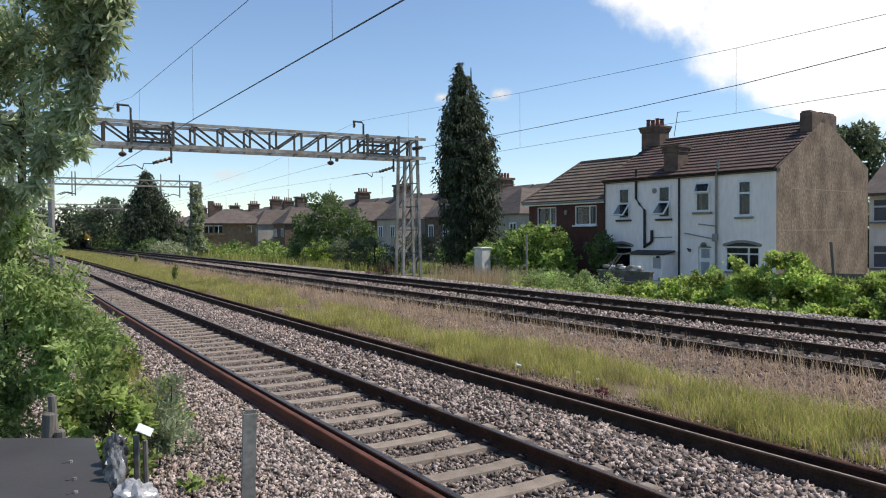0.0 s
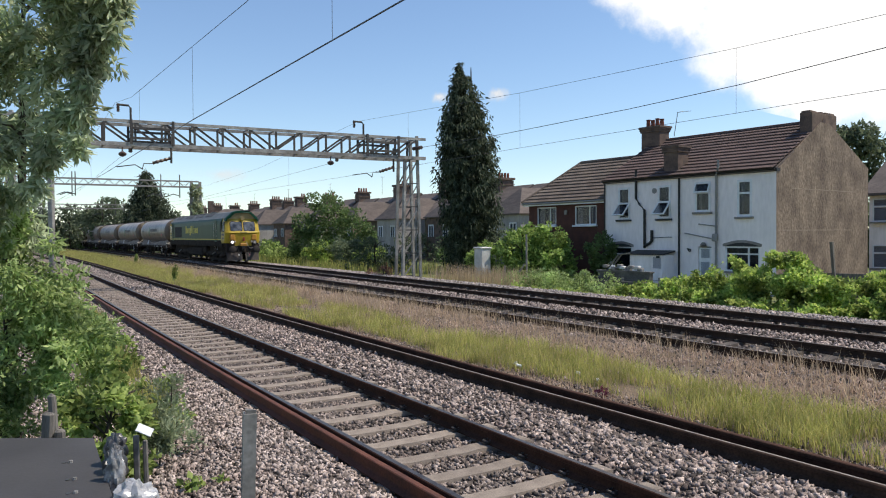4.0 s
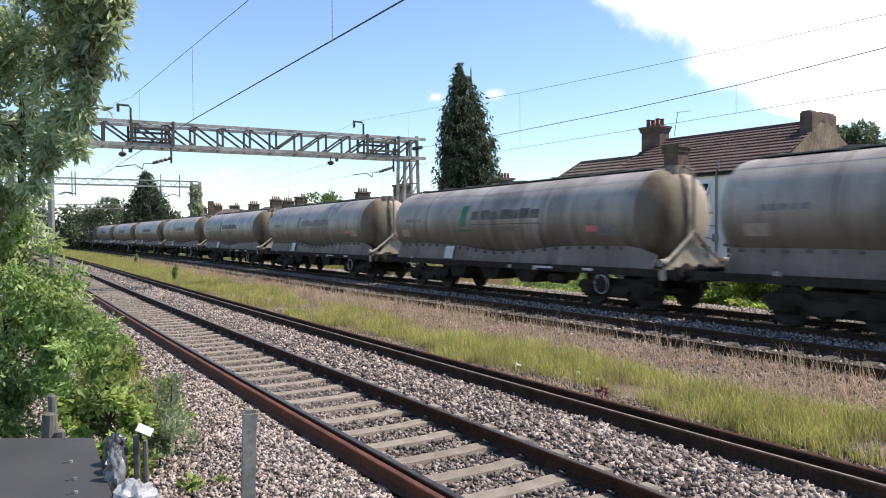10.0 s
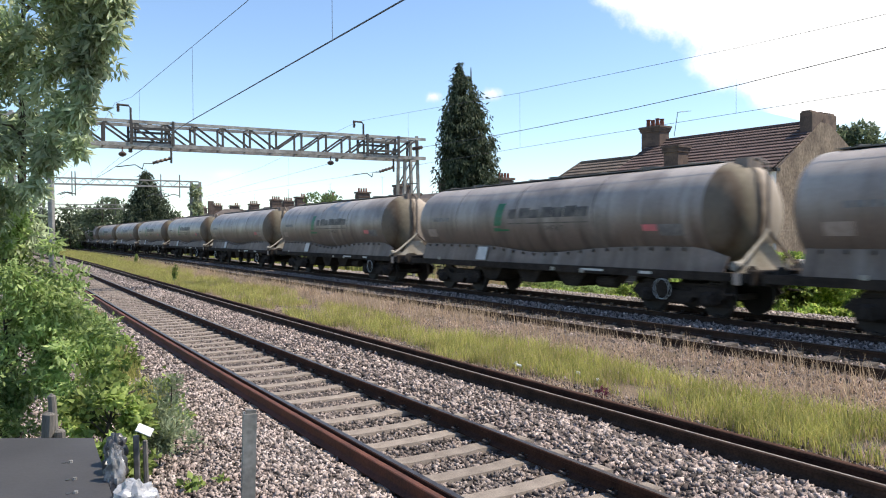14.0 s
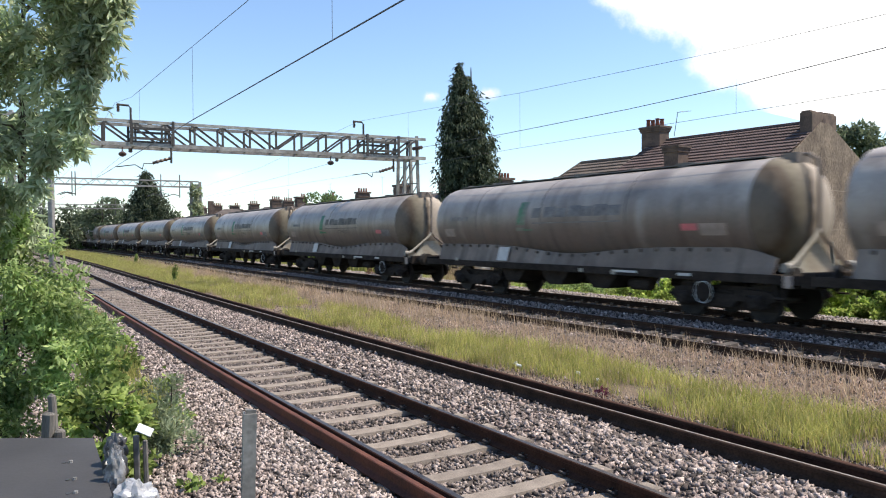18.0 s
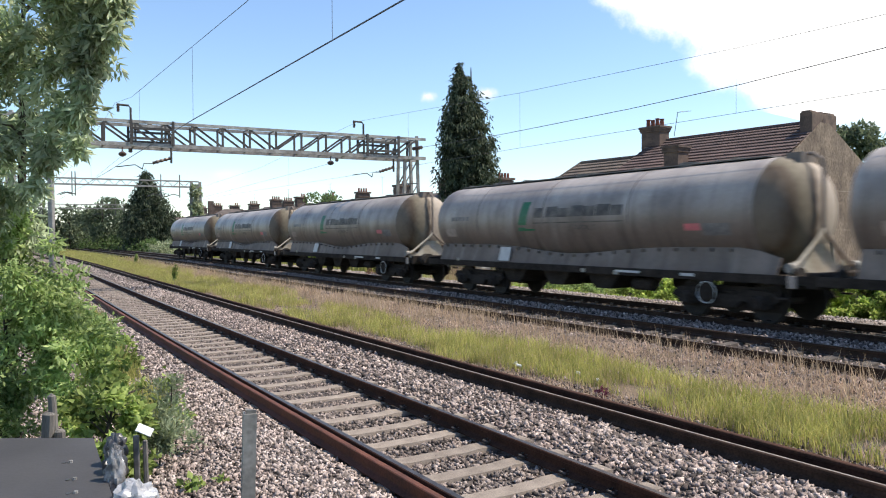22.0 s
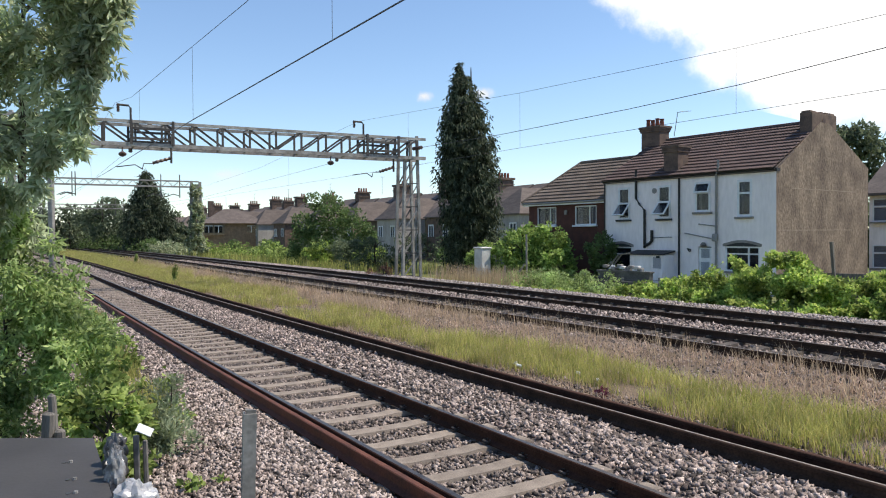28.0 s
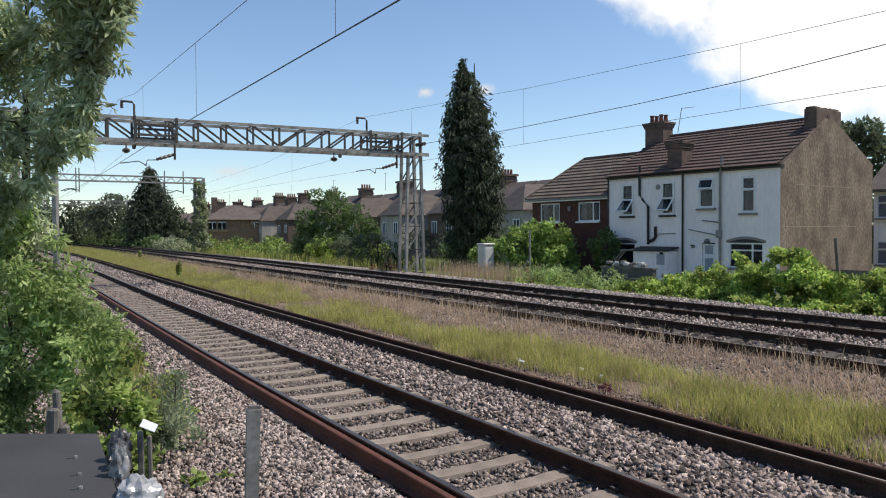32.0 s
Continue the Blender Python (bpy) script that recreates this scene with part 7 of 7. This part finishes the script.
def locomotive():
    """Six-axle diesel; x forward, z up from the rail."""
    t = thing("diesel_locomotive", "green and yellow six-axle diesel freight locomotive", "locomotive", "cement train")
    h = 1.32
    sec = [(-h, 1.7), (-h, 2.9), (-h + 0.03, 3.2), (-h + 0.12, 3.36)]
    full = sec + [(-y, z) for y, z in sec[::-1]]
    part("body", Geo().prism(full, -10.0, 9.0, "x"), M["loco_green"], t, "dark green body side")
    roof = [(-h + 0.10, 3.34), (-h + 0.22, 3.44), (-0.95, 3.58), (-0.72, 3.8), (-0.4, 3.88), (0.4, 3.88), (0.72, 3.8), (0.95, 3.58), (h - 0.22, 3.44), (h - 0.10, 3.34)]
    part("roof", Geo().prism(roof, -9.95, 9.55, "x"), M["loco_roof"], t, "dusty pale green curved roof")
    for x, l in ((-7.6, 2.2), (-3.6, 3.0), (0.2, 2.6), (3.6, 2.4)):
        part("roof_panel", Geo().box((x, 0, 3.9), (l, 1.1, 0.07), chamfer=0.02), M["loco_roof"], t)
        part("roof_vent", Geo().box((x, -0.83, 3.7), (l * 0.9, 0.35, 0.05), pose(0, 0, 0, 46, 0, 0)), M["steel_dark"], t)
    part("exhaust", Geo().box((2.4, 0, 3.95), (0.9, 0.6, 0.14), chamfer=0.03), M["grille"], t)
    # cab: a rounded shell, lofted upwards
    levels = ((1.5, 10.0, 1.31), (1.62, 10.02, h), (2.2, 10.12, h), (2.3, 10.15, h), (2.35, 10.11, h - 0.01), (3.1, 9.87, 1.25), (3.32, 9.76, 1.2), (3.44, 9.6, 1.1))

    def level(z):
        zs = [l[0] for l in levels]
        return float(np.interp(z, zs, [l[1] for l in levels])), float(np.interp(z, zs, [l[2] for l in levels]))

    shell = []
    for z, xf, w in levels:
        half = [(8.98, w), (xf - 0.3, w), (xf - 0.21, w - 0.05), (xf - 0.11, w - 0.2), (xf - 0.05, w - 0.38), (xf - 0.005, 0.3)]
        shell.append([(x, -y, z) for x, y in half] + [(x, y, z) for x, y in half[::-1]])
    part("cab_shell", Geo().loft(shell), M["loco_yellow"], t, "yellow cab with rounded corners")

    def rounded(x0, x1, z0, z1, r, lean=0.0):
        """Outline of a rounded panel; lean shifts its top along the first axis at the x1 end."""
        out = []
        for cx, cz, a0 in ((x1 - r, z1 - r, 0), (x0 + r, z1 - r, 90), (x0 + r, z0 + r, 180), (x1 - r, z0 + r, 270)):
            for k in range(4):
                an = radians(a0 + 30 * k)
                x, z = cx + r * math.cos(an), cz + r * math.sin(an)
                out.append((x + lean * (z - z0) / (z1 - z0) * (x - x0) / (x1 - x0), z))
        return out

    def on_front(name, outline, d0, d1, material, parent, label=""):
        rings = []
        for d in (d0, d1):
            rings.append([(level(z)[0] - 0.005 - 0.045 * max(0.0, abs(y) - 0.3) / 0.6 + d, y, z) for y, z in outline])
        return part(name, Geo().loft(rings), material, parent, label)

    def on_side(name, outline, q, d0, d1, material, parent):
        return part(name, Geo().loft([[(x, (level(z)[1] + d) * q, z) for x, z in outline] for d in (d0, d1)]), material, parent)

    for q in (-1, 1):
        y0, y1 = (h - 0.10) * q, h * q
        part("cab_side_panel", Geo().prism([(8.9, 1.6), (9.4, 1.6), (9.4, 2.3), (8.97, 2.3)], y0, y1 + 0.004 * q, "y"), M["loco_yellow"], t)
        win = on_side("cab_window", rounded(9.12, 9.7, 2.38, 3.06, 0.06, -0.1), q, -0.02, 0.012, M["cab_glass"], t)
        on_side("window_surround", rounded(9.09, 9.74, 2.34, 3.1, 0.08, -0.1), q, -0.03, 0.006, M["rubber"], win)
        part("window_bar", Geo().bar((9.46, (level(2.38)[1] + 0.014) * q, 2.38), (9.44, (level(3.06)[1] + 0.014) * q, 3.06), 0.012, 0.035), M["rubber"], win)
        part("window_blind", Geo().bar((9.3, (level(2.4)[1] + 0.013) * q, 2.42), (9.22, (level(3.0)[1] + 0.013) * q, 3.0), 0.012, 0.09), M["white_label"], win)
        # Flat black panel that stands for a dark recess, not a window.
        part("cab_window", Geo().box((8.8, (h - 0.001) * q, 2.72), (0.34, 0.03, 0.72), chamfer=0.01), M["grille"], t)
        part("painted_block", Geo().box((9.35, (h + 0.005) * q, 2.14), (0.62, 0.008, 0.16)), M["letter"], t)
        part("painted_block", Geo().box((9.4, (h + 0.005) * q, 1.86), (0.5, 0.008, 0.13)), M["letter"], t)
        part("stripe", Geo().box((0.0, (h + 0.004) * q, 1.78), (17.8, 0.012, 0.07)), M["mark_yellow"], t, "thin yellow stripe")
        part("rear_panel", Geo().prism([(-9.98, 1.7), (-9.02, 1.7), (-9.1, 2.32), (-9.98, 2.32)], (h - 0.003) * q, (h + 0.008) * q, "y"), M["loco_yellow"], t)
        part("rear_panel", Geo().box((-9.55, (h + 0.003) * q, 3.1), (0.86, 0.012, 0.2)), M["loco_yellow"], t)
        part("painted_block", Geo().box((-9.5, (h + 0.012) * q, 2.12), (0.55, 0.008, 0.14)), M["letter"], t)
        part("painted_block", Geo().box((-9.4, (h + 0.012) * q, 1.85), (0.45, 0.008, 0.1)), M["letter"], t)
        rw = part("cab_window", Geo().box((-9.5, (h + 0.004) * q, 2.68), (0.82, 0.012, 0.6)), M["cab_glass"], t)
        part("window_bar", Geo().box((-9.45, (h + 0.014) * q, 2.68), (0.03, 0.012, 0.6)).box((-9.1, (h + 0.014) * q, 2.68), (0.04, 0.013, 0.62)).box((-9.5, (h + 0.014) * q, 2.99), (0.84, 0.011, 0.03)), M["white_label"], rw)
        g = part("radiator_grille", Geo().box((-6.15, (h + 0.002) * q, 2.4), (2.8, 0.02, 0.95)), M["grille"], t)
        for i in range(12):
            part("louvre", Geo().box((-6.15, (h + 0.02) * q, 1.97 + i * 0.078), (2.7, 0.03, 0.02), pose(0, 0, 0, 30 * q, 0, 0)), M["grille"], g)
        for x in (6.95, 7.65):
            part("handrail", Geo().tube([(x, (h + 0.05) * q, 1.95), (x, (h + 0.06) * q, 3.0)], 0.01, 6), M["white_label"], t)
            part("handrail", Geo().tube([(x, (h - 0.02) * q, 1.0), (x, (h - 0.02) * q, 1.5)], 0.01, 6), M["white_label"], t)
        for x in (-8.3, -8.75):
            part("handrail", Geo().tube([(x, (h + 0.04) * q, 1.95), (x, (h + 0.04) * q, 3.0)], 0.01, 6), M["steel_dark"], t)
        part("cab_door", Geo().box((7.3, (h + 0.004) * q, 2.45), (0.62, 0.012, 1.7), chamfer=0.004), M["loco_green"], t)
        part("cab_door", Geo().box((-8.53, (h + 0.004) * q, 2.45), (0.42, 0.012, 1.7), chamfer=0.004), M["loco_green"], t)
        for z in (0.62, 0.98, 1.3):
            part("foot_step", Geo().box((7.3, (h - 0.06) * q, z), (0.55, 0.2, 0.04)), M["under"], t)
        # brand drawn as plain yellow blocks
        for i, w_ in enumerate((0.42, 0.3, 0.34, 0.16, 0.38, 0.38, 0.26, 0.16, 0.16, 0.36, 0.34, 0.28)):
            x = -3.1 + i * 0.385
            xx = x if q < 0 else -3.1 + 4.4 - i * 0.385
            dz = 0.62 if i in (0, 5, 6, 7) else 0.44
            low = 2.28 - (0.16 if i == 4 else 0.0)
            part("painted_block", Geo().prism([(xx + 0.18 - w_ * 0.45, low), (xx + 0.18 + w_ * 0.45, low), (xx + 0.2 + w_ * 0.45, 2.28 + dz), (xx + 0.2 - w_ * 0.45, 2.28 + dz)], (h - 0.002) * q, (h + 0.01) * q, "y"), M["mark_yellow"], t)
        part("solebar", Geo().box((-0.45, (h - 0.05) * q, 1.48), (19.1, 0.08, 0.46)), M["under"], t)
    part("cab_floor_mass", Geo().box((9.25, 0, 1.4), (1.2, 2.4, 0.3)), M["under"], t)
    part("front_panel", Geo().loft([[(10.02, -0.62, 1.3), (10.02, 0.62, 1.3), (10.15, 0.66, 2.2), (10.15, -0.66, 2.2)], [(9.8, -0.62, 1.3), (9.8, 0.62, 1.3), (9.8, 0.66, 2.2), (9.8, -0.66, 2.2)]]), M["loco_yellow"], t, "yellow front recessed between the lamps")
    part("screen_sill", Geo().box((10.12, 0, 2.27), (0.12, 2.1, 0.09), chamfer=0.03), M["loco_yellow"], t)
    part("name_bar", Geo().box((10.182, 0.0, 2.27), (0.01, 0.5, 0.05)), M["loco_green"], t)
    for q in (-1, 1):
        edge = sorted((0.09 * q, 0.89 * q))
        screen = on_front("windscreen", rounded(edge[0], edge[1], 2.42, 3.08, 0.1), -0.02, 0.012, M["screen_glass"], t)
        on_front("window_surround", rounded(edge[0] - 0.045, edge[1] + 0.045, 2.375, 3.125, 0.13), -0.03, 0.006, M["rubber"], screen)
        part("wiper", Geo().bar((level(2.42)[0] + 0.015, 0.3 * q, 2.42), (level(2.85)[0] + 0.01, 0.62 * q, 2.85), 0.012, 0.012), M["rubber"], screen)
        lamp = part("lamp_cluster", Geo().box((10.07, 0.8 * q, 1.93), (0.2, 0.4, 0.46), chamfer=0.06), M["loco_orange"], t, "orange lamp housing")
        part("lamp_ring", Geo().tube([(10.02, 0.83 * q, 1.57), (10.18, 0.83 * q, 1.57), (10.18, 0.83 * q, 1.57), (10.16, 0.83 * q, 1.57)], [0.15, 0.15, 0.11, 0.1], 16), M["steel_dark"], lamp, smooth=True)
        part("headlight", Geo().tube([(10.17, 0.83 * q, 1.57), (10.19, 0.83 * q, 1.57)], 0.088, 14), M["headlight" if q < 0 else "lens"], lamp, "lit headlight" if q < 0 else "")
        part("marker_lamp", Geo().tube([(10.1, 0.62 * q, 1.62), (10.15, 0.62 * q, 1.62)], 0.06, 12), M["lens"], lamp)
        buffer(t, 9.98, 0.87 * q, 1.05, 1, 0.26)
        buffer(t, -9.98, 0.87 * q, 1.05, -1, 0.26)
        part("plough", Geo().loft([[(10.35, 0.12 * q, 0.22), (10.0, 1.2 * q, 0.22), (9.95, 1.2 * q, 0.22), (10.3, 0.12 * q, 0.22)], [(10.15, 0.12 * q, 0.82), (9.95, 1.2 * q, 0.82), (9.9, 1.2 * q, 0.82), (10.1, 0.12 * q, 0.82)]]), M["plough"], t, "dusty snow plough")
        part("air_pipe", Geo().tube([(10.0, 0.45 * q, 1.2), (10.25, 0.47 * q, 1.1), (10.28, 0.4 * q, 0.7)], 0.03, 6), M["rubber"], t)
    visor = [(-1.27, 3.14), (-1.22, 3.34), (-1.1, 3.47), (-0.92, 3.62), (-0.7, 3.83), (-0.4, 3.92), (0.4, 3.92), (0.7, 3.83), (0.92, 3.62), (1.1, 3.47), (1.22, 3.34), (1.27, 3.14)]
    inner = [(y * 0.9, z - 0.14 if abs(y) < 1.2 else z) for y, z in visor]
    part("roof_cowl", Geo().loft([[(9.5, y, z - 0.01) for y, z in visor + inner[::-1]], [(9.7, y, z) for y, z in visor + inner[::-1]], [(10.0 - 0.22 * max(0.0, abs(y) - 0.5), y * 0.985, z - 0.03) for y, z in visor + inner[::-1]]]), M["loco_green"], t, "dark green arched cab roof with a visor")
    part("brow", Geo().prism([(-1.12, 3.3), (1.12, 3.3), (0.95, 3.5), (0.68, 3.72), (-0.68, 3.72), (-0.95, 3.5)], 9.4, 9.74, "x"), M["loco_tan"], t, "tan brow under the visor")
    part("top_headlight", Geo().tube([(9.7, 0, 3.34), (9.95, 0, 3.34), (9.95, 0, 3.34), (9.93, 0, 3.34)], [0.15, 0.15, 0.1, 0.09], 14), M["loco_tan"], t, smooth=True)
    part("air_pipe_cap", Geo().tube([(10.3, -0.4, 0.7), (10.32, -0.4, 0.58)], 0.04, 8), M["white_label"], t)
    part("air_pipe_cap", Geo().tube([(10.3, 0.4, 0.7), (10.32, 0.4, 0.58)], 0.04, 8), M["red_label"], t)
    part("jumper_cable", Geo().tube([(10.1, 0.25, 1.6), (10.26, 0.28, 1.3), (10.3, 0.5, 1.1), (10.16, 0.66, 1.2)], 0.016, 6), M["steel"], t)
    part("jumper_socket", Geo().box((10.17, 0.02, 1.8), (0.1, 0.13, 0.3), chamfer=0.03), M["red_dark"], t, "dull red jumper socket")
    part("coupling_shroud", Geo().box((10.1, 0.0, 1.38), (0.2, 0.5, 0.22), chamfer=0.04), M["loco_orange"], t)
    part("coupling_box", Geo().box((10.12, 0, 1.12), (0.16, 0.3, 0.36), chamfer=0.03), M["rubber"], t)
    part("hook", Geo().tube([(10.1, 0, 1.05), (10.4, 0, 1.05), (10.45, 0, 0.8)], 0.05, 8), M["under"], t)
    part("buffer_beam", Geo().box((9.92, 0, 1.12), (0.18, 2.5, 0.6), chamfer=0.03), M["under"], t)
    part("buffer_beam", Geo().box((-9.92, 0, 1.12), (0.18, 2.5, 0.6), chamfer=0.03), M["under"], t)
    part("rear_end", Geo().box((-10.02, 0, 2.4), (0.06, 2.5, 1.8)), M["loco_orange"], t)
    part("fuel_tank", Geo().box((-0.2, 0, 0.78), (5.2, 2.4, 0.78), chamfer=0.14), M["under"], t, "black fuel tank")
    part("battery_box", Geo().box((3.0, 0, 0.95), (1.0, 2.3, 0.5), chamfer=0.05), M["under"], t)
    part("underframe", Geo().box((0, 0, 1.14), (19.4, 1.7, 0.62)), M["under"], t)
    bogie(t, 6.2, (4.15, 6.2, 8.25), 0.53, 5.6, True)
    bogie(t, -6.2, (-8.25, -6.2, -4.15), 0.53, 5.6, True)
    return t


LOCO = locomotive()
WAGONS = [tank_wagon("dusty grey cement tank wagon with faded green emblem", 2, False), tank_wagon("grimy cement tank wagon with worn-off marks", 1, False), tank_wagon("cement tank wagon with nearly bare sides", 0, True),
          tank_wagon("last cement tank wagon with faded green emblem", 2, False)]
ORDER = (0, 0, 1, 0, 0, 1, 0, 0, 0, 0, 0, 2, 0, 0, 1, 0, 0, 0, 1, 0, 0, 0, 3)
"""kinds of wagon from the locomotive back"""
TRAIN = [LOCO]
for i, k in enumerate(ORDER):
    first = i == ORDER.index(k)
    TRAIN.append(WAGONS[k] if first else copy_thing(WAGONS[k], Matrix()))

# ---------- clouds ----------


def cloud_mat(name, scale, lo, hi, seed, glow, fx, fy):
    m = bpy.data.materials.new(name)
    m.use_nodes = True
    t = m.node_tree
    n, link = t.nodes, t.links.new
    n.remove(n["Principled BSDF"])
    tc = n.new("ShaderNodeTexCoord")
    no = n.new("ShaderNodeTexNoise")
    no.noise_dimensions = "4D"
    no.inputs["W"].default_value = seed
    no.inputs["Scale"].default_value, no.inputs["Detail"].default_value, no.inputs["Roughness"].default_value = scale, 9, 0.58
    link(tc.outputs["Object"], no.inputs["Vector"])
    sep = n.new("ShaderNodeSeparateXYZ")
    link(tc.outputs["Object"], sep.inputs[0])
    ln = n.new("ShaderNodeVectorMath")
    ln.operation = "LENGTH"
    mp = n.new("ShaderNodeMapping")
    mp.inputs["Scale"].default_value = (fx, fy, 0)
    link(tc.outputs["Object"], mp.inputs[0])
    link(mp.outputs[0], ln.inputs[0])
    su = n.new("ShaderNodeMath")
    su.operation = "SUBTRACT"
    link(no.outputs[0], su.inputs[0])
    ml = n.new("ShaderNodeMath")
    ml.operation = "MULTIPLY"
    ml.inputs[1].default_value = 0.55
    link(ln.outputs["Value"], ml.inputs[0])
    link(ml.outputs[0], su.inputs[1])
    mr = n.new("ShaderNodeMapRange")
    mr.interpolation_type = "SMOOTHSTEP"
    mr.inputs[1].default_value, mr.inputs[2].default_value = lo, hi
    link(su.outputs[0], mr.inputs[0])
    em = n.new("ShaderNodeEmission")
    em.inputs[0].default_value, em.inputs[1].default_value = (1.0, 0.985, 0.97, 1), glow
    tr = n.new("ShaderNodeBsdfTransparent")
    mx = n.new("ShaderNodeMixShader")
    link(mr.outputs[0], mx.inputs[0])
    link(tr.outputs[0], mx.inputs[1])
    link(em.outputs[0], mx.inputs[2])
    link(mx.outputs[0], n["Material Output"].inputs[0])
    return m


def cloud(label, where, w, h, material, turn=0.0):
    """A far sheet of cloud, square to the line of sight."""
    g = Geo()
    n = 6
    g.v = [(w * (i / n - 0.5), h * (j / n - 0.5), 0) for j in range(n + 1) for i in range(n + 1)]
    g.f = [(j * (n + 1) + i, j * (n + 1) + i + 1, (j + 1) * (n + 1) + i + 1, (j + 1) * (n + 1) + i) for j in range(n) for i in range(n)]
    ob = part("cloud", g, material)
    ob.matrix_basis = look(where, EYE) @ pose(0, 0, 0, 0, 0, 180 + turn)
    ob.visible_shadow = False
    return tagged(ob, label, "cloud", "clouds", kind="structure")


D = 3000.0


def sky_at(az, el, d=D):
    return Vector((math.sin(radians(az)) * math.cos(radians(el)), math.cos(radians(az)) * math.cos(radians(el)), math.sin(radians(el)))) * d + Vector(EYE)


cloud("bright white cloud bank", sky_at(33.6, 16.2), 3000, 1100, cloud_mat("bright_cloud", 0.0016, 0.0, 0.16, 2.0, 1.2, 0.00062, 0.0017), 19)
SMALL_CLOUDS = [(cloud("small white fair-weather cloud", sky_at(-0.3, 10.6), 260, 130, cloud_mat("small_cloud", 0.011, 0.22, 0.62, 5.0, 0.9, 0.0105, 0.021)), -0.3, 10.6),
                (cloud("small ragged white cloud", sky_at(4.1, 10.8), 360, 170, cloud_mat("ragged_cloud", 0.009, 0.22, 0.62, 8.3, 0.9, 0.0078, 0.016)), 4.1, 10.8)]

cloud("thin faint cloud low over the roofs", sky_at(-17.0, 4.6), 700, 130, cloud_mat("thin_cloud", 0.006, 0.2, 0.85, 3.1, 0.85, 0.0034, 0.017))

# ---------- what moves ----------


def line_table():
    ss = np.arange(-700, 760, 0.5)
    pts = np.array([tuple(P(s, O_TRAIN))[:2] for s in ss])
    arc = np.concatenate([[0], np.cumsum(np.hypot(*np.diff(pts, axis=0).T))])
    return ss, arc - np.interp(0, ss, arc)


def nose_at(t):
    """Distance of the locomotive's front along the line from the zero chainage."""
    return 142.151 - 22.0185 * t + 0.0014572 * t * t + 0.00064273 * t ** 3


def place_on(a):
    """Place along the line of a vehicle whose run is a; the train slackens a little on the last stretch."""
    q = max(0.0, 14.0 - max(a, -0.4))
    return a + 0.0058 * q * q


def motions():
    ss, arc = line_table()
    for i, v in enumerate(TRAIN):
        back = 10.1 if i == 0 else 20.8 + 16.93 * (i - 0.5)
        rows = []
        for t in range(0, 33):
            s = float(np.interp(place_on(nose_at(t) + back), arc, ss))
            p = P(s, O_TRAIN, Z_FAR + 0.01)
            rows.append((t, pose(p.x, p.y, p.z, 0, 0, heading(s) + 180)))
        walk(v, rows)
    for ob, az, el in SMALL_CLOUDS:
        rows = []
        for t in (0, 32):
            rows.append((t, look(sky_at(az - 1.55 * t / 32, el + 0.08 * t / 32), EYE) @ pose(0, 0, 0, 0, 0, 180)))
        walk(ob, rows)


motions()
